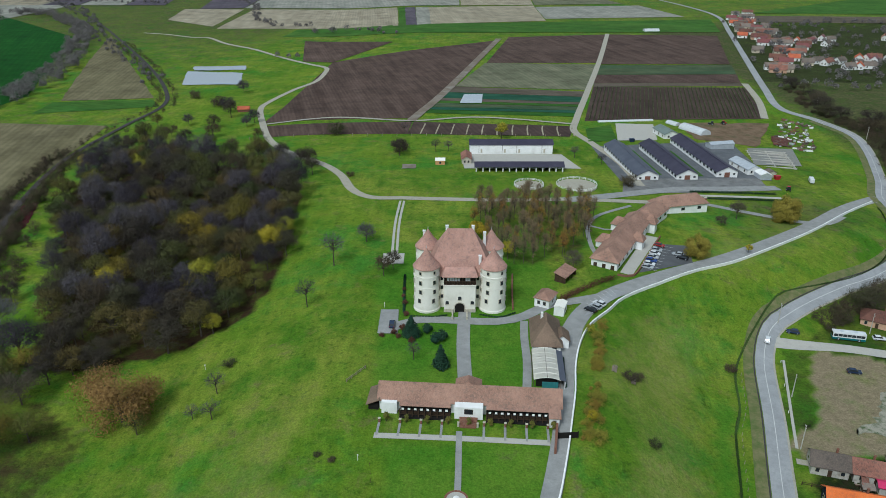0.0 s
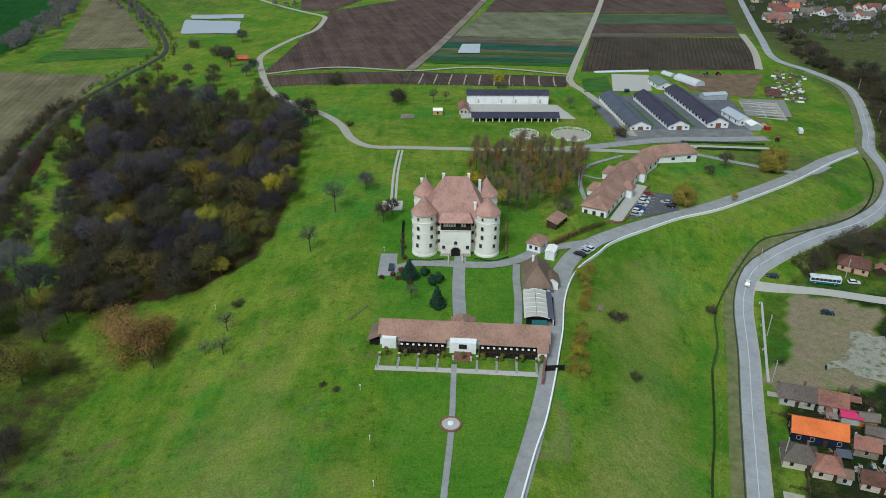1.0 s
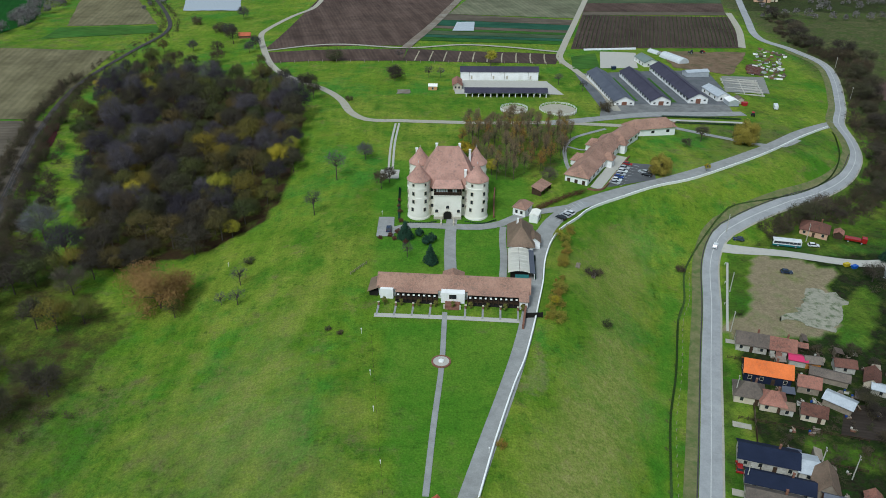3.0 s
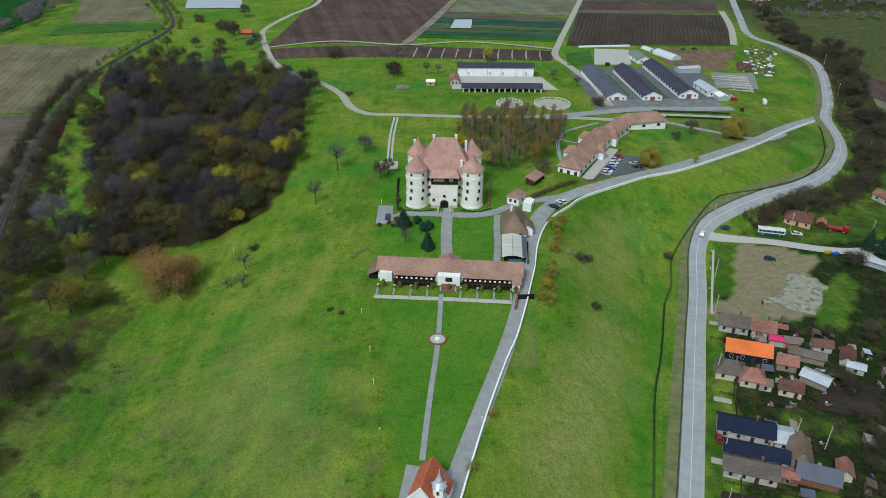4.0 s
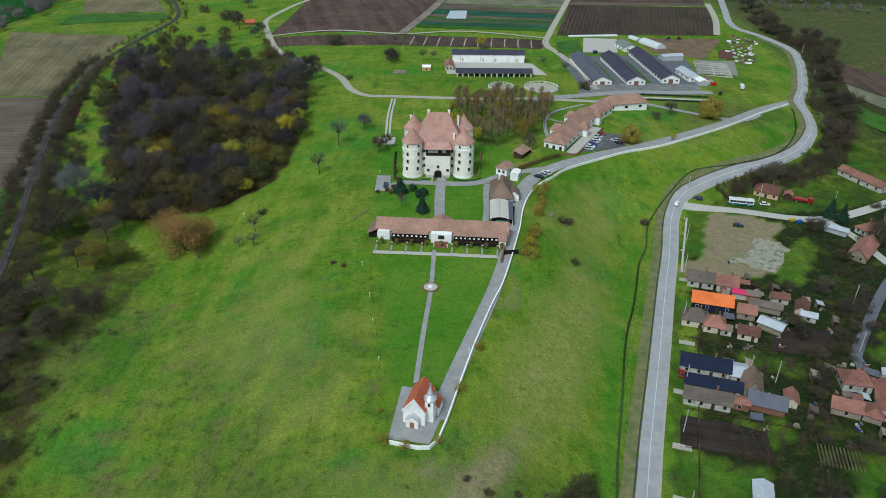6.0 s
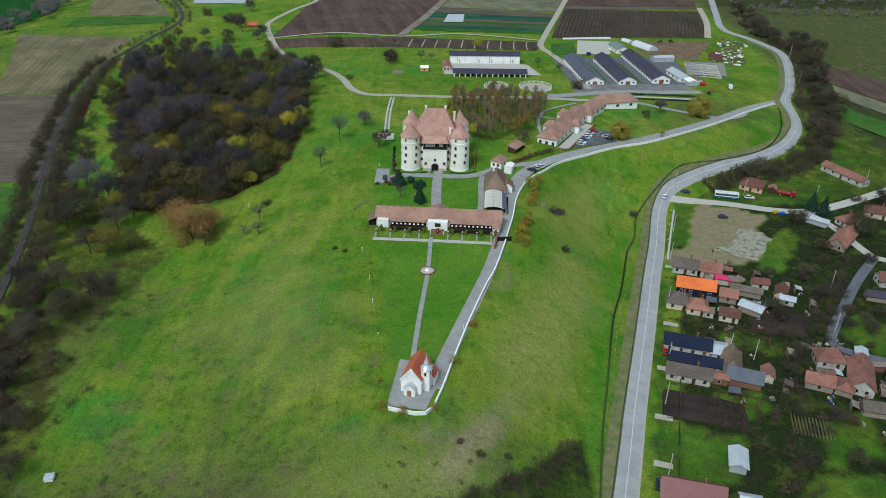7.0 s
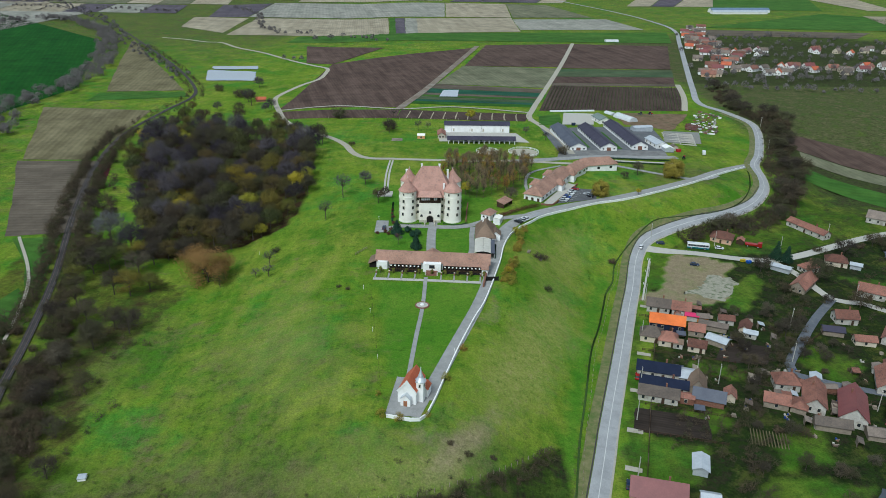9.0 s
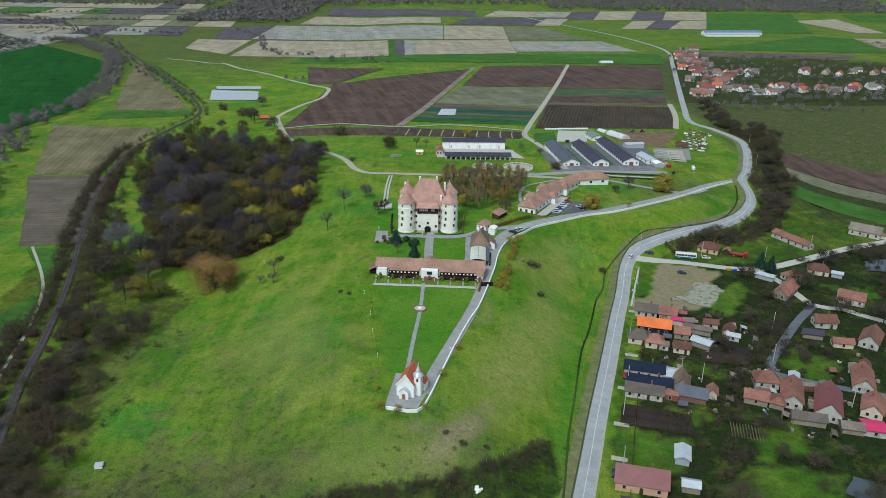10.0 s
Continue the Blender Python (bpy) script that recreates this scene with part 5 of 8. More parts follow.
# ---- angled guest building and car park ----
def guest_wing(at, turn, L, W, label, porch=False, n=6):
    z = float(ground(*at))
    ob = thing("guest_wing", label, "guest house", (*at, z), turn, group="angled guest building")
    part("wall", wall_mesh(L, W, 4.0, 3.2, hip=3), WHITE, ob)
    part("roof", roof_mesh(L, W, 4.0, 3.2, 0.7, hip=3.6), TILE_LONG, ob)
    for k in range(n):
        x = -L / 2 + L * (k + 0.5) / n
        window(ob, x, -W / 2 - 0.03, 1.9, 0, 1.5, 1.1, TIMBER)
        window(ob, x, W / 2 + 0.03, 1.9, 180, 1.2, 1.2, TIMBER)
    for k in range(3):
        door(ob, -L / 2 - 0.04, -W / 3 + k * W / 3, 0, -90, 1.3, 2.3)
    if porch:
        for x in (L * 0.02, L * 0.42):
            bay = part("bay", wall_mesh(4.5, 4.0, 3.8, 2.0, hip=1), WHITE, ob)
            bay.matrix_basis = pose(x, -W / 2 - 0.6, 0, 0, 0, 90)
            part("bay_roof", roof_mesh(4.5, 4.0, 3.8, 2.6, 0.5, hip=1.6), TILE_LONG, bay)
        for x in (-L * 0.1, L * 0.3):
            bay = part("bay", wall_mesh(6, 5.0, 3.2, 2.0, hip=1), WHITE, ob)
            bay.matrix_basis = pose(x, W / 2 + 0.8, 0, 0, 0, 90)
            part("bay_roof", roof_mesh(6, 5.0, 3.2, 2.3, 0.5, hip=1.6), TILE_LONG, bay)
    return ob


guest_wing((70.2, 260.8), 61.5, 50, 9.6, "long white guest wing with a rust brown tile roof", True, 9)
guest_wing((88.2, 289.6), 54, 17, 9.0, "white middle wing with a rust brown tile roof", False, 3)
guest_wing((104.5, 304.2), 14, 24, 8.6, "white end wing with three wide windows", False, 3)
house("gate_pier", "tall brick chimney pier beside the guest wing", (117.5, 308.0), 14, 1.2, 1.2, 5.0, 0.3, BRICK, STONE, windows=0, chimney=False, category="pier", over=0.1)
patch("terrace", [(63.5, 235.5), (67.5, 233.5), (86.5, 270), (82, 272)], CONCRETE, "pale terrace with garden furniture beside the guest wing", "terrace", up=0.02, cell=3)
ribbon("low_wall", [(62.0, 233.0), (68.0, 233.2), (77, 250), (87.5, 270.5)], 0.45, BRICK, "low red brick wall round the terrace", "wall", height=0.7, step=3)
patch("car_park", [(70.5, 236), (93.5, 247), (96.5, 263), (84.5, 263.5)], surface("dark_asphalt", (0.085, 0.087, 0.092), (0.12, 0.122, 0.128), 5, 0.3, 0.85, 0.2), "dark asphalt car park", "car park", up=0.04, cell=3)
patch("car_park", [(44.5, 202.5), (49.5, 206.5), (62.5, 220.5), (57, 221.5)], ASPHALT, "asphalt parking strip beside the wall", "car park", up=0.09, cell=3)
for k in range(7):
    x, y = 49 + 1.55 * k, 207.5 + 1.75 * k
    ribbon("parking_line", [(x, y), (x - 0.9, y + 2.0), (x - 1.8, y + 4.0)], 0.15, MARK, "white painted parking line", "road marking", up=0.14, step=2)
for k in range(9):
    x, y = 73.2 + 1.5 * k, 240.2 + 2.75 * k
    ribbon("parking_line", [(x, y), (x + 2.2, y - 1.1), (x + 4.4, y - 2.2)], 0.15, MARK, "white painted parking line", "road marking", up=0.08, step=2)
ribbon("drive_link", [(115, 315), (122, 312), (138, 304), (157, 296), (168, 296), (180, 306)], 3.6, PAVING, "grey paved lane to the farm", "lane", up=0.03)
ribbon("garden_path", [(84, 306), (66, 291), (59.5, 277), (57.5, 260), (58, 248)], 1.8, PAVING, "curving grey garden path", "path")
ribbon("garden_path", [(61, 279), (66, 276), (72, 276)], 1.4, PAVING, "short grey garden path", "path", up=0.03)
ribbon("road", [(55, 309), (70, 315), (93, 325), (114, 333), (140, 337), (166, 342)], 6.5, PAVING, "grey farm road", "road", up=0.06)
patch("farm_yard", [(84, 322), (160, 337), (162, 356), (90, 347)], surface("worn_yard_asphalt", (0.15, 0.15, 0.15), (0.23, 0.228, 0.222), 5, 0.4, 0.9, 0.3, dirt=(0.105, 0.10, 0.09), dirt_size=4, dirt_amount=0.7), "worn asphalt farm yard", "yard", up=0.03, cell=5)


patch("farm_yard", [(88, 343), (168, 354), (172, 424), (86, 410)], surface("dark_yard_asphalt", (0.10, 0.105, 0.115), (0.15, 0.155, 0.165), 6, 0.4, 0.85, 0.2, dirt=(0.07, 0.075, 0.08), dirt_size=4), "dark asphalt between the barns", "yard", up=-0.03, cell=5)
for x in (109.5, 131.0):
    patch("grass_strip", [(x - 2.8, 355), (x + 2.4, 355.5), (x - 1.2, 402), (x - 6.0, 401)], GREEN_FIELD, "green grass strip between barns", "grass strip", up=0.06, cell=4)
patch("grass_strip", [(86, 419), (104, 424), (108, 462), (90, 452)], GREEN_FIELD, "bright green plot beside the farm track", "grass strip", up=0.05, cell=4)

# ---- farm ----
def barn(at, turn, L, W, label, roof, wall_h=3.2, rise=2.6, n=14):
    z = float(ground(*at))
    ob = thing("barn", label, "barn", (*at, z), turn, group="farm barns")
    part("wall", wall_mesh(L, W, wall_h, rise), WHITE, ob)
    part("roof", roof_mesh(L, W, wall_h, rise, 0.5, thick=0.12), roof, ob)
    part("ridge_cap", box(0, 0, wall_h + rise + 0.05, L + 0.9, 0.7, 0.16), roof, ob)
    for k in range(n):
        for s in (-1, 1):
            window(ob, -L / 2 + L * (k + 0.5) / n, s * (W / 2 + 0.03), 2.1, 90 + 90 * s, 1.7, 0.9, DARK)
    for s in (-1, 1):
        part("barn_door", box(s * (L / 2 + 0.05), 0, 0, 0.12, 2.8, 2.7), BRICK, ob, "brown sliding barn door")
        window(ob, s * (L / 2 + 0.03), -W / 3, 1.8, 90 * s, 0.9, 0.7, DARK)
        window(ob, s * (L / 2 + 0.03), W / 3, 1.8, 90 * s, 0.9, 0.7, DARK)
    return ob


barn((99.6, 374.5), 95, 56, 11.2, "long white barn with a grey sheet roof", GREY_ROOF)
barn((120.2, 377.5), 95, 57, 11.0, "long white barn with a dark slate-blue sheet roof", SLATE_ROOF)
barn((142.3, 387.5), 95, 64, 11.0, "long white barn with a dark slate-blue sheet roof", SLATE_ROOF)


def stables():
    z = float(ground(38, 375))
    back = thing("stable", "long white stable with a slate-blue roof", "stable", (38, 397.5, z))
    part("wall", wall_mesh(46, 9, 4.6, 1.8), WHITE, back)
    part("roof", roof_mesh(46, 9, 4.6, 1.8, 0.5, thick=0.15), SLATE_ROOF, back)
    for x in (-18, -5, 3, 17):
        part("downpipe", tube(x, -4.6, 0, 0.08, 0.08, 4.5, sides=8), STEEL, back)
        door(back, x + 1.4, -4.55, 0, 0, 1.0, 2.1, STONE)
    front = thing("arcade", "white open arcade with square pillars and a slate-blue roof", "arcade", (39, 359.4, z))
    part("roof", roof_mesh(45, 7.5, 3.7, 1.6, 0.5, thick=0.15), SLATE_ROOF, front)
    part("back_wall", box(0, 3.4, -0.5, 44.6, 0.35, 4.2), WHITE, front)
    part("floor_slab", box(0, 0, -0.6, 45, 7.6, 0.75), CONCRETE, front)
    for k in range(14):
        part("pillar", box(-22 + 44 * k / 13, -3.5, 0, 0.55, 0.55, 3.6, bevel=0.03), WHITE, front)
    part("lintel", box(0, -3.5, 3.3, 44.8, 0.6, 0.45), WHITE, front)
    part("parapet", box(0, -3.5, 0, 44.5, 0.25, 0.7), WHITE, front)
    for k in range(9):
        window(front, -20 + 5 * k, 3.2, 2.0, 0, 1.4, 1.5, TIMBER)
    patch("stable_yard", [(11, 362), (72, 363), (66, 392), (10, 393)], CONCRETE, "pale concrete stable yard", "yard", up=0.02, cell=4)
    house("store", "small store with a red-brown tile roof", (12.5, 378), 90, 12, 5, 3.0, 1.6, STONE, TILE_HOUSE, windows=2, chimney=False, category="outbuilding")
    house("hut", "small orange plastered hut", (-1.5, 372), 0, 5, 4, 2.4, 1.0, surface("orange_plaster", (0.55, 0.28, 0.12), (0.62, 0.34, 0.17), 2, 0.2, 0.9, 0.1), CANVAS, windows=1, chimney=False, category="hut", over=0.2)


stables()


def riding_ring(at, r, label):
    ob = thing("riding_ring", label, "riding ring", (*at, float(ground(*at))))
    part("ring_bed", lathe([(r - 0.1, -1.5), (r - 0.1, 0.40), (r * 0.55, 0.45), (0, 0.45)], 40), GRAVEL, ob)
    for k in range(20):
        a = 2 * math.pi * k / 20
        part("post", box(r * math.cos(a), r * math.sin(a), -0.5, 0.16, 0.16, 2.1), WHITE, ob)
    for zz in (0.95, 1.45):
        part("rail", lathe([(r - 0.05, zz), (r + 0.05, zz), (r + 0.05, zz + 0.12), (r - 0.05, zz + 0.12), (r - 0.05, zz)], 40), WHITE, ob)


RED_EARTH = surface("orange_brown_earth", (0.13, 0.085, 0.05), (0.21, 0.145, 0.095), 5, 0.4, 0.95, 0.4, dirt=(0.07, 0.08, 0.03), dirt_size=9, dirt_amount=0.8)
riding_ring((41, 330.5), 7.0, "round white-railed horse walker")
riding_ring((64, 331.5), 9.6, "round white-railed riding ring with sand")
patch("concrete_yard", [(104, 423), (128, 424), (136, 464), (112, 466)], CONCRETE, "pale concrete yard behind the barns", "yard", up=0.02, cell=5)
patch("dirt_yard", [(152, 430), (186, 418), (216, 474), (152, 470)], RED_EARTH, "brown dirt yard with farm scrap", "dirt yard", up=0.0, cell=5, ragged=3)
patch("concrete_pad", [(169, 380), (196, 382), (206, 417), (178, 414)], surface("grey_rubble_pad", (0.20, 0.20, 0.19), (0.30, 0.29, 0.27), 4, 0.6, 0.95, 0.6, dirt=(0.10, 0.12, 0.06), dirt_size=4), "ruined grey foundation pad", "foundation", up=0.12, cell=4)
house("shed", "dark green shed with a white gable", (136, 436), 100, 16, 9, 3.2, 2.0, WHITE, surface("grey_green_sheet", (0.13, 0.17, 0.15), (0.18, 0.22, 0.20), 3, 0.3, 0.6, 0.1), windows=3, chimney=False, category="shed")
house("shed", "pale sheet metal shed", (161, 412), 12, 15, 6, 3.0, 1.0, ZINC, ZINC, windows=0, chimney=False, category="shed", over=0.2)
house("shed", "white shed with a blue side wall", (160, 371), 100, 18, 7.5, 3.2, 1.6, WHITE, ZINC, windows=3, chimney=False, category="shed")
house("shed", "low white plastic shed", (164.5, 358), 95, 7, 6, 2.6, 1.2, ZINC, WHITE, windows=0, chimney=False, category="shed", over=0.2)
house("shed", "small tan farm shed", (170, 362), 95, 5, 4, 2.6, 1.0, STONE, TILE_DARK, windows=1, chimney=False, category="shed", over=0.2)


def tunnel(at, turn, L, W, label):
    ob = thing("polytunnel", label, "greenhouse", (*at, float(ground(*at))), turn)
    bm = bmesh.new()
    n, rows = 8, []
    for i in range(9):
        x = -L / 2 + L * i / 8
        rows.append([bm.verts.new((x, -W / 2 * math.cos(math.pi * j / n), W * 0.42 * math.sin(math.pi * j / n) - 0.1)) for j in range(n + 1)])
    for a, b in zip(rows, rows[1:]):
        for j in range(n):
            bm.faces.new((a[j], b[j], b[j + 1], a[j + 1]))
    for row in (rows[0], rows[-1][::-1]):
        bm.faces.new(row)
    part("cover", bm, surface("milky_film", (0.50, 0.52, 0.53), (0.62, 0.64, 0.65), 2, 0.3, 0.4, 0.1), ob)
    for i in range(9):
        part("hoop", box(-L / 2 + L * i / 8, 0, W * 0.42 - 0.12, 0.1, 0.5, 0.05), STEEL, ob)


tunnel((158, 449), -65, 20, 8.5, "milky white plastic polytunnel")
tunnel((149.5, 466), -60, 9, 5, "small milky white polytunnel")
tunnel((120, 472.5), 6, 37, 2.6, "long low white plastic row tunnel")
patch("crop_cover", [(12, 522), (28, 522), (30, 552), (16, 551)], ZINC, "pale plastic sheet over a vegetable bed", "crop cover", up=0.4, cell=4)
tunnel((248, 900), 6, 18, 8, "pale teal greenhouse in far fields")


# ---- vineyard rows and field posts ----
def vineyard():
    rng = random.Random(5)
    verts, faces = [], []
    for k in range(38):
        u = (k + 0.5) / 38
        p, q = Vector((95 + u * 119, 475 + u * 11)), Vector((120 + u * 117, 577 - u * 2))
        n = 26
        for i in range(n):
            if 12 <= i <= 12:
                continue
            a, b = p.lerp(q, i / n), p.lerp(q, (i + 0.93) / n)
            w, h = 0.35 + 0.2 * rng.random(), 0.8 + 0.5 * rng.random()
            s = len(verts)
            for c in (a, b):
                z = float(ground(c.x, c.y)) + 0.1
                verts += [(c.x - w, c.y, z), (c.x - w * 0.5, c.y, z + h), (c.x + w * 0.5, c.y, z + h), (c.x + w, c.y, z)]
            faces += [(s + j, s + j + 1, s + j + 5, s + j + 4) for j in range(3)] + [(s, s + 3, s + 2, s + 1), (s + 4, s + 5, s + 6, s + 7)]
    me = bpy.data.meshes.new("vine_rows")
    me.from_pydata(verts, [], faces)
    me.materials.append(OLIVE_VINE)
    tagged(new("vine_rows", me), "long rows of trained vines on dark earth", "vineyard", kind="stuff")


OLIVE_VINE = foliage("vine_leaves", [(0.0, (0.065, 0.070, 0.030)), (1.0, (0.065, 0.070, 0.030))])
vineyard()
for k in range(11):
    x = -14 + 9.4 * k
    ribbon("grass_strip", [(x, 438 - k * 0.5), (x + 1.2, 450), (x + 2.6, 464 - k * 0.6)], 0.9, STUBBLE, "pale grass strip between vine plots", "grass strip", up=0.05)
for k in range(22):
    x = -118 + 9 * k
    y = 434 - (0.03 * max(0, x + 20))
    post = thing("fence_post", "grey wooden field fence post", "fence post", (x, y, float(ground(x, y))), group="field fence")
    part("post", box(0, 0, -0.3, 0.25, 0.25, 1.9), PALE_WOOD, post)

# ---- village houses along the road ----
CREAM = surface("cream_render", (0.55, 0.47, 0.36), (0.64, 0.56, 0.44), 2, 0.2, 0.9, 0.1, dirt=(0.4, 0.34, 0.27), dirt_size=3)
PEACH = surface("peach_render", (0.55, 0.33, 0.22), (0.62, 0.40, 0.28), 2, 0.2, 0.9, 0.1, dirt=(0.42, 0.28, 0.2), dirt_size=3)
MAGENTA = surface("magenta_sheet", (0.50, 0.02, 0.10), (0.58, 0.03, 0.13), 2, 0.3, 0.5, 0.1)
G = "village houses"
for name, label, at, turn, L, W, e, r, wall, roof, hip, win in (
    ("house", "low house with a dark grey tile roof and white wall", (101.4, 152.2), -17, 9.5, 7, 2.9, 2.3, WHITE, TILE_DARK, 0, 3),
    ("house", "house with a worn red-brown tile roof", (110.0, 149.4), -17, 7.5, 7, 2.9, 2.3, WHITE, TILE_HOUSE, 0, 2),
    ("house", "long house with a bright orange tile roof and navy eaves", (100.4, 137.0), -16, 13.8, 7.2, 3.4, 2.4, NAVY_ROOF, ORANGE_ROOF, 0, 4),
    ("house", "small hipped house with grey-brown tiles", (91.8, 128.2), -16, 8.5, 7, 2.8, 2.6, CREAM, TILE_DARK, 2.5, 2),
    ("house", "cream house with a red-brown hipped roof", (97.2, 124.6), -16, 7.0, 6.5, 2.8, 2.4, CREAM, TILE_HOUSE, 2.2, 2),
    ("shed", "brown tile-roofed barn", (110.5, 131.6), -18, 6.0, 5.0, 2.8, 2.0, PALE_WOOD, TILE_HOUSE, 0, 1),
    ("shed", "small house with a pinkish tile roof", (106.8, 119.8), -20, 6.5, 5.0, 2.6, 1.8, CREAM, TILE_HOUSE, 0, 2),
    ("shed", "shed with a pale blue sheet roof", (116.4, 124.2), -42, 8.0, 5.0, 2.4, 1.0, PALE_WOOD, ZINC, 0, 0),
    ("shed", "long grey-brown open shed", (118.6, 135.6), -24, 11.0, 4.0, 2.4, 1.0, PALE_WOOD, TILE_DARK, 0, 0),
    ("shed", "small white garage with a brown roof", (125.6, 140.8), -12, 6.0, 4.2, 2.5, 1.2, WHITE, TILE_HOUSE, 0, 1),
    ("shed", "small orange tiled hut", (131.0, 134.6), 60, 7.0, 4.0, 2.4, 1.5, CREAM, TILE_HOUSE, 0, 1),
    ("shed", "small white hut", (131.2, 129.8), -25, 5.0, 3.4, 2.3, 0.8, WHITE, ZINC, 0, 1),
    ("shed", "small orange timber shed", (116.6, 142.4), -10, 4.6, 3.6, 2.4, 1.0, surface("orange_boards", (0.42, 0.16, 0.03), (0.50, 0.22, 0.06), 1, 0.2, 0.8, 0.2), TILE_DARK, 0, 0),
    ("shed", "narrow annex with a magenta sheet roof", (112.4, 143.2), -17, 5.0, 3.0, 2.5, 0.5, WHITE, MAGENTA, 0, 0),
    ("house", "long house with a dark navy sheet roof", (87.2, 102.8), -17, 15.0, 7.0, 3.0, 2.0, WHITE, NAVY_ROOF, 0, 4),
    ("shed", "white sheet-roofed annex", (96.3, 99.6), -17, 4.6, 7.0, 2.6, 1.2, WHITE, ZINC, 0, 1),
    ("house", "second house with a dark navy sheet roof", (86.6, 93.8), -17, 16.5, 5.0, 2.8, 1.7, WHITE, NAVY_ROOF, 0, 4),
    ("house", "low house with a grey-brown mossy tile roof", (83.2, 88.2), -17, 13.5, 6.0, 2.7, 2.0, WHITE, TILE_DARK, 0, 4),
    ("barn", "old barn with a grey sheet roof and brick base", (99.6, 86.2), -20, 10.5, 6.0, 2.6, 2.4, BRICK, GREY_ROOF, 0, 0),
    ("barn", "old barn with a steep brown tile roof", (98.0, 93.4), 72, 8.0, 6.0, 2.8, 3.4, PALE_WOOD, TILE_BROWN, 0, 0),
    ("shed", "small tile-roofed shed", (107.5, 88.0), 70, 5.0, 3.6, 2.4, 1.5, CREAM, TILE_HOUSE, 0, 0),
    ("house", "house with a maroon sheet roof and peach gable", (69.4, 40.2), -14, 15.5, 8.5, 3.2, 3.4, PEACH, MAROON_ROOF, 0, 3),
    ("house", "house with a dull purple sheet roof", (67.5, 26.5), -14, 15.0, 8.0, 3.0, 2.6, PEACH, SLATE_ROOF, 0, 3),
    ("shed", "pale blue sheet-roofed shed", (85.6, 52.6), 72, 7.2, 4.4, 2.4, 0.9, ZINC, ZINC, 0, 0),
    ("house", "house with a red-brown hipped roof and white wall", (130.0, 96.0), -10, 8.5, 7.0, 3.0, 2.6, WHITE, TILE_HOUSE, 2.4, 2),
    ("shed", "barn with a dull red tile roof", (121.8, 84.6), -22, 8.0, 5.5, 2.6, 2.0, PALE_WOOD, TILE_HOUSE, 0, 1),
    ("shed", "small brown tile-roofed shed", (128.5, 82.2), 60, 6.0, 5.0, 2.4, 1.8, PALE_WOOD, TILE_HOUSE, 1.6, 0),
    ("house", "long white house with a red-brown tile roof", (135.4, 86.6), 66, 15.0, 7.2, 3.0, 2.8, WHITE, TILE_HOUSE, 0, 4),
    ("house", "white house with a plain maroon tile roof and three windows", (145.0, 80.0), 64, 17.0, 8.6, 3.6, 3.8, WHITE, MAROON_ROOF, 0, 4),
    ("shed", "long shed with a dark brown tile roof", (134.5, 72.4), -14, 11.0, 5.0, 2.4, 1.6, PALE_WOOD, TILE_DARK, 0, 0),
    ("shed", "low brown tile-roofed shed", (147.0, 68.0), -14, 7.0, 5.0, 2.2, 1.3, PALE_WOOD, TILE_DARK, 0, 0),
    ("house", "white house with an orange-brown tile roof", (167.0, 97.5), 64, 15.0, 7.4, 3.0, 3.0, WHITE, TILE_HOUSE, 0, 3),
    ("house", "brown tile-roofed house beside the lane", (160.5, 79.5), 58, 11.0, 7.0, 3.0, 2.8, CREAM, TILE_HOUSE, 0, 2),
    ("shed", "shed with a bright magenta sheet roof", (154.0, 67.5), -14, 7.0, 6.5, 2.6, 0.6, WHITE, MAGENTA, 0, 1),
    ("house", "white house with a red-brown tile roof", (176.5, 145.0), -6, 9.0, 6.5, 3.0, 2.4, WHITE, TILE_HOUSE, 0, 2),
    ("house", "white house with a pinkish red tile roof", (201.5, 169.5), -30, 11.5, 7.5, 3.2, 2.6, WHITE, TILE_HOUSE, 0, 3),
    ("house", "white house with a faded pink tile roof", (188.5, 130.0), 52, 13.0, 7.5, 3.2, 3.0, WHITE, TILE_HOUSE, 0, 3),
    ("shed", "small reddish tile-roofed shed", (175.0, 127.0), -10, 8.0, 4.6, 2.4, 1.4, CREAM, TILE_HOUSE, 0, 1),
    ("shed", "dark slate-roofed shed", (166.0, 134.0), -14, 8.0, 4.6, 2.4, 1.2, PALE_WOOD, SLATE_ROOF, 0, 0),
    ("house", "long white house with a pink-brown tile roof", (209.5, 246.0), -66, 25.0, 6.0, 3.0, 1.8, WHITE, TILE_HOUSE, 0, 5),
    ("house", "house with a wide dark brown hipped roof", (259.0, 260.5), -38, 17.0, 10.0, 3.2, 3.0, WHITE, TILE_DARK, 0, 4),
    ("house", "small white house with a pink tile roof", (185.0, 194.5), 22, 8.0, 6.0, 2.8, 2.2, WHITE, TILE_HOUSE, 2.0, 2),
    ("barn", "old brown tile-roofed barn", (174.0, 176.5), 47, 17.0, 7.0, 2.8, 2.8, PALE_WOOD, TILE_HOUSE, 0, 2),
    ("shed", "long pale shed with a sheet roof", (171.8, 194.0), -40, 9.0, 4.0, 2.4, 0.7, ZINC, ZINC, 0, 0),
    ("house", "low house with a red-brown tile roof", (203.0, 203.5), -22, 10.0, 7.0, 2.8, 2.4, CREAM, TILE_HOUSE, 2.5, 2),
    ("shed", "small shed with a pale sheet roof", (210.5, 199.0), -30, 5.0, 4.0, 2.3, 0.7, ZINC, ZINC, 0, 0),
    ("house", "peach bungalow with a grey-pink hipped roof", (156.5, 229.5), -30, 11.0, 9.0, 2.9, 2.4, PEACH, TILE_HOUSE, 3.6, 3),
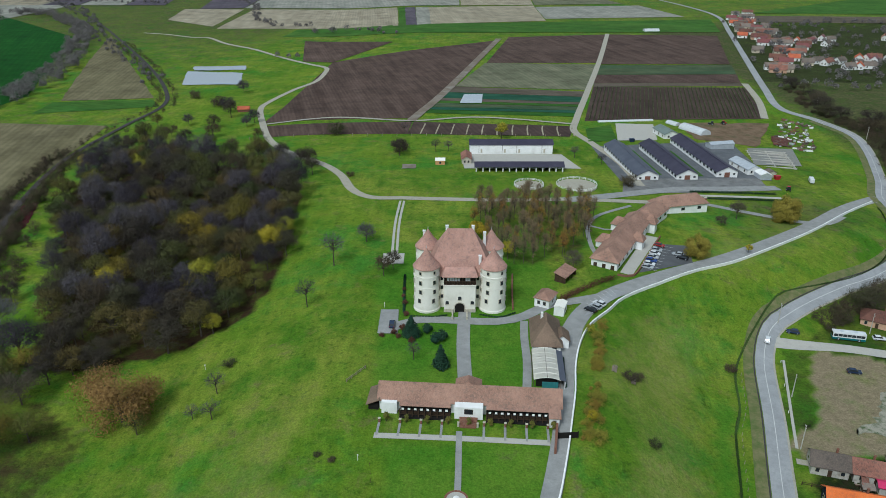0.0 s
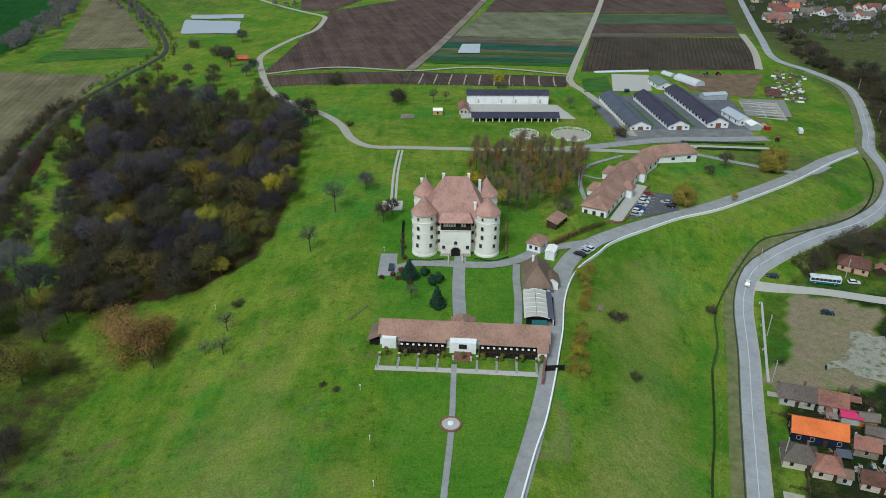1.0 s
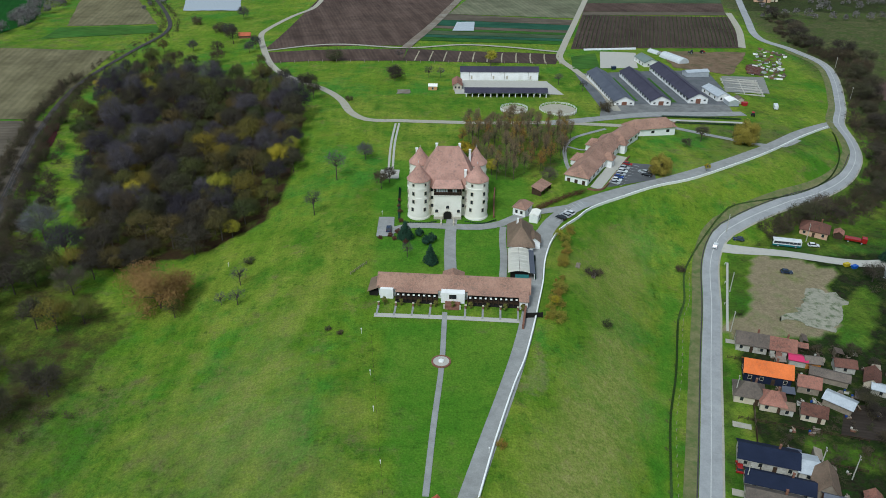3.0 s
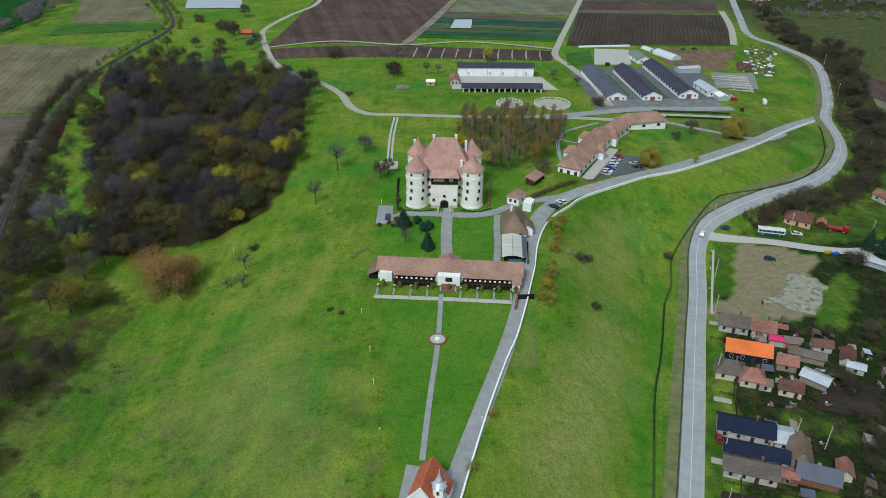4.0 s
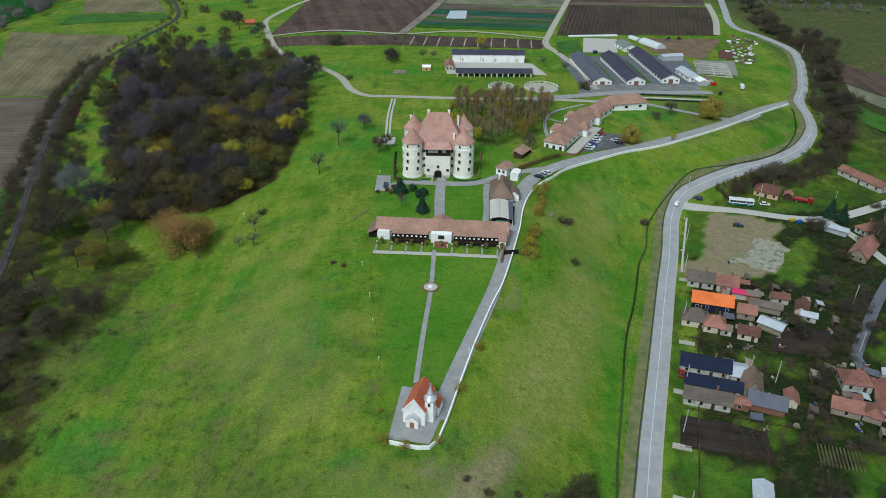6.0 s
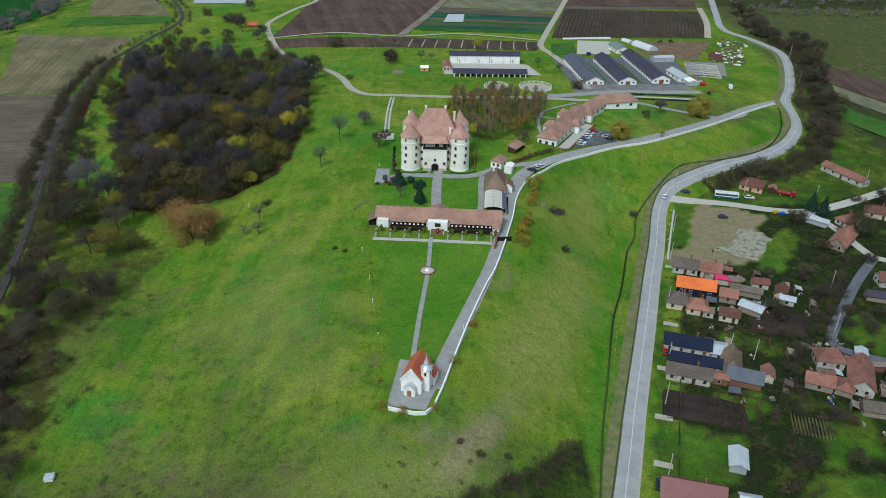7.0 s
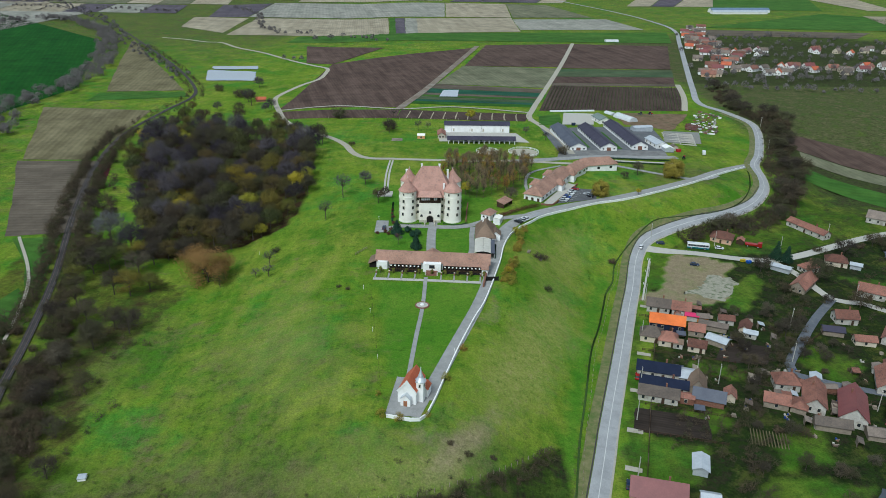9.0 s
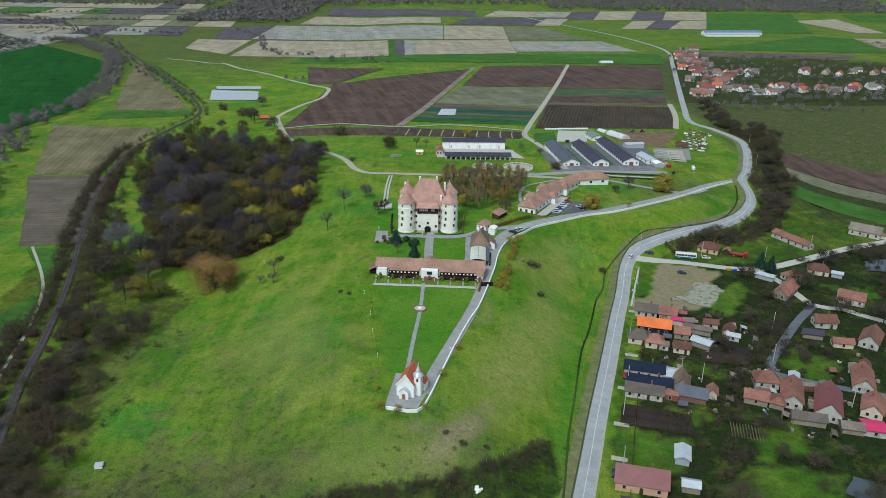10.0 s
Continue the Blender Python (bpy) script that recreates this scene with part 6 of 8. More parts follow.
    ("house", "house with an orange wall and dark roof", (285.0, 262.0), -25, 12.0, 8.0, 3.2, 2.6, PEACH, TILE_RED, 0, 3),
):
    # White village walls take the dimmed wash, with shade in its colour.
    house(name, label, at, turn, L * 0.95, W * 0.95, e, r, DIM_WASH if wall is WHITE else wall, roof, hip, win, chimney=name == "house", category=name, group=G)

# lean-tos and sheds behind the houses, in rows along each yard
YARD = random.Random(31)
for ob in [o for o in scene.objects if o.parent is None and o.get("group") == G and o.get("category") == "house"]:
    axis = ob.matrix_basis.to_3x3() @ Vector((1, 0, 0))
    side = ob.matrix_basis.to_3x3() @ Vector((0, 1, 0))
    reach = max(v.co.x for v in ob.children[0].data.vertices)
    for k in range(3):
        q = ob.matrix_basis.translation + axis * (reach + 3.4 + 5.2 * k) + side * YARD.uniform(-2.4, 2.4)
        others = [o for o in scene.objects if o.parent is None and o.get("category") in ("house", "shed", "barn") and o is not ob]
        if YARD.random() < 0.8 and all((o.matrix_basis.translation - q).length > 6.3 for o in others) and q.x < 290:
            house("shed", YARD.choice(["small weathered village yard shed", "low tile-roofed yard shed", "rusty sheet-roofed yard shed"]), (q.x, q.y), math.degrees(math.atan2(axis.y, axis.x)) + YARD.choice([0, 90, 0, 6]), YARD.uniform(3.2, 5.4), YARD.uniform(2.8, 4.0),
                  YARD.uniform(1.9, 2.5), YARD.uniform(0.5, 1.4), YARD.choice([PALE_WOOD, DIM_WASH, CREAM, BRICK, TIMBER]), YARD.choice([TILE_HOUSE, TILE_DARK, TILE_HOUSE, ZINC, GREY_ROOF, STEEL, TILE_BROWN]), 0, YARD.choice([0, 1, 1]), False, "shed", 0.3, "yard sheds")
corn = thing("corn_rows", "pale dry stubble rows in a garden plot", "crop rows", (112, 66.5, float(ground(112, 66.5))), -16)
for k in range(12):
    part("stubble_line", box(-5.2 + 0.95 * k, 0, -0.1, 0.28, 8.0, 0.45, bevel=0.1), STRAW, corn)
YF = random.Random(77)
for k, (p, q) in enumerate((((76, 85), (104, 77)), ((82, 108), (112, 99)), ((86, 119), (118, 110)), ((92, 146), (122, 136)), ((72, 70), (98, 63)), ((116, 104), (136, 98)), ((140, 92), (170, 80)), ((150, 124), (170, 140)), ((190, 160), (215, 150)))):
    n = 14
    fence = thing("garden_fence", "weathered wooden garden fence between yards", "fence", (*p, float(ground(*p))))
    for i in range(n + 1):
        x, y = p[0] + (q[0] - p[0]) * i / n, p[1] + (q[1] - p[1]) * i / n
        part("post", box(x - p[0], y - p[1], float(ground(x, y)) - float(ground(*p)) - 0.3, 0.14, 0.14, 1.5 + YF.uniform(-0.1, 0.2)), TIMBER, fence)
    d = math.hypot(q[0] - p[0], q[1] - p[1])
    for zz in (0.45, 0.95):
        part("rail", box((q[0] - p[0]) / 2, (q[1] - p[1]) / 2, zz, d, 0.06, 0.12, turn=math.degrees(math.atan2(q[1] - p[1], q[0] - p[0]))), TIMBER, fence)
pond_corners = [(128, 37), (136, 31), (144, 40), (135, 45)]
village_pond = patch("pond", pond_corners, POND_GREY, "small grey village pond between gardens", "pond", up=0.1, cell=3, ragged=2)

# ---- far village along the road ----
FAR = random.Random(11)
FAR_ROOFS = [TILE_RED, TILE_HOUSE, TILE_HOUSE, TILE_DARK, MAROON_ROOF, TILE_HOUSE, TILE_DARK]
PROTO = []
for k, roof in enumerate(FAR_ROOFS):
    PROTO.append(house("house", ["house with a bright red tile roof", "house with a red-brown tile roof", "white house with a rust tile roof", "house with a dark tile roof",
                                 "house with a maroon sheet roof", "low house with a red-brown roof", "grey-roofed village house"][k],
                       (330 + 9 * k, 700 + 16 * k), -14 + 3 * k, 10 + k % 3 * 2, 7, 3.2, 3.0 + 0.3 * (k % 2), [WHITE, CREAM, WHITE, CREAM, WHITE, PEACH, WHITE][k], roof, 0, 2, True, "house", group="far village houses"))
for k in range(104):
    if k < 48:
        t = FAR.random()
        x, y = 275 + 110 * t + FAR.uniform(6, 44), 620 + 450 * t + FAR.uniform(-8, 8)
        turn = -14 + FAR.uniform(-5, 5)
    else:
        x, y = FAR.uniform(340, 640), FAR.choice([668, 690, 800, 815]) + FAR.uniform(-12, 12)
        y += 0.12 * (x - 400)
        turn = FAR.uniform(-25, 70)
    copy_thing(PROTO[FAR.randrange(7)], pose(x, y, float(ground(x, y)), 0, 0, turn))
for label, at, turn, L, W, roof in (("long low shed with a dark tile roof below the meadow", (36, 24), 8, 16, 7, TILE_DARK), ("low house with a grey sheet roof below the meadow", (22, 19), 10, 9, 6, GREY_ROOF), ("small white-roofed shed below the meadow", (13, 20), 12, 5, 4, ZINC), ("low dark-roofed shed below the meadow", (2, 16), 12, 9, 6, SLATE_ROOF)):
    house("house" if L > 10 else "shed", label, at, turn, L, W, 2.8, 2.2, DIM_WASH, roof, 0, 2, L > 10, "house" if L > 10 else "shed")
rubble = thing("stone_heap", "heap of pale broken stone blocks in the brush", "stones", (21.1, 31.7, float(ground(21.1, 31.7))), 12)
SR = random.Random(4)
for k in range(9):
    block = part("block", box(0, 0, 0, SR.uniform(0.6, 1.4), SR.uniform(0.5, 0.9), SR.uniform(0.4, 0.8), bevel=0.12), WHITE, rubble)
    block.matrix_basis = pose(SR.uniform(-1.3, 1.3), SR.uniform(-1.2, 1.2), -0.1 + 0.25 * (k % 3), SR.uniform(-14, 14), SR.uniform(-14, 14), SR.uniform(0, 180))
house("farm_hall", "very long pale blue farm hall in far fields", (596, 1352), 8, 120, 16, 5, 3.5, WHITE, surface("pale_blue_sheet", (0.10, 0.16, 0.24), (0.14, 0.20, 0.28), 8, 1, 0.5, 0.1), windows=0, chimney=False, category="farm hall")
house("farm_hall", "very long white farm hall in far fields", (585, 1322), 8, 110, 12, 4, 2.5, WHITE, ZINC, windows=0, chimney=False, category="farm hall")
house("hut", "small red-roofed field hut", (-143, 519), 5, 8, 5, 2.2, 1.6, BRICK, TILE_RED, windows=0, chimney=False, category="hut")
house("hut", "small white pump box in the meadow", (-90.2, 44.0), 10, 2.1, 2.1, 0.7, 0.12, WHITE, ZINC, windows=0, chimney=False, category="hut", over=0.1)
patch("garden_plot", [(71, 70), (94, 66), (97, 76), (75, 83)], GARDEN, "dug brown vegetable garden", "garden", up=-0.03, cell=3, ragged=2)
patch("garden_plot", [(112, 112), (130, 110), (136, 122), (118, 126)], GARDEN, "dug brown vegetable garden", "garden", up=-0.03, cell=3, ragged=2)
patch("pale_rubble", [(118, 162), (136, 163), (143, 183), (135, 186)], surface("pale_rubble", (0.27, 0.255, 0.20), (0.36, 0.34, 0.27), 3, 0.4, 0.95, 0.5, dirt=(0.06, 0.10, 0.03), dirt_size=2.5, dirt_amount=1.0), "pale spread rubble on the lot", "rubble", up=0.04, cell=1.2, ragged=9)
street_fence = thing("fence", "grey concrete panel fence along the village street", "fence", (76, 72, float(ground(76, 72))))
for k, c in enumerate(rounded([(63.5, 30), (76, 72), (89, 114), (95, 134)], 2.5)):
    h = 1.2 + 0.3 * (k % 3 == 0)
    part("panel", box(c.x - 76, c.y - 72, float(ground(c.x, c.y)) - float(ground(76, 72)) - 0.3, 0.12, 2.4, h + 0.3, turn=-17), STEEL if k % 5 < 2 else TIMBER, street_fence)
ribbon("footpath", [(97, 160), (101, 172), (112, 204)], 0.8, CONCRETE, "narrow concrete footpath along the road", "path", up=0.05)
for x, y in ((66, 71), (72.5, 93), (81, 117), (61, 53), (92, 155)):
    patch("driveway", [(x + 2.2, y - 1.2), (x + 7.0, y - 2.6), (x + 7.6, y - 0.6), (x + 2.9, y + 1.0)], GRAVEL, "gravel house driveway across the verge", "driveway", up=0.09, cell=2)


# ---- trees ----
def mesh_from(name, verts, faces, material):
    me = bpy.data.meshes.new(name)
    me.from_pydata(verts, [], faces)
    me.materials.append(material)
    return me


def limbs(name, sticks, material, sides=5):
    """Tapered sticks (foot, tip, foot radius, tip radius) as one mesh."""
    verts, faces = [], []
    for p, q, r0, r1 in sticks:
        p, q = Vector(p), Vector(q)
        d = (q - p).normalized()
        u = d.orthogonal().normalized()
        v = d.cross(u)
        s = len(verts)
        for c, r in ((p, r0), (q, r1)):
            verts += [tuple(c + (u * math.cos(2 * math.pi * k / sides) + v * math.sin(2 * math.pi * k / sides)) * r) for k in range(sides)]
        faces += [(s + k, s + (k + 1) % sides, s + sides + (k + 1) % sides, s + sides + k) for k in range(sides)]
        faces.append(tuple(s + sides + k for k in range(sides)))
    return mesh_from(name, verts, faces, material)


def spray(name, rng, spots, leaves, leaf, twigs, twig, material, centre, stretch=1.0):
    """A crown of small leaf quads and thin twigs, gathered round the spots (place, radius)."""
    verts, faces = [], []
    places = np.array([s[0] for s in spots])
    radii = np.array([s[1] for s in spots])
    for count, kind in ((leaves, 0), (twigs, 1)):
        if not count:
            continue
        pick = rng.choice(len(spots), count, p=radii ** 2 / (radii ** 2).sum())
        d = rng.normal(size=(count, 3))
        d /= np.linalg.norm(d, axis=1)[:, None]
        at = places[pick] + d * (radii[pick] * rng.random(count) ** 0.45)[:, None] * (1, 1, stretch)
        if kind == 0:
            out = d + 0.9 * (at - np.array(centre)) / (np.linalg.norm(at - np.array(centre), axis=1)[:, None] + 1e-6) + (0, 0, 0.35)
            out = out / (np.linalg.norm(out, axis=1)[:, None] + 1e-6) + rng.normal(size=(count, 3)) * 0.32
            a = np.cross(out, rng.normal(size=(count, 3)))
            a /= np.linalg.norm(a, axis=1)[:, None]
            b = np.cross(out, a)
            b /= np.linalg.norm(b, axis=1)[:, None]
            size = (leaf * rng.uniform(0.6, 1.3, count))[:, None]
            quad = np.stack([at - a * size, at - b * size * 0.7, at + a * size, at + b * size * 0.7], 1)
            s = len(verts)
            verts += quad.reshape(-1, 3).tolist()
            faces += [(s + 4 * k, s + 4 * k + 1, s + 4 * k + 2, s + 4 * k + 3) for k in range(count)]
        else:
            out = at - np.array(centre)
            out /= np.linalg.norm(out, axis=1)[:, None] + 1e-6
            way = out + rng.normal(size=(count, 3)) * 0.55 + (0, 0, 0.35)
            way /= np.linalg.norm(way, axis=1)[:, None]
            side = np.cross(way, rng.normal(size=(count, 3)))
            side /= np.linalg.norm(side, axis=1)[:, None]
            long, wide = (twig * rng.uniform(0.6, 1.5, count))[:, None], twig * 0.036
            tri = np.stack([at - side * wide, at + side * wide, at + way * long], 1)
            s = len(verts)
            verts += tri.reshape(-1, 3).tolist()
            faces += [(s + 3 * k, s + 3 * k + 1, s + 3 * k + 2) for k in range(count)]
    return mesh_from(name, verts, faces, material)


GOLD = foliage("golden_shrub_leaves", [(0.0, (0.270, 0.215, 0.030)), (0.5, (0.230, 0.220, 0.034)), (1.0, (0.260, 0.165, 0.032))])
COLUMN = foliage("olive_column_leaves", [(0.0, (0.130, 0.135, 0.030)), (1.0, (0.175, 0.165, 0.034))])
KINDS = {
    # height, crown radius, leaves, leaf size, twigs, twig length, crown material, foot of crown, label
    "bare": (13, 6.0, 1900, 0.21, 1300, 1.4, TWIGS, 0.20, "bare grey-brown deciduous tree with dense twigs"),
    "bare_b": (14, 5.8, 1800, 0.21, 1300, 1.4, TWIGS_WARM, 0.22, "bare grey tree with a few brown leaves"),
    "bare_c": (11.5, 6.2, 1700, 0.20, 1500, 1.4, TWIGS_WARM, 0.18, "broad bare dark-twigged tree"),
    "pale": (14, 7.0, 500, 0.18, 2200, 1.7, PALE_TWIGS, 0.22, "large pale grey bare tree near the railway"),
    "olive": (12.5, 5.9, 2200, 0.23, 500, 1.1, AUTUMN, 0.22, "dull olive-brown autumn tree"),
    "olive_b": (11.5, 6.0, 2200, 0.23, 500, 1.1, AUTUMN, 0.18, "thinning brown autumn tree"),
    "rust": (18, 11.5, 15000, 0.25, 900, 1.0, RUST, 0.0, "large rust-brown oak with a full crown"),
    "yellow": (12, 4.4, 2200, 0.27, 300, 1.0, YELLOW, 0.25, "tree with bright yellow autumn leaves"),
    "willow": (9, 4.9, 9000, 0.22, 500, 0.9, OLIVE_LEAF, 0.0, "round olive-yellow willow beside the drive"),
    "slim": (12, 2.5, 260, 0.18, 420, 1.2, GROVE, 0.30, "tall slim bare park tree"),
    "slim_rust": (12, 2.6, 480, 0.19, 300, 1.0, GROVE_RUST, 0.30, "tall slim park tree with rust leaves"),
    "young": (7, 2.6, 60, 0.14, 420, 0.9, TWIGS, 0.35, "small bare spreading tree in the meadow"),
    "shrub": (3.2, 2.3, 500, 0.14, 900, 0.7, SHRUB, 0.02, "dry brown leafless shrub in rough grass"),
    "shrub_b": (2.2, 1.8, 420, 0.17, 420, 0.6, SHRUB, 0.02, "low dark shrub in rough grass"),
    "scrub": (3.2, 2.4, 190, 0.18, 420, 0.9, SHRUB, 0.02, "tangled dry brown shrub in rough grass"),
    "gold_shrub": (2.8, 1.8, 800, 0.10, 500, 0.6, GOLD, 0.02, "golden autumn shrub beside the wall"),
    "column_shrub": (3.0, 1.1, 900, 0.12, 150, 0.5, COLUMN, 0.02, "tall narrow olive shrub on the terrace"),
    "red_shrub": (1.6, 1.0, 500, 0.13, 100, 0.4, HEDGE, 0.02, "clipped red-brown shrub on a lawn"),
    "green_shrub": (2.6, 1.8, 900, 0.24, 0, 0.5, EVERGREEN, 0.02, "rounded evergreen shrub on a lawn"),
}
MADE, JOINED, LOOPS = {}, {}, {}


def join_growth(name, label, category, entries):
    """Growth that nobody could count, as one mass out of the same crowns and trunks, a little thinner."""
    verts, faces, mats, base, slots, tints = [], [], [], 0, [], []
    for n, (kind, m) in enumerate(entries):
        a = np.array(m)
        for child in MADE[kind].children:
            me = child.data
            mat = me.materials[0]
            if mat not in mats:
                mats.append(mat)
            if me.name not in LOOPS:
                co = np.empty(len(me.vertices) * 3, np.float32)
                me.vertices.foreach_get("co", co)
                LOOPS[me.name] = (co.reshape(-1, 3), [tuple(p.vertices) for p in me.polygons])
            co, polys = LOOPS[me.name]
            polys = (polys[n % 3 :: 3] if n % 2 else polys[n % 2 :: 2]) if child.name.startswith("crown") and kind == "scrub" else polys
            verts.append(co @ a[:3, :3].T + a[:3, 3])
            tints.append(np.full(len(co), (n * 0.618034) % 1.0, np.float32))
            faces += [tuple(v + base for v in p) for p in polys]
            slots += [mats.index(mat)] * len(polys)
            base += len(co)
    me = bpy.data.meshes.new(name)
    me.from_pydata(np.concatenate(verts).tolist(), [], faces)
    for mat in mats:
        me.materials.append(mat)
    me.polygons.foreach_set("material_index", slots)
    me.attributes.new("tint", "FLOAT", "POINT").data.foreach_set("value", np.concatenate(tints))
    tagged(new(name, me), label, category, kind="stuff")



def tree_of(kind, x, y, scale=1.0, turn=0.0, tall=1.0, group="", joined=False):
    """Plants a tree: the first of its kind is built, the rest are copies."""
    z = float(ground(x, y)) - 0.1
    m = pose(x, y, z, 0, 0, turn) @ Matrix.Diagonal((scale, scale, scale * tall, 1))
    if kind in MADE and joined:
        JOINED.setdefault(group, []).append((kind, m))
        return None
    if kind in MADE:
        return copy_thing(MADE[kind], m)
    h, r, leaves, leaf, twigs, twig, mat, foot, label = KINDS[kind]
    rng = np.random.default_rng(sum(ord(c) for c in kind))
    centre = (0, 0, h * (1 + foot) / 2)
    half = h * (1 - foot) / 2
    spots, sticks = [], []
    bush = "shrub" in kind or kind == "scrub"
    n = (5 if kind == "scrub" else 9) if bush else 24
    fork = h * (foot + 0.10)
    tw = 0.012 if "slim" in kind else 0.026
    if not bush:
        sticks += [((0, 0, -0.6), (0.1, 0.05, fork), tw * h, tw * 0.7 * h), ((0.1, 0.05, fork), (0.3, -0.1, h * 0.78), tw * 0.65 * h, tw * 0.18 * h)]
    for k in range(n):
        full = kind in ("rust", "willow")
        a, e = 2.4 * k + rng.uniform(-0.4, 0.4), rng.uniform(-1.1 if full else -0.75 if bush or "slim" in kind else -0.4, 1.0)
        rad = r * math.sqrt(max(0.5 if full and e < 0 else 0.05, 1 - e * e)) * (rng.uniform(0.45, 0.78) if bush or "slim" in kind else rng.uniform(0.62, 0.84))
        p = (rad * math.cos(a), rad * math.sin(a), centre[2] + half * 0.78 * e)
        spots.append((p, r * (rng.uniform(0.36, 0.56) if bush else rng.uniform(0.24, 0.40) if "slim" in kind or kind == "young" else rng.uniform(0.30, 0.46))))
        start = (0.1, 0.05, min(p[2] - 0.2 * h * 0.4, fork + (h * 0.78 - fork) * rng.uniform(0.0, 0.6))) if not bush else (0, 0, -0.2)
        mid = (p[0] * 0.55, p[1] * 0.55, start[2] + (p[2] - start[2]) * 0.62)
        w = (0.012 if bush else 0.005 if "slim" in kind else 0.010) * h
        sticks += [(start, mid, w, w * 0.6), (mid, p, w * 0.6, w * 0.2)]
        if not bush:
            q = (p[0] + rng.uniform(-1, 1) * r * 0.35, p[1] + rng.uniform(-1, 1) * r * 0.35, p[2] + rng.uniform(0.0, 0.14) * h)
            sticks.append((mid, q, w * 0.4, w * 0.12))
    ob = thing("shrub" if bush else "tree", label, "shrub" if bush else "tree", (x, y, z), turn, group)
    ob.matrix_basis = m
    part("stem" if bush else "trunk", limbs("trunk", sticks, BARK, 4 if bush else 5), BARK, ob)
    part("crown", spray("crown", rng, spots, leaves, leaf, twigs, twig, mat, centre, half / r if not bush else 0.8), mat, ob)
    # the copies carry their size in their pose
    ob.matrix_basis = pose(x, y, z, 0, 0, turn)
    MADE[kind] = ob
    return ob


def conifer(x, y, h, r, label):
    rng = np.random.default_rng(int(x * 7 + y))
    ob = thing("conifer", label, "conifer", (x, y, float(ground(x, y))))
    part("trunk", limbs("trunk", [((0, 0, -0.4), (0, 0, h * 0.95), 0.03 * h, 0.006 * h)], BARK), BARK, ob)
    spots = []
    for k in range(60):
        t = (k + 0.5) / 60
        a = 2.4 * k
        rad = r * (1 - t) * 0.75
        spots.append(((rad * math.cos(a), rad * math.sin(a), h * (0.06 + 0.9 * t)), 0.18 * r + 0.34 * r * (1 - t)))
    part("crown", spray("crown", rng, spots, 2600, 0.26, 400, 0.5, EVERGREEN, (0, 0, 0), 0.7), EVERGREEN, ob)


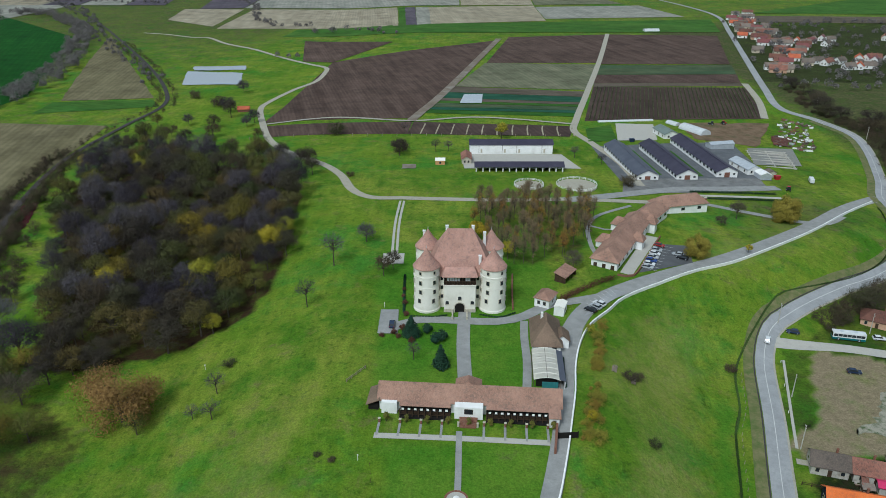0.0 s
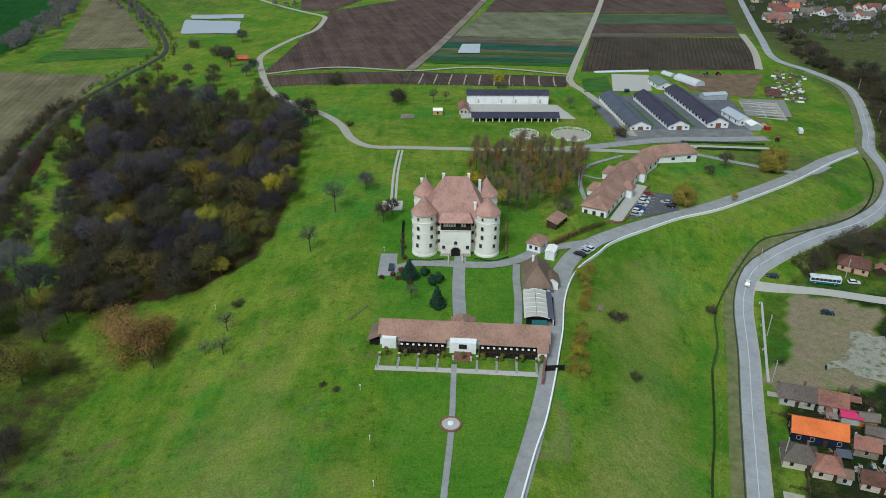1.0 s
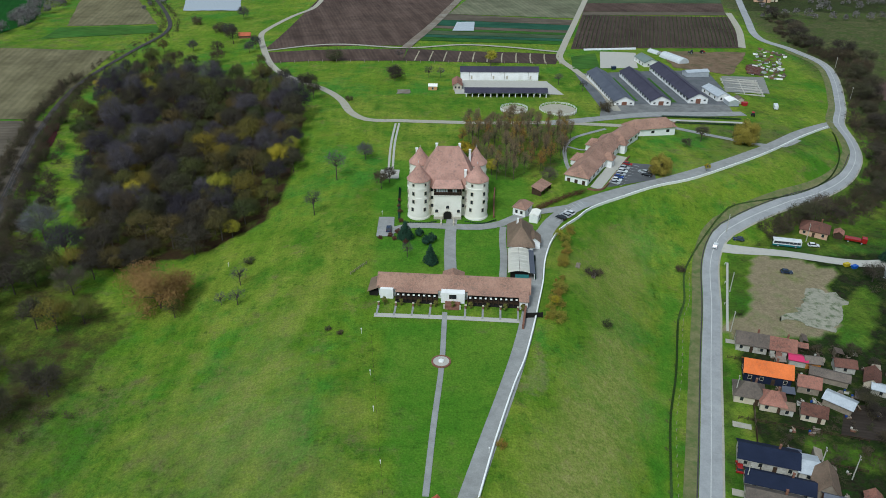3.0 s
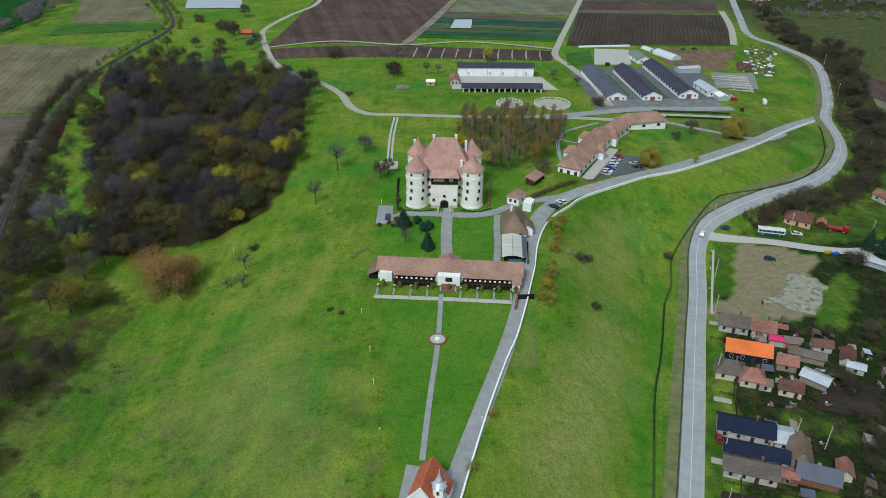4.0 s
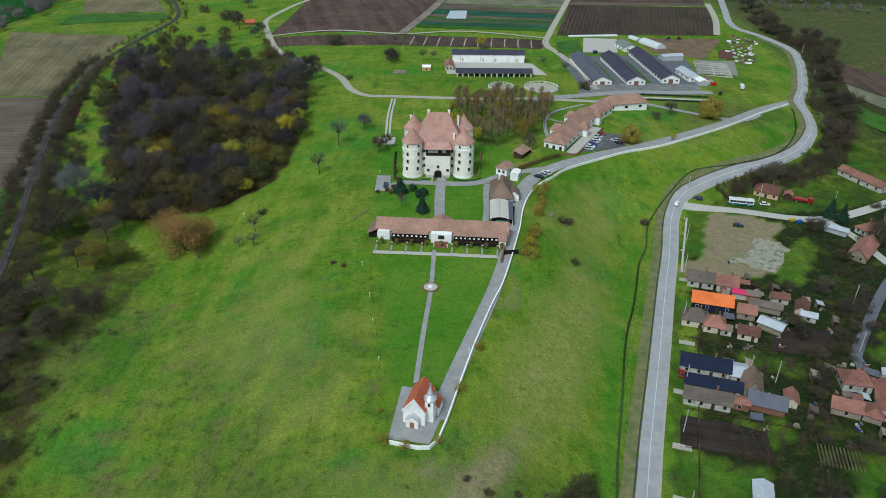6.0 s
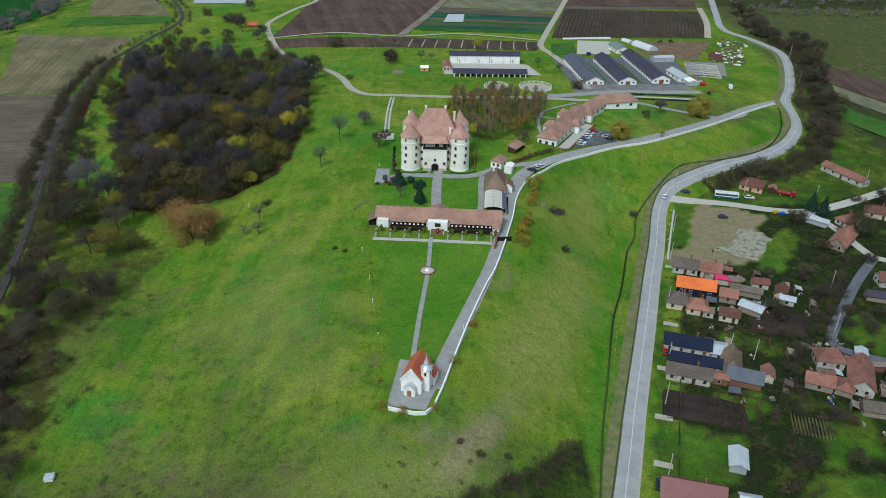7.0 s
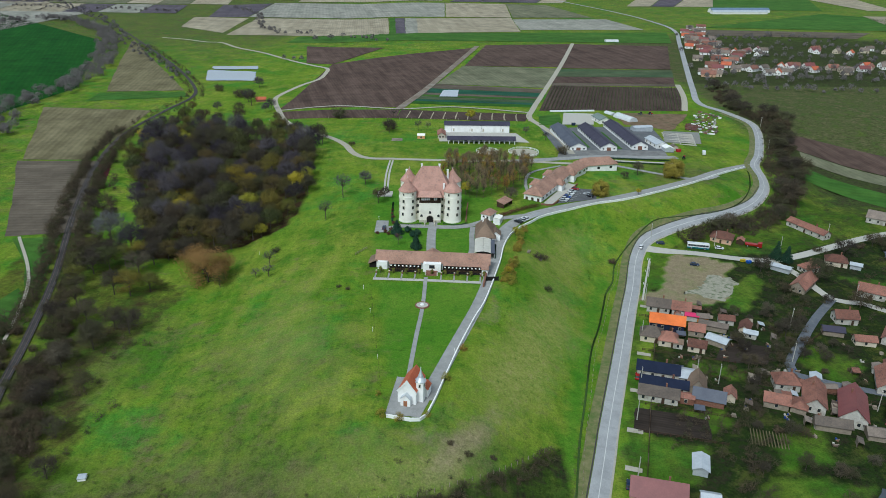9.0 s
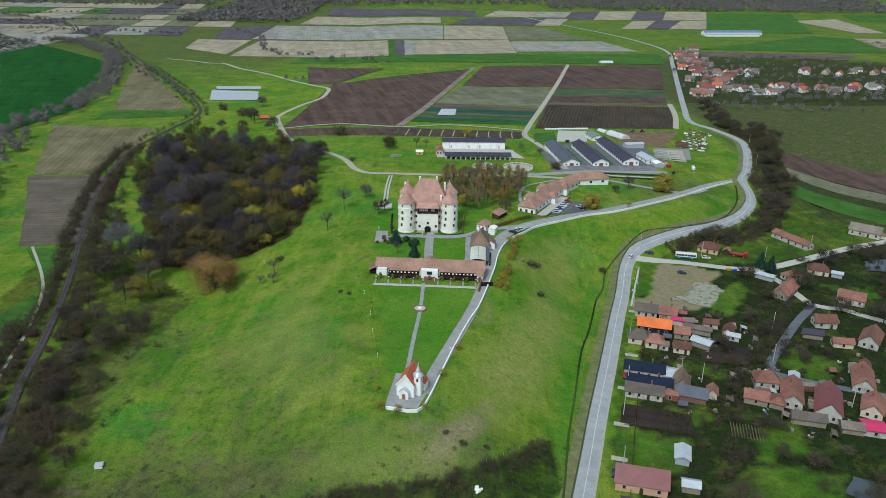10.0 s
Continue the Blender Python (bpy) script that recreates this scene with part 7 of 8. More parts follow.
def grow():
    rng = random.Random(3)
    for kind, x, y in (("scrub", -112, 60), ("bare", -100, 230), ("bare_b", -110, 225), ("bare_c", -95, 215), ("olive", -90, 222), ("olive_b", -85, 230)):
        tree_of(kind, x, y)
    # woodland west of the castle
    poly = FOREST
    spots = []

    def inside(x, y):
        return bool(inside_of(np.array([x]), np.array([y]), poly)[0])

    tries = 0
    while len(spots) < 330 and tries < 20000:
        tries += 1
        x, y = rng.uniform(-200, -56), rng.uniform(195, 440)
        if inside(x, y) and all((x - a) ** 2 + (y - b) ** 2 > 96 for a, b in spots):
            spots.append((x, y))
    for k, (x, y) in enumerate(spots):
        kind = rng.choice(["bare", "bare", "bare", "bare_b", "bare_c", "bare_c", "olive", "olive_b", "olive", "olive_b"])
        if rng.random() < 0.035:
            kind = "yellow"
        tree_of(kind, x, y, rng.choice([0.8, 0.9, 1.0, 1.05, 1.15]), rng.uniform(0, 360), rng.uniform(0.8, 1.35), "woodland trees", y > 330)
    small = 0
    while small < 70:
        x, y = rng.uniform(-200, -56), rng.uniform(195, 440)
        if inside(x, y) and all((x - a) ** 2 + (y - b) ** 2 > 30 for a, b in spots):
            spots.append((x, y))
            small += 1
            tree_of(rng.choice(["bare_c", "olive_b", "olive", "bare_b"]), x, y, rng.uniform(0.5, 0.75), rng.uniform(0, 360), 1.1, "woodland trees", y > 330)
    for x, y, s in ((-90, 246, 1.15), (-93, 240, 0.9), (-67, 262, 1.15), (-64, 271, 1.0), (-166, 384, 0.9), (-172, 392, 0.9), (-150, 398, 0.9), (-76, 209, 0.7), (-127, 246, 1.0), (-84, 172, 0.45)):
        tree_of("yellow", x, y, s, rng.uniform(0, 360), 0.9, "woodland trees")
    tree_of("rust", -90, 167, 1.0, 20)
    tree_of("olive", -83, 160, 0.6, 200)
    tree_of("pale", -150.5, 214, 1.0)
    for x, y, s in ((-150.5, 178, 1.0), (-143, 176, 1.1), (-138, 181, 1.1), (-133, 186, 1.0), (-147, 187, 0.9), (-140, 192, 1.0), (-123, 176, 1.05), (-120, 186, 1.1), (-115, 191, 1.0), (-128, 190, 1.0), (-108, 192, 0.9), (-119, 155, 1.15), (-112, 159, 0.9), (-126, 156, 0.9),
                    (-107.5, 124, 1.0), (-114, 127, 0.8), (-127, 132, 0.95), (-131, 125, 0.8), (-138, 132, 0.9), (-118, 116, 0.8), (-142, 157, 0.8), (-146, 166, 0.9), (-137, 146, 0.7)):
        tree_of(rng.choice(["bare_c", "bare_c", "olive_b", "bare_b"]), x, y, s * 0.92, rng.uniform(0, 360), 0.95)
    # dark brush between the railway and the green strip
    for k in range(150):
        t = rng.random()
        x, y = -152 - 54 * t + rng.uniform(-8, 8) * (1.1 - 0.4 * t), 196 + 150 * t
        if min((x - a) ** 2 + (y - b) ** 2 for a, b in ((-200, 322), (-196, 312), (-203, 335))) > 60:
            if k % 12:
                tree_of("scrub", x, y, rng.uniform(0.8, 1.6), rng.uniform(0, 360), 1.0, "railway scrub", True)
            else:
                tree_of("bare_c", x, y, rng.uniform(0.4, 0.7), rng.uniform(0, 360))
    for x, y, s in ((-64, 172, 0.9), (-62, 160, 1.0), (-68, 162, 0.8), (-45, 213, 1.25), (-40, 242, 1.6)):
        tree_of("young", x, y, s, rng.uniform(0, 360), 1.15 if s > 1.2 else 0.8)
    for x, y, s in ((-74, 366, 0.75), (-66, 352, 0.7), (-100, 392, 0.8), (-120, 402, 0.75), (-138, 420, 0.8), (-112, 432, 0.6), (-144, 446, 0.8), (-150, 470, 0.8), (-158, 436, 0.8), (-172, 452, 0.7), (-186, 440, 0.8), (-198, 430, 0.7), (-128, 468, 0.6), (-126, 480, 0.7),
                    (-170, 480, 0.6), (-190, 478, 0.7), (-88, 386, 0.7)):
        tree_of(rng.choice(["bare", "bare_b", "olive", "bare_c"]), x, y, s, rng.uniform(0, 360), 1.0)
    # single trees in the north meadow
    for kind, x, y, s in (("shrub", -46, 347, 2.4), ("shrub", -66, 437, 2.6), ("shrub", -24, 398, 2.4), ("young", -24, 440, 1.0), ("bare_b", -70, 366, 0.8), ("bare", -153, 515, 0.9), ("bare_b", -147, 500, 0.9),
                          ("bare", -158, 580, 0.8), ("shrub", -191, 561, 2.2), ("shrub", -166, 536, 2.6), ("yellow", 35, 427, 0.85), ("bare_b", -24, 390, 0.7), ("young", -4, 397, 1.1), ("young", 3, 399, 0.9), ("yellow", 44.5, 191, 0.36), ("yellow", 37.5, 150, 0.30), ("young", 84, 372, 0.9), ("shrub", 90, 335, 2.0),
                          ("willow", 96.5, 253, 1.35), ("willow", 149, 296, 1.3), ("yellow", 119, 259, 0.32), ("bare_b", 128, 296, 0.6), ("bare_c", 118, 287, 0.4), ("young", 72, 385, 1.0), ("bare", -30, 262, 0.6),
                          ("bare_b", -18, 238, 0.5), ("bare_b", -21, 232, 0.55), ("young", -8.5, 178, 0.8), ("bare_c", 47, 238, 0.6)):
        tree_of(kind, x, y, s, rng.uniform(0, 360))
    # thicket through the village gardens and scrub in the low south-west corner
    for p in rounded([(160, 185), (164, 165), (146, 132), (128, 104), (113, 84), (104, 62), (98, 40), (92, 22)], 2.2):
        for _ in range(1):
            tree_of("scrub", p.x + rng.uniform(-7, 7), p.y + rng.uniform(-4, 4), rng.uniform(0.6, 1.2), rng.uniform(0, 360), 1.0, "village garden growth", True)
    for _ in range(70):
        x, y = rng.uniform(-150, -98), rng.uniform(0, 130)
        if x < -104 - 0.12 * (130 - y) + 12 and x > -128 - 0.2 * (y - 59):
            tree_of("scrub", x + 6, y, rng.uniform(0.5, 1.3), rng.uniform(0, 360), 1.0, "railway scrub", True)
    for x, y, s in ((-112, 44, 0.7), (-106, 62, 0.6), (-118, 78, 0.75), (-122, 100, 0.8), (-116, 112, 0.9), (-104, 30, 0.8), (-108, 86, 0.6), (-98, 20, 0.8), (-110, 14, 0.9), (-100, 44, 0.6)):
        tree_of("bare_c", x, y, s, rng.uniform(0, 360))
    # park grove beside the castle
    grove = []
    while len(grove) < 96:
        x, y = rng.uniform(10, 66), rng.uniform(236, 308)
        if inside_of(np.array([x]), np.array([y]), GROVE_LAND)[0] and all((x - a) ** 2 + (y - b) ** 2 > 11 for a, b in grove):
            grove.append((x, y))
    for x, y in grove:
        tree_of(rng.choice(["slim", "slim", "slim_rust"]), x, y, rng.uniform(0.7, 1.0), rng.uniform(0, 360), 1.0, "park grove")
    for x, y in ((16, 262), (13, 266), (24, 246)):
        tree_of("yellow", x, y, 0.62, rng.uniform(0, 360), 1.0, "park grove")
    # garden of the castle
    conifer(-9.6, 191.0, 7.0, 2.9, "dense blue-green spruce in the castle garden")
    conifer(-0.6, 174.0, 7.5, 2.4, "dark conical spruce in the castle garden")
    for x, y, s in ((-4.6, 193.0, 1.0), (-0.2, 188.5, 1.15), (-2.0, 187.2, 1.1)):
        tree_of("green_shrub", x, y, s)
    for x, y, s in ((-15, 192.4, 1.0), (-12.5, 195.0, 1.1), (-13.5, 190, 0.9), (-11.8, 203.5, 1.0), (-12.5, 211, 1.0), (-9.4, 187.4, 1.0), (-18.5, 190.6, 0.9), (-13.2, 216, 0.8), (-13.2, 221, 0.8)):
        tree_of("red_shrub", x, y, s, rng.uniform(0, 360))
    for k in range(9):
        x = -15.2 + 41.6 * k / 8 + 0.9
        tree_of("column_shrub", x, 150.0 - 0.075 * (x + 17), 0.75, rng.uniform(0, 360), 1.15, "terrace shrubs")
    for x, y, s in ((-8, 55.5, 0.8), (-2.6, 53.8, 0.75), (5.2, 55.5, 0.6), (11, 74, 0.8), (17, 92, 0.7), (39, 158, 0.7), (42, 174, 0.6), (44, 188, 0.9), (47, 196, 0.7), (37, 150, 0.6), (-9.5, 66, 0.5), (36, 143, 0.8)):
        tree_of("gold_shrub", x + (2.2 if x > 30 else 0), y, s * (1.7 if x > 30 else 1.2), rng.uniform(0, 360))
    for _ in range(34):
        t = rng.random()
        p = Vector((33.4, 143)).lerp(Vector((45.5, 190)), t)
        tree_of("gold_shrub", p.x + 0.6 + 2.6 * rng.random() ** 1.5, p.y, rng.uniform(0.35, 0.95), rng.uniform(0, 360), 0.8)
    # shrubs along the railway, the road bend and in the village
    rail = rounded([(-118, 20), (-127, 59), (-136, 88), (-144, 121), (-159, 174), (-185, 250), (-210, 337), (-220, 406), (-213, 475), (-207, 534), (-223, 588), (-271, 686), (-355, 835)], 6)
    for k, p in enumerate(rail):
        for side in (-1, 1):
            for _ in range(6 if p.y < 420 else 2):
                d = rng.uniform(3.4, 9) if p.y > 140 else rng.uniform(4, 16)
                tree_of(rng.choice(["scrub", "scrub", "scrub", "scrub"]) if p.y > 130 else "shrub", p.x + side * d, p.y + rng.uniform(-3, 3), rng.uniform(0.7, 1.5) * (0.6 if p.y > 420 else 1), rng.uniform(0, 360), 1, "railway scrub", p.y > 130)
    bend = rounded([(116, 226), (139, 238), (158, 249), (185, 267), (206, 286), (224, 315), (240, 360), (258, 410), (272, 455), (254, 490), (268, 580)], 4.5)
    road_line = rounded(MAIN_ROAD[7:21], 4.0)
    for c, e in zip(road_line, road_line[1:]):
        d = (e - c).normalized()
        for _ in range(8 if 128 < c.x < 262 and c.y < 470 else 0):
            w = 5.5 + (15 if c.y > 250 else 9) * rng.random() ** 1.2
            tree_of("scrub", c.x + d.y * w + rng.uniform(-2, 2), c.y - d.x * w + rng.uniform(-2, 2), rng.uniform(0.6, 1.5), rng.uniform(0, 360), 1.0, "roadside scrub", True)
    for p in bend:
        for _ in range(2 if p.x > 150 else 0):
            x, y = p.x + rng.uniform(-1, 13), p.y - rng.uniform(-1, 12)
            if min((x - c.x) ** 2 + (y - c.y) ** 2 for c in road_line) < 64:
                continue
            tree_of(rng.choice(["shrub", "shrub", "shrub", "shrub", "bare_c", "shrub_b"]), x, y, rng.uniform(0.5, 1.0) if p.x < 210 else rng.uniform(0.7, 1.5), rng.uniform(0, 360), 0.8, "roadside scrub", p.x > 190)
    ditch = rounded(DITCH, 1.4)
    for p in ditch:
        if rng.random() < 0.25:
            tree_of("scrub", p.x - 0.6 + rng.uniform(-0.6, 0.6), p.y, rng.uniform(0.16, 0.34), rng.uniform(0, 360), 0.8, "ditch scrub", True)
    for p in rounded([(42, 57.5), (31, 47), (22, 39.5), (13.5, 34.5), (5.5, 30), (-2, 27.5), (-30, 24)], 0.8):
        tree_of("scrub", p.x + rng.uniform(-0.5, 1.5), p.y - abs(rng.gauss(0, 2.6)), rng.uniform(0.35, 0.9), rng.uniform(0, 360), 0.9, "ditch scrub", True)
    for _ in range(170):
        x, y = rng.uniform(-100, 44), 8 + 36 * rng.random() ** 1.6
        tree_of("scrub", x, y, rng.uniform(0.14, 0.42), rng.uniform(0, 360), 0.8, "ditch scrub", True)
    for x, y, s in ((53, 174, 1.1), (54, 149, 0.9), (92, 197, 1.0), (56, 176, 0.8), (12, 46, 0.5), (17, 44, 0.6), (24, 46, 0.5), (-26, 136, 0.5), (-30, 138, 0.5), (-64, 186, 1.0)):
        tree_of("shrub", x, y, s, rng.uniform(0, 360), 0.8)
    n = 0
    while n < 440:
        x, y = rng.uniform(66, 300), rng.uniform(-10, 270)
        if not inside_of(np.array([x]), np.array([y]), [(90, 20), (112, 80), (118, 150), (160, 200), (300, 268), (300, -10)])[0]:
            continue
        if min(math.hypot(x - a, y - b) for a, b in ((134, 70), (130, 180), (145, 190), (112, 45), (120, 178), (165, 122))) < 12 or rng.random() < 0.15:
            continue
        if 90 < x < 160 and 150 < y < 215 or any((x - o.matrix_basis.translation.x) ** 2 + (y - o.matrix_basis.translation.y) ** 2 < 42 for o in HOUSES):
            continue
        tree_of(rng.choice(["scrub", "scrub", "scrub", "scrub", "scrub", "scrub", "scrub", "bare_c"]) if n % 6 else rng.choice(["shrub", "shrub_b"]), x, y, rng.uniform(0.45, 1.15), rng.uniform(0, 360), 0.9, "village garden growth", n % 6 != 0)
        n += 1
    for _ in range(60):
        u, v = rng.random(), rng.random()
        x, y = 100 + 45 * u + 40 * v, 50 + 130 * v - 10 * u
        if not (90 < x < 160 and 150 < y < 215) and min((x - o.matrix_basis.translation.x) ** 2 + (y - o.matrix_basis.translation.y) ** 2 for o in HOUSES) > 50:
            tree_of("bare_c", x, y, rng.uniform(0.25, 0.5), rng.uniform(0, 360), 1.0, "village garden growth", True)
    for _ in range(170):
        u, v = rng.random(), rng.random()
        x, y = 80 + 27 * v + 26 * u, 60 + 96 * v - 7 * u
        if min((x - o.matrix_basis.translation.x) ** 2 + (y - o.matrix_basis.translation.y) ** 2 for o in HOUSES) > 34:
            tree_of("scrub", x, y, rng.uniform(0.4, 1.0), rng.uniform(0, 360), 0.9, "village garden growth", True)
    conifer(175, 207, 10, 3.2, "dark green village spruce")
    conifer(179, 204, 9, 3.0, "dark green village spruce")


HOUSES = [o for o in scene.objects if o.get("category") in ("house", "shed", "barn") and o.parent is None]
grow()
for group, name, label, category in (("woodland trees", "far_woodland", "dense far edge of the bare woodland", "woodland"), ("railway scrub", "railway_scrub", "tangled bare scrub along the railway", "scrub"),
                                     ("ditch scrub", "ditch_scrub", "low dark scrub along the ditch", "scrub"), ("village garden growth", "garden_growth", "dark overgrown bushes between village gardens", "bushes"),
                                     ("roadside scrub", "roadside_scrub", "dark scrub along the road bend", "scrub")):
    join_growth(name, label, category, JOINED[group])


def woods(name, label, spots, seed, size, per=26, material=None):
    """Far trees, as one mass of crowns made of many small clumps."""
    rng = np.random.default_rng(seed)
    verts, faces = [], []
    for x, y, h in spots:
        z = float(ground(x, y))
        d = rng.normal(size=(per, 3))
        d /= np.linalg.norm(d, axis=1)[:, None]
        d[:, 2] = np.where(d[:, 2] < -0.35, -d[:, 2], d[:, 2])
        at = np.array([x, y, z + h * 0.45]) + d * (h * 0.46, h * 0.46, h * 0.52) * rng.uniform(0.55, 1.05, (per, 1))
        out = d + rng.normal(size=(per, 3)) * 0.45
        a = np.cross(out, rng.normal(size=(per, 3)))
        a /= np.linalg.norm(a, axis=1)[:, None]
        b = np.cross(out, a)
        b /= np.linalg.norm(b, axis=1)[:, None]
        s = (size * rng.uniform(0.6, 1.3, per))[:, None]
        quad = np.stack([at - a * s, at - b * s, at + a * s, at + b * s], 1)
        k0 = len(verts)
        verts += quad.reshape(-1, 3).tolist()
        faces += [(k0 + 4 * k, k0 + 4 * k + 1, k0 + 4 * k + 2, k0 + 4 * k + 3) for k in range(per)]
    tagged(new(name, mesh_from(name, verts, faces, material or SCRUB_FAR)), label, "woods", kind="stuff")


# Paler and greyer than the near twigs: distance haze painted into the colour.
SCRUB_FAR = foliage("haze_greyed_woods", [(0.0, (0.120, 0.110, 0.112)), (1.0, (0.150, 0.135, 0.130))])
WR = random.Random(8)
band = rounded([(-292, 361), (-312, 430), (-328, 480), (-323, 553), (-334, 645), (-393, 832), (-483, 1007), (-592, 1114), (-640, 1080), (-780, 980)], 7)
woods("river_trees", "dark bare trees along the river", [(p.x + WR.uniform(-22, 4), p.y + WR.uniform(-6, 6), WR.uniform(6, 12)) for p in band for _ in range(2)], 1, 0.42, 240)
band = rounded([(-215, 190), (-235, 250), (-262, 310), (-292, 361)], 6)
woods("river_trees", "dark bare trees beside the river fields", [(p.x + WR.uniform(-26, -4), p.y + WR.uniform(-6, 6), WR.uniform(6, 11)) for p in band for _ in range(3)], 2, 0.36, 260)
band = rounded([(-243, 618), (-315, 743), (-403, 886), (-505, 1082), (-784, 1479), (-1014, 1685)], 10)
woods("track_trees", "scrub along the far railway", [(p.x + WR.uniform(-12, 12), p.y + WR.uniform(-6, 6), WR.uniform(3, 8)) for p in band], 3, 0.6, 80)
lines = []
for pts in ([(-142, 734), (-150, 738), (-160, 742)], [(-157, 905), (-100, 930), (-60, 880)], [(-372, 1347), (-310, 1250), (-235, 999), (-168, 972)], [(-784, 1330), (-600, 1300), (-450, 1260)], [(-1070, 1700), (-700, 1800), (-420, 1700)],
            [(-900, 1500), (-640, 1560)], [(264, 578), (330, 570), (420, 560)], [(340, 700), (420, 660), (620, 640)], [(357, 812), (460, 770), (640, 760)], [(300, 640), (420, 620), (560, 610)], [(330, 720), (380, 900), (400, 1050)]):
    for p in rounded(pts, 9):
        lines.append((p.x + WR.uniform(-6, 6), p.y + WR.uniform(-6, 6), WR.uniform(3, 9)))
n_far = 0
while n_far < 190:
    x, y = WR.uniform(262, 690), WR.uniform(600, 1060)
    if inside_of(np.array([x]), np.array([y]), FAR_VILLAGE)[0]:
        lines.append((x, y, WR.uniform(3, 8)))
        n_far += 1
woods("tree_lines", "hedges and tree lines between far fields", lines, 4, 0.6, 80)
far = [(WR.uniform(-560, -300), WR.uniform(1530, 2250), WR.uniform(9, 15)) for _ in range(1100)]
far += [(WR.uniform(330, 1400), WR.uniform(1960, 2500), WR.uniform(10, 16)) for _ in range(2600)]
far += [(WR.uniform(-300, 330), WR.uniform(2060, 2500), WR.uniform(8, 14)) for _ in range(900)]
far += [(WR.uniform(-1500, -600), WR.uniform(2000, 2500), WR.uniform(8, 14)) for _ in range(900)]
woods("far_forest", "leafless forest on the far hills, greyed as by haze", far, 5, 1.7, 30)


# ---- vehicles ----
def wheels(ob, L, W, r):
    for x in (-L * 0.31, L * 0.31):
        for s in (-1, 1):
            w = part("wheel", lathe([(0, -0.11), (r, -0.11), (r, 0.11), (0, 0.11)], 16), RUBBER, ob)
            w.matrix_basis = pose(x, s * (W / 2 - 0.08), r, 90)
            part("rim", lathe([(0, -0.125), (r * 0.6, -0.125), (r * 0.6, 0.125), (0, 0.125)], 12), ZINC, w)


def car(at, turn, paint_of, label, L=4.3, W=1.75, H=1.48):
    z = float(ground(*at)) + lift_at(*at) + 0.06
    ob = thing("car", label, "car", (*at, z), turn)
    prof = [(-L / 2, 0.3), (-L / 2, 0.75), (-L / 2 + 0.12, 0.92), (L * 0.22, 0.92), (L / 2 - 0.15, 0.8), (L / 2, 0.62), (L / 2, 0.3)]
    bm = bmesh.new()
    f = bm.faces.new([bm.verts.new((x, -W / 2, zz)) for x, zz in prof])
    ext = bmesh.ops.extrude_face_region(bm, geom=[f])
    bmesh.ops.translate(bm, verts=[v for v in ext["geom"] if isinstance(v, bmesh.types.BMVert)], vec=(0, W, 0))
    bmesh.ops.recalc_face_normals(bm, faces=bm.faces)
    bmesh.ops.bevel(bm, geom=bm.edges[:], offset=0.06, segments=1, affect="EDGES")
    part("body", bm, paint_of, ob)
    bm = bmesh.new()
    low = [(-L * 0.44, 0.92), (L * 0.24, 0.92)]
    top = [(-L * 0.34, H - 0.05), (L * 0.06, H - 0.05)]
    vs = [bm.verts.new((x, s * w, zz)) for s in (-1, 1) for (x, zz), w in ((low[0], W / 2 - 0.06), (low[1], W / 2 - 0.06), (top[1], W / 2 - 0.2), (top[0], W / 2 - 0.2))]
    for q in ((0, 1, 2, 3), (7, 6, 5, 4), (0, 4, 5, 1), (1, 5, 6, 2), (2, 6, 7, 3), (3, 7, 4, 0)):
        bm.faces.new([vs[k] for k in q])
    bmesh.ops.recalc_face_normals(bm, faces=bm.faces)
    part("glasshouse", bm, GLASS, ob)
    part("roof_panel", box(-L * 0.14, 0, H - 0.07, L * 0.41, W - 0.36, 0.07, bevel=0.02), paint_of, ob)
    for s in (-1, 1):
        part("headlight", box(L / 2 - 0.05, s * W * 0.34, 0.62, 0.12, 0.3, 0.14), ZINC, ob)
        part("tail_light", box(-L / 2 + 0.03, s * W * 0.36, 0.68, 0.08, 0.25, 0.16), CAR_PAINTS[5], ob)
    wheels(ob, L, W, 0.31)
    return ob


SILVER, BLACK, BLUE, PALE, NAVY, RED = CAR_PAINTS
for (x, y), turn, p, label in (
    ((74.6, 240.2), -28, SILVER, "silver hatchback parked in the car park"), ((76.0, 243.2), -28, PALE, "white car parked in the car park"), ((77.6, 246.4), -28, BLUE, "bright blue car parked in the car park"),
    ((79.0, 249.4), -28, SILVER, "silver estate car parked in the car park"), ((80.6, 252.8), -28, PALE, "white car in the car park row"), ((82.2, 256.4), -28, SILVER, "silver car in the car park row"),
    ((84.6, 261.0), -28, RED, "dark red car at the row end"), ((89.6, 253.2), 150, SILVER, "silver car beside the willow"), ((90.4, 250.0), 150, BLACK, "black car beside the willow"),
    ((47.5, 206.2), 135, BLACK, "black car beside the boundary wall"), ((49.5, 208.4), 135, SILVER, "grey car beside the boundary wall"), ((51.2, 210.4), 135, PALE, "white car beside the boundary wall"),
    ((-15.8, 197.0), 90, NAVY, "dark blue car on the castle court"), ((131.5, 196.8), -12, NAVY, "dark blue car alone on the dirt lot"), ((121.0, 218.6), 165, NAVY, "dark car waiting at the junction"),
    ((79.5, 100.5), 74, RED, "red car parked beside the road"), ((62.8, 45.0), 74, NAVY, "blue car parked beside the road"), ((151.0, 217.8), -12, PALE, "white car parked at the roadside"),
    ((110.0, 213.0), 62, PALE, "white car on the main road"),
):
    car((x, y), turn, p, label)


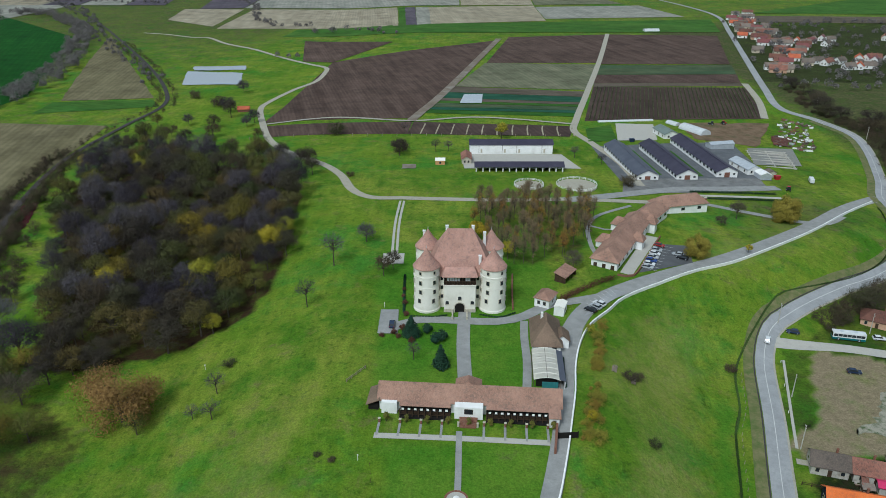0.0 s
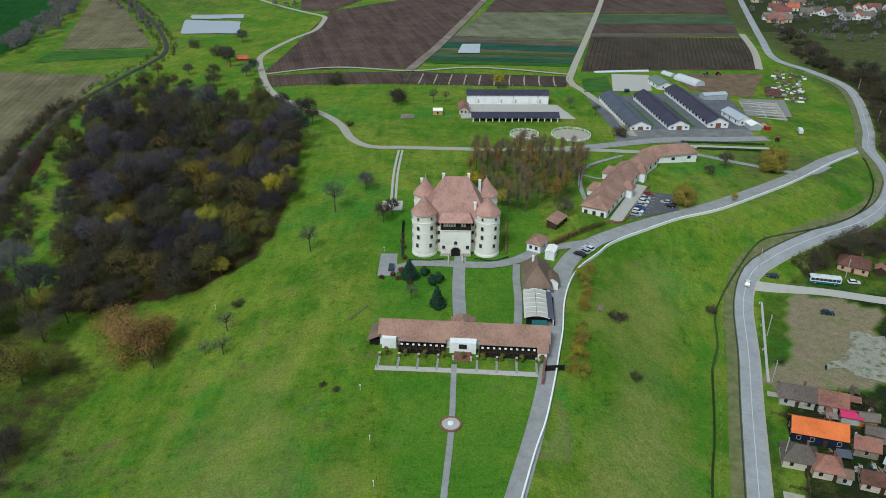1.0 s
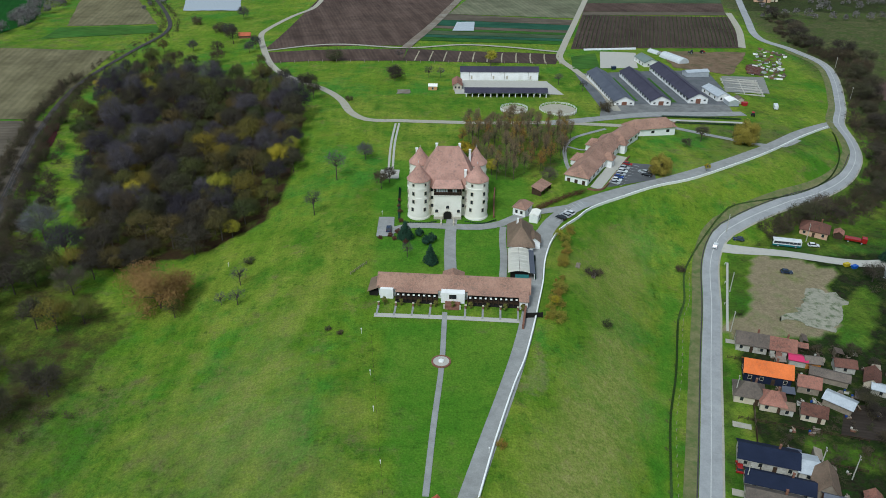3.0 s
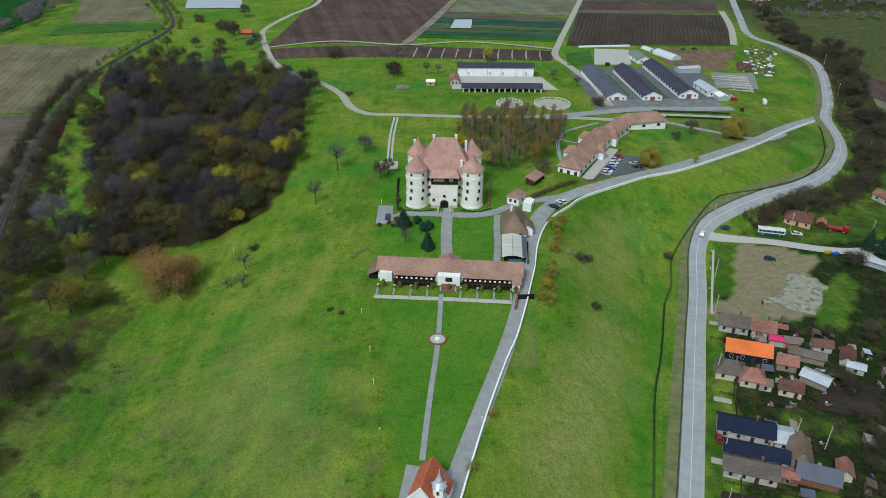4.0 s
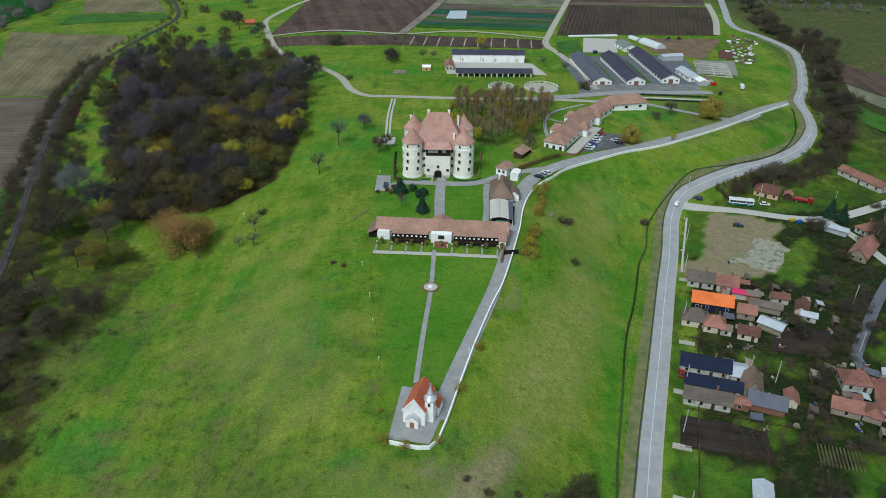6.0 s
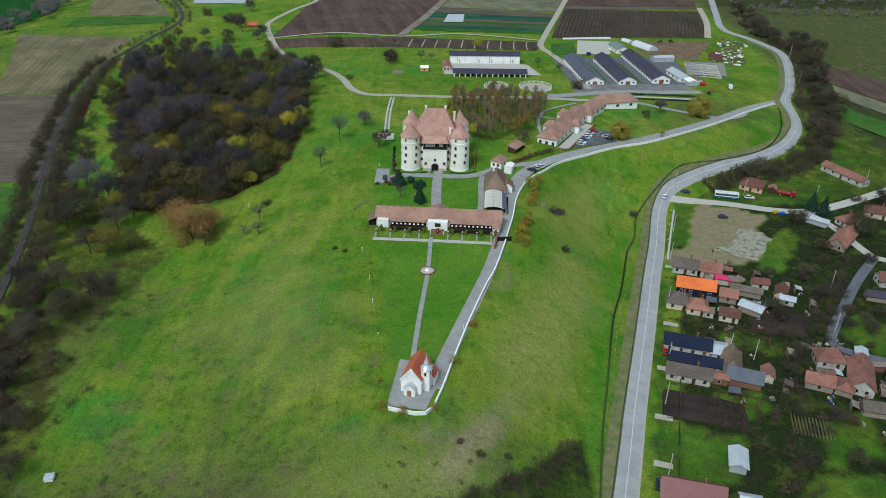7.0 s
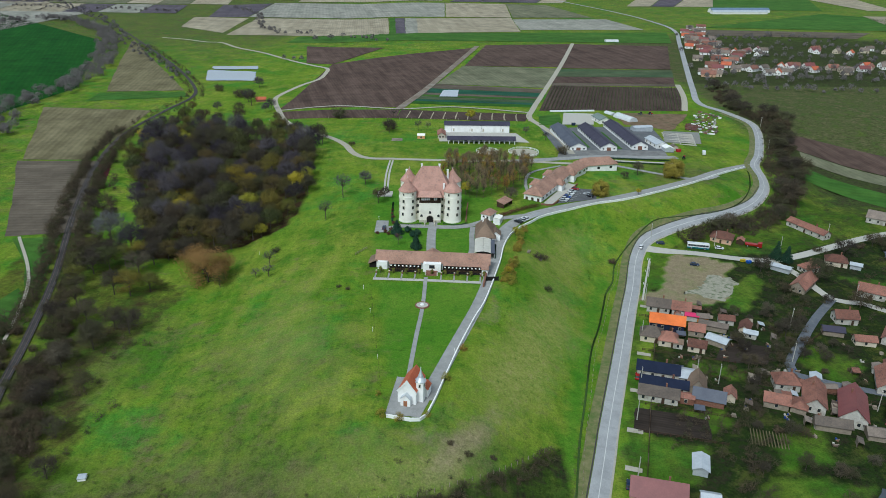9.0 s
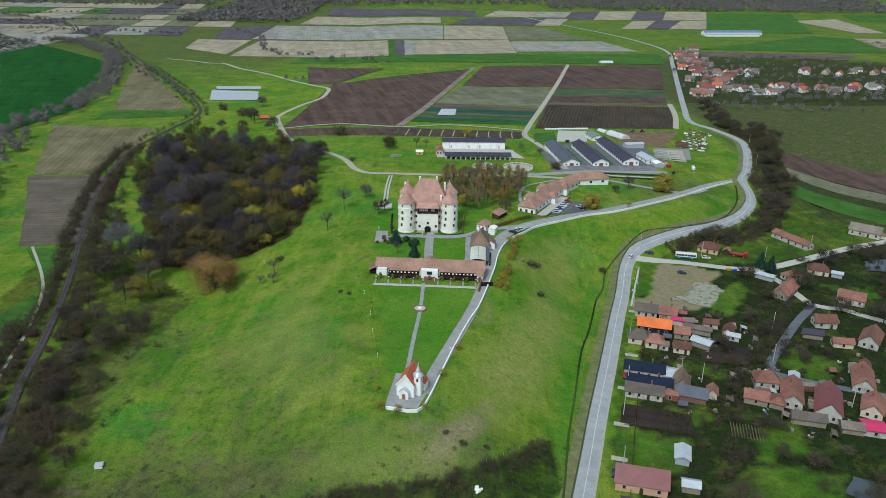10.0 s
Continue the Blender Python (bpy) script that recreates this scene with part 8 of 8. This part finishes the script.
def bus(at, turn):
    z = float(ground(*at)) + lift_at(*at) + 0.06
    ob = thing("bus", "white and teal bus parked at the roadside", "bus", (*at, z), turn)
    part("body", box(0, 0, 0.4, 10.6, 2.5, 2.6, bevel=0.12), PALE, ob)
    part("skirt", box(0, 0, 0.35, 10.62, 2.52, 0.75, bevel=0.03), paint("teal_bus_paint", (0.02, 0.16, 0.17)), ob)
    for s in (-1, 1):
        for k in range(7):
            part("window", box(-4.3 + 1.42 * k, s * 1.25, 1.5, 1.3, 0.04, 0.95), GLASS, ob)
    for s in (-1, 1):
        part("windscreen", box(s * 5.3, 0, 1.3, 0.04, 2.2, 1.3), GLASS, ob)
    for x in (-2.5, 2.0):
        part("roof_hatch", box(x, 0, 3.0, 1.1, 1.2, 0.18, bevel=0.03), ZINC, ob)
    wheels(ob, 10.6, 2.5, 0.48)


bus((140, 217.6), -13)
truck = thing("truck", "red lorry parked in a village yard", "lorry", (170, 222.5, float(ground(170, 222.5))), -25)
part("cab", box(3.2, 0, 0.5, 2.0, 2.3, 2.3, bevel=0.12), RED, truck)
part("bed", box(-0.9, 0, 0.9, 6.0, 2.4, 0.9, bevel=0.05), RED, truck)
part("windscreen", box(4.2, 0, 1.7, 0.06, 2.0, 0.8), GLASS, truck)
wheels(truck, 8.0, 2.4, 0.48)


# ---- poles, fences and small things ----
def utility_pole(x, y, h=8.0, turn=0):
    ob = thing("utility_pole", "grey concrete utility pole with a crossarm", "utility pole", (x, y, float(ground(x, y))), turn, group="utility poles")
    part("pole", tube(0, 0, -0.8, 0.18, 0.11, h + 0.8, sides=8), CONCRETE, ob)
    part("crossarm", box(0, 0, h - 0.7, 1.6, 0.12, 0.12), STEEL, ob)
    for s in (-0.7, 0, 0.7):
        part("insulator", tube(s, 0, h - 0.58, 0.07, 0.05, 0.25, sides=8), WHITE, ob)


for x, y in ((66, 48), (73, 76), (79, 95), (88, 128), (98, 160), (106, 184), (117, 222), (150, 222), (182, 218), (216, 238), (222, 300), (243, 380), (262, 440), (268, 520), (192, 165), (152, 140), (140, 112), (100, 100), (107, 97), (155, 82)):
    utility_pole(x, y, 8.0, 74)


def lamp_post(x, y):
    ob = thing("lamp_post", "low white garden lamp post", "lamp post", (x, y, float(ground(x, y))), group="garden lamps")
    part("post", tube(0, 0, -0.3, 0.06, 0.05, 1.7, sides=8), WHITE, ob)
    part("lantern", tube(0, 0, 1.4, 0.14, 0.17, 0.35, sides=8), WHITE, ob)


for x, y in ((-16, 118), (-20, 136), (-72, 187), (-19, 209), (14, 90), (-11, 86), (-14, 104)):
    lamp_post(x, y)
for k in range(26):
    t = k / 25
    x, y = -17 + 8 * t, 134 - 64 * t
    post = thing("fence_post", "thin dark garden fence post", "fence post", (x, y, float(ground(x, y))), group="garden fence")
    part("post", tube(0, 0, -0.3, 0.05, 0.05, 1.5, sides=6), TIMBER, post)
for k, c in enumerate(rounded([(42, 58), (31, 47.5), (22, 40), (13.5, 35), (5.5, 30.5), (-2, 28), (-12, 27.5)], 2.2)):
    x, y = c.x, c.y
    post = thing("fence_post", "weathered wooden pasture fence post", "fence post", (x, y, float(ground(x, y))), 10 * k % 40, group="pasture fence")
    part("post", tube(0, 0, -0.3, 0.1, 0.08, 1.7, sides=6), PALE_WOOD, post)
for k in range(3):
    x, y = 101.5 + 4.6 * k, 176 + 13.5 * k
    post = thing("bollard", "white roadside marker post", "bollard", (x, y, float(ground(x, y))), group="roadside posts")
    part("post", box(0, 0, -0.3, 0.18, 0.18, 1.2, bevel=0.02), WHITE, post)
for c in rounded(DITCH[:9], 3.2):
    x, y = c.x + 1.6, c.y - 0.4
    post = thing("fence_post", "pale weathered post of the ditch fence", "fence post", (x, y, float(ground(x, y))), group="ditch fence")
    part("post", tube(0, 0, -0.3, 0.09, 0.07, 1.5, sides=6), PALE_WOOD, post)
rail_fence = thing("rail_fence", "short weathered rail fence in the meadow", "fence", (-24, 170, float(ground(-24, 170))), 56)
for k in range(5):
    part("post", box(-4 + 2 * k, 0, -0.4, 0.14, 0.14, 1.5), PALE_WOOD, rail_fence)
for zz in (0.4, 0.9):
    part("rail", box(0, 0, zz, 8.3, 0.08, 0.14), PALE_WOOD, rail_fence)
for x, y in ((54, 173.5), (49, 176)):
    ob = thing("log_pile", "pile of weathered logs in the meadow", "log pile", (x, y, float(ground(x, y))), 70)
    for k in range(5):
        part("log", limbs("log", [((-1.6, -0.6 + 0.3 * k, 0.2 + 0.25 * (k % 2)), (1.6, -0.5 + 0.3 * k, 0.25 + 0.25 * (k % 2)), 0.17, 0.14)], PALE_WOOD, 7), PALE_WOOD, ob)


def hedge(points, w, h, label, material, seed):
    """A clipped hedge: small leaves packed along a line."""
    rng = np.random.default_rng(seed)
    spots = []
    for p in rounded(points, 0.8):
        z = float(ground(p.x, p.y))
        spots.append(((p.x, p.y, z + h * 0.5), w * 0.62))
    mean = np.mean([s[0] for s in spots], axis=0)
    ob = thing("hedge", label, "hedge", tuple(mean))
    me = spray("leaves", rng, [(tuple(np.array(p) - mean), r) for p, r in spots], 220 * len(spots) // 2, 0.14, 0, 1, material, (0, 0, 0), h / w * 0.8)
    part("leaves", me, material, ob)


hedge([(39.5, 213.5), (46, 219.5), (53, 224.8), (60, 229.5)], 2.5, 2.2, "clipped red-brown hedge beside the drive", HEDGE, 1)
hedge([(-10, 203), (-3, 202.5), (1, 203.5)], 0.6, 0.5, "low clipped green hedge before the castle", EVERGREEN, 2)
hedge([(12, 203.8), (18, 202.2), (23, 205)], 0.6, 0.5, "low clipped green hedge before the castle", EVERGREEN, 3)
hedge(DITCH[:7], 0.6, 0.3, "dark green rank grass along the ditch", DITCH_GRASS, 6)
hedge(DITCH[6:], 0.6, 0.3, "dark rank grass along the upper ditch", DITCH_GRASS, 7)
hedge([(33.0, 164), (33.6, 171), (34.4, 178)], 0.6, 0.9, "green hedge beside the canopy", EVERGREEN, 4)
hedge([(-12.5, 205), (-13.2, 222), (-13.4, 232)], 0.8, 0.7, "dark hedge beside the castle", EVERGREEN, 5)

# caravan, low concrete walls and hedges beside the barns
caravan = thing("caravan", "white caravan parked on farm grass", "caravan", (188, 354, float(ground(188, 354))), 75)
part("body", box(0, 0, 0.5, 5.2, 2.2, 2.1, bevel=0.2), PALE, caravan)
for s in (-1, 1):
    part("window", box(0.6 * s, -1.11, 1.5, 0.9, 0.04, 0.6), GLASS, caravan)
    part("wheel", limbs("wheel", [((0.2, s * 0.85, 0.3), (0.2, s * 1.08, 0.3), 0.32, 0.32)], RUBBER, 14), RUBBER, caravan)
part("drawbar", box(3.1, 0, 0.5, 1.2, 0.12, 0.12), STEEL, caravan)
ribbon("concrete_strip", [(119, 324.5), (140, 325.5), (161, 326.5)], 2.6, CONCRETE, "long pale concrete slab beside the farm lane", "slab", up=0.12, step=4)
hedge([(118, 329.5), (138, 330.5), (160, 331.5)], 1.4, 1.2, "clipped green hedge beside the farm road", EVERGREEN, 9)
hedge([(120, 320.5), (140, 321.5), (156, 322.0)], 1.2, 1.0, "dark green hedge beside the concrete slab", EVERGREEN, 10)
foundation = thing("ruined_walls", "grey broken foundation walls on a rubble pad", "ruin", (183, 393, float(ground(183, 393))), 78)
for k in range(7):
    part("wall_stub", box(-15 + 5 * k, 0, -0.6, 0.5, 22, 1.1 + 0.2 * (k % 3), bevel=0.08), CONCRETE, foundation)
for k in range(3):
    part("wall_stub", box(0, -10 + 10 * k, -0.6, 31, 0.5, 1.2, bevel=0.08), CONCRETE, foundation)
patch("rust_heap", [(198, 424), (204, 422), (216, 438), (206, 446)], surface("rust_red_scrap", (0.075, 0.022, 0.016), (0.14, 0.05, 0.035), 1.2, 0.4, 0.9, 0.9, dirt=(0.20, 0.18, 0.16), dirt_size=1.5, dirt_amount=0.7), "heap of rust-red scrap metal", "scrap heap", up=0.3, cell=2, ragged=3)

# scrap and crates in the farm yard
SC = random.Random(21)
for k in range(110):
    u, v = SC.random(), SC.random()
    x, y = 198 + 28 * u + 18 * v, 424 + 58 * u - 14 * v
    if min((x - c.x) ** 2 + (y - c.y) ** 2 for c in rounded(MAIN_ROAD[16:22], 5.0)) < 60:
        continue
    ob = thing("farm_scrap", SC.choice(["rusty farm scrap on the ground", "pale scrap crate on the ground", "dark rusty machine part"]), "scrap", (x, y, float(ground(x, y))), SC.uniform(0, 180))
    a, b, c = SC.uniform(0.8, 3.6), SC.uniform(0.6, 1.6), SC.uniform(0.5, 1.4)
    part("frame", box(0, 0, -0.2, a, b, c, bevel=0.08), SC.choice([STEEL, STEEL, PALE_WOOD, ZINC, BRICK, WHITE, WHITE]), ob)
    part("beam", box(0.2, 0.1, c - 0.25, a * 1.2, 0.2, 0.2, turn=SC.uniform(-30, 30)), STEEL, ob)
# clutter in the village yards
def lean_to(x, y, turn, w, d, material):
    """An open-fronted yard shelter: four posts, a back wall of boards and a sloping roof."""
    ob = thing("lean_to", "patched open shelter in a village yard", "shelter", (x, y, float(ground(x, y))), turn, "yard shelters")
    bm = bmesh.new()
    slab(bm, [(-w / 2, -d / 2, 1.9), (w / 2, -d / 2, 1.9), (w / 2, d / 2, 2.5), (-w / 2, d / 2, 2.5)], 0.08)
    part("roof", bm, material, ob)
    part("back_wall", box(0, d / 2 - 0.15, -0.2, w - 0.2, 0.08, 2.5), PALE_WOOD, ob)
    for sx in (-1, 1):
        for sy in (-1, 1):
            part("post", box(sx * (w / 2 - 0.1), sy * (d / 2 - 0.15), -0.2, 0.12, 0.12, 2.1), TIMBER, ob)


def wood_pile(x, y, turn):
    ob = thing("wood_pile", "stack of cut firewood in a yard", "firewood", (x, y, float(ground(x, y))), turn, "firewood stacks")
    for r in range(3):
        for k in range(5 - r):
            part("log", limbs("log", [((-0.6, 0.36 * (k + r / 2) - 0.8, 0.18 + 0.31 * r), (0.6, 0.36 * (k + r / 2) - 0.8, 0.18 + 0.31 * r), 0.18, 0.17)], PALE_WOOD, 6), PALE_WOOD, ob)


def yard_goods(x, y, turn, material, s):
    ob = thing("yard_clutter", SC.choice(["stacked boards in a village yard", "pale plastic tubs in a yard", "small pile of bricks in a yard"]), "clutter", (x, y, float(ground(x, y))), turn)
    part("crate", box(0, 0, -0.2, 1.6 * s, 0.9 * s, 0.8 * s, bevel=0.06), material, ob)
    part("board", box(0.2, 0.1, 0.58 * s, 1.9 * s, 0.3, 0.08, turn=20), PALE_WOOD, ob)
    part("tub", tube(-0.5 * s, 0.9 * s, -0.1, 0.3, 0.34, 0.7, sides=10), SC.choice([BLUE, DIM_WASH, STEEL]), ob)


made = 0
while made < 120:
    h = HOUSES[SC.randrange(len(HOUSES))].matrix_basis.translation
    a, far_out = SC.uniform(0, 6.283), SC.uniform(5.2, 11)
    x, y = h.x + far_out * math.cos(a), h.y + far_out * math.sin(a)
    if h.y > 162 or h.x < 66 or h.y < 60 or x > 140 and SC.random() < 0.8 or x < 68 + 0.3 * (y - 50) + 9 and y < 215 or min((x - o.matrix_basis.translation.x) ** 2 + (y - o.matrix_basis.translation.y) ** 2 for o in HOUSES) < 22:
        continue
    if inside_of(np.array([x]), np.array([y]), LOT)[0]:
        continue
    turn = SC.choice([-17, 73]) + SC.uniform(-8, 8)
    pick = SC.random()
    if pick < 0.22:
        lean_to(x, y, turn, SC.uniform(2.4, 4.6), SC.uniform(1.8, 2.8), SC.choice([ZINC, STEEL, TILE_DARK, TILE_HOUSE, GREY_ROOF, PALE_WOOD]))
    elif pick < 0.34:
        wood_pile(x, y, turn)
    else:
        yard_goods(x, y, turn, SC.choice([DIM_WASH, PALE_WOOD, BRICK, STEEL, TIMBER, STEEL, BRICK]), SC.uniform(0.5, 1.1))
    made += 1

patch("sand_ring", [(-22, 362), (-14, 362), (-14, 371), (-22, 371)], DUST, "round patch of bare sand in the meadow", "sand", up=0.03, cell=2, ragged=2)


def tractor(x, y, turn, paint_of, label):
    """A small farm tractor: bonnet, cab, four wheels."""
    ob = thing("tractor", label, "tractor", (x, y, float(ground(x, y))), turn)
    part("bonnet", box(0.9, 0, 0.75, 1.9, 0.85, 0.75, bevel=0.08), paint_of, ob)
    cab = part("cab", box(-0.6, 0, 0.9, 1.4, 1.4, 1.5, bevel=0.06), GLASS, ob)
    part("cab_roof", box(-0.6, 0, 2.4, 1.6, 1.6, 0.16, bevel=0.04), paint_of, cab)
    for sx, r in ((1.4, 0.45), (-0.8, 0.8)):
        for sy in (-1, 1):
            wheel = part("wheel", limbs("wheel", [((sx, sy * 0.62, r), (sx, sy * 1.0, r), r, r)], RUBBER, 14), RUBBER, ob)
            part("rim", limbs("rim", [((sx, sy * 0.66, r), (sx, sy * 1.03, r), r * 0.5, r * 0.45)], ZINC, 12), ZINC, wheel)


RED_PAINT = paint("red_machine_paint", (0.42, 0.02, 0.03))
tractor(183.5, 469, 20, RED_PAINT, "red farm tractor on the dirt yard")
tractor(174.5, 467, 160, paint("dark_machine_paint", (0.03, 0.03, 0.035)), "dark farm tractor on the dirt yard")
tractor(169.6, 339, 70, RED_PAINT, "red farm tractor beside the barns")


def skip(x, y, turn, material, label, L=2.4, W=1.4, h=1.2):
    """An open-topped waste container with sloping ends."""
    ob = thing("waste_container", label, "container", (x, y, float(ground(x, y))), turn)
    bm = bmesh.new()
    lo = [bm.verts.new((sx * L * 0.4, sy * W * 0.42, -0.1)) for sx, sy in ((-1, -1), (1, -1), (1, 1), (-1, 1))]
    hi = [bm.verts.new((sx * L * 0.5, sy * W * 0.5, h)) for sx, sy in ((-1, -1), (1, -1), (1, 1), (-1, 1))]
    inn = [bm.verts.new((sx * L * 0.44, sy * W * 0.42, h - 0.05)) for sx, sy in ((-1, -1), (1, -1), (1, 1), (-1, 1))]
    for a, b in ((lo, hi), (hi, inn)):
        for j in range(4):
            bm.faces.new((a[j], a[(j + 1) % 4], b[(j + 1) % 4], b[j]))
    bm.faces.new(inn)
    bm.faces.new(lo[::-1])
    part("body", bm, material, ob)
    part("rim", box(0, W * 0.5, h - 0.08, L, 0.1, 0.1), material, ob)


skip(157.2, 203.2, 20, paint("yellow_container_paint", (0.55, 0.42, 0.02)), "yellow waste container beside the side road")
skip(159.6, 201.8, 20, paint("blue_container_paint", (0.02, 0.10, 0.45)), "blue waste container beside the side road")
skip(171.6, 356.9, 10, RED_PAINT, "red metal container beside the barns", 3.2, 2.0, 2.0)
skip(112.0, 421.5, 5, paint("navy_container_paint", (0.02, 0.03, 0.08)), "dark blue container in the farm yard", 3.0, 2.0, 1.8)
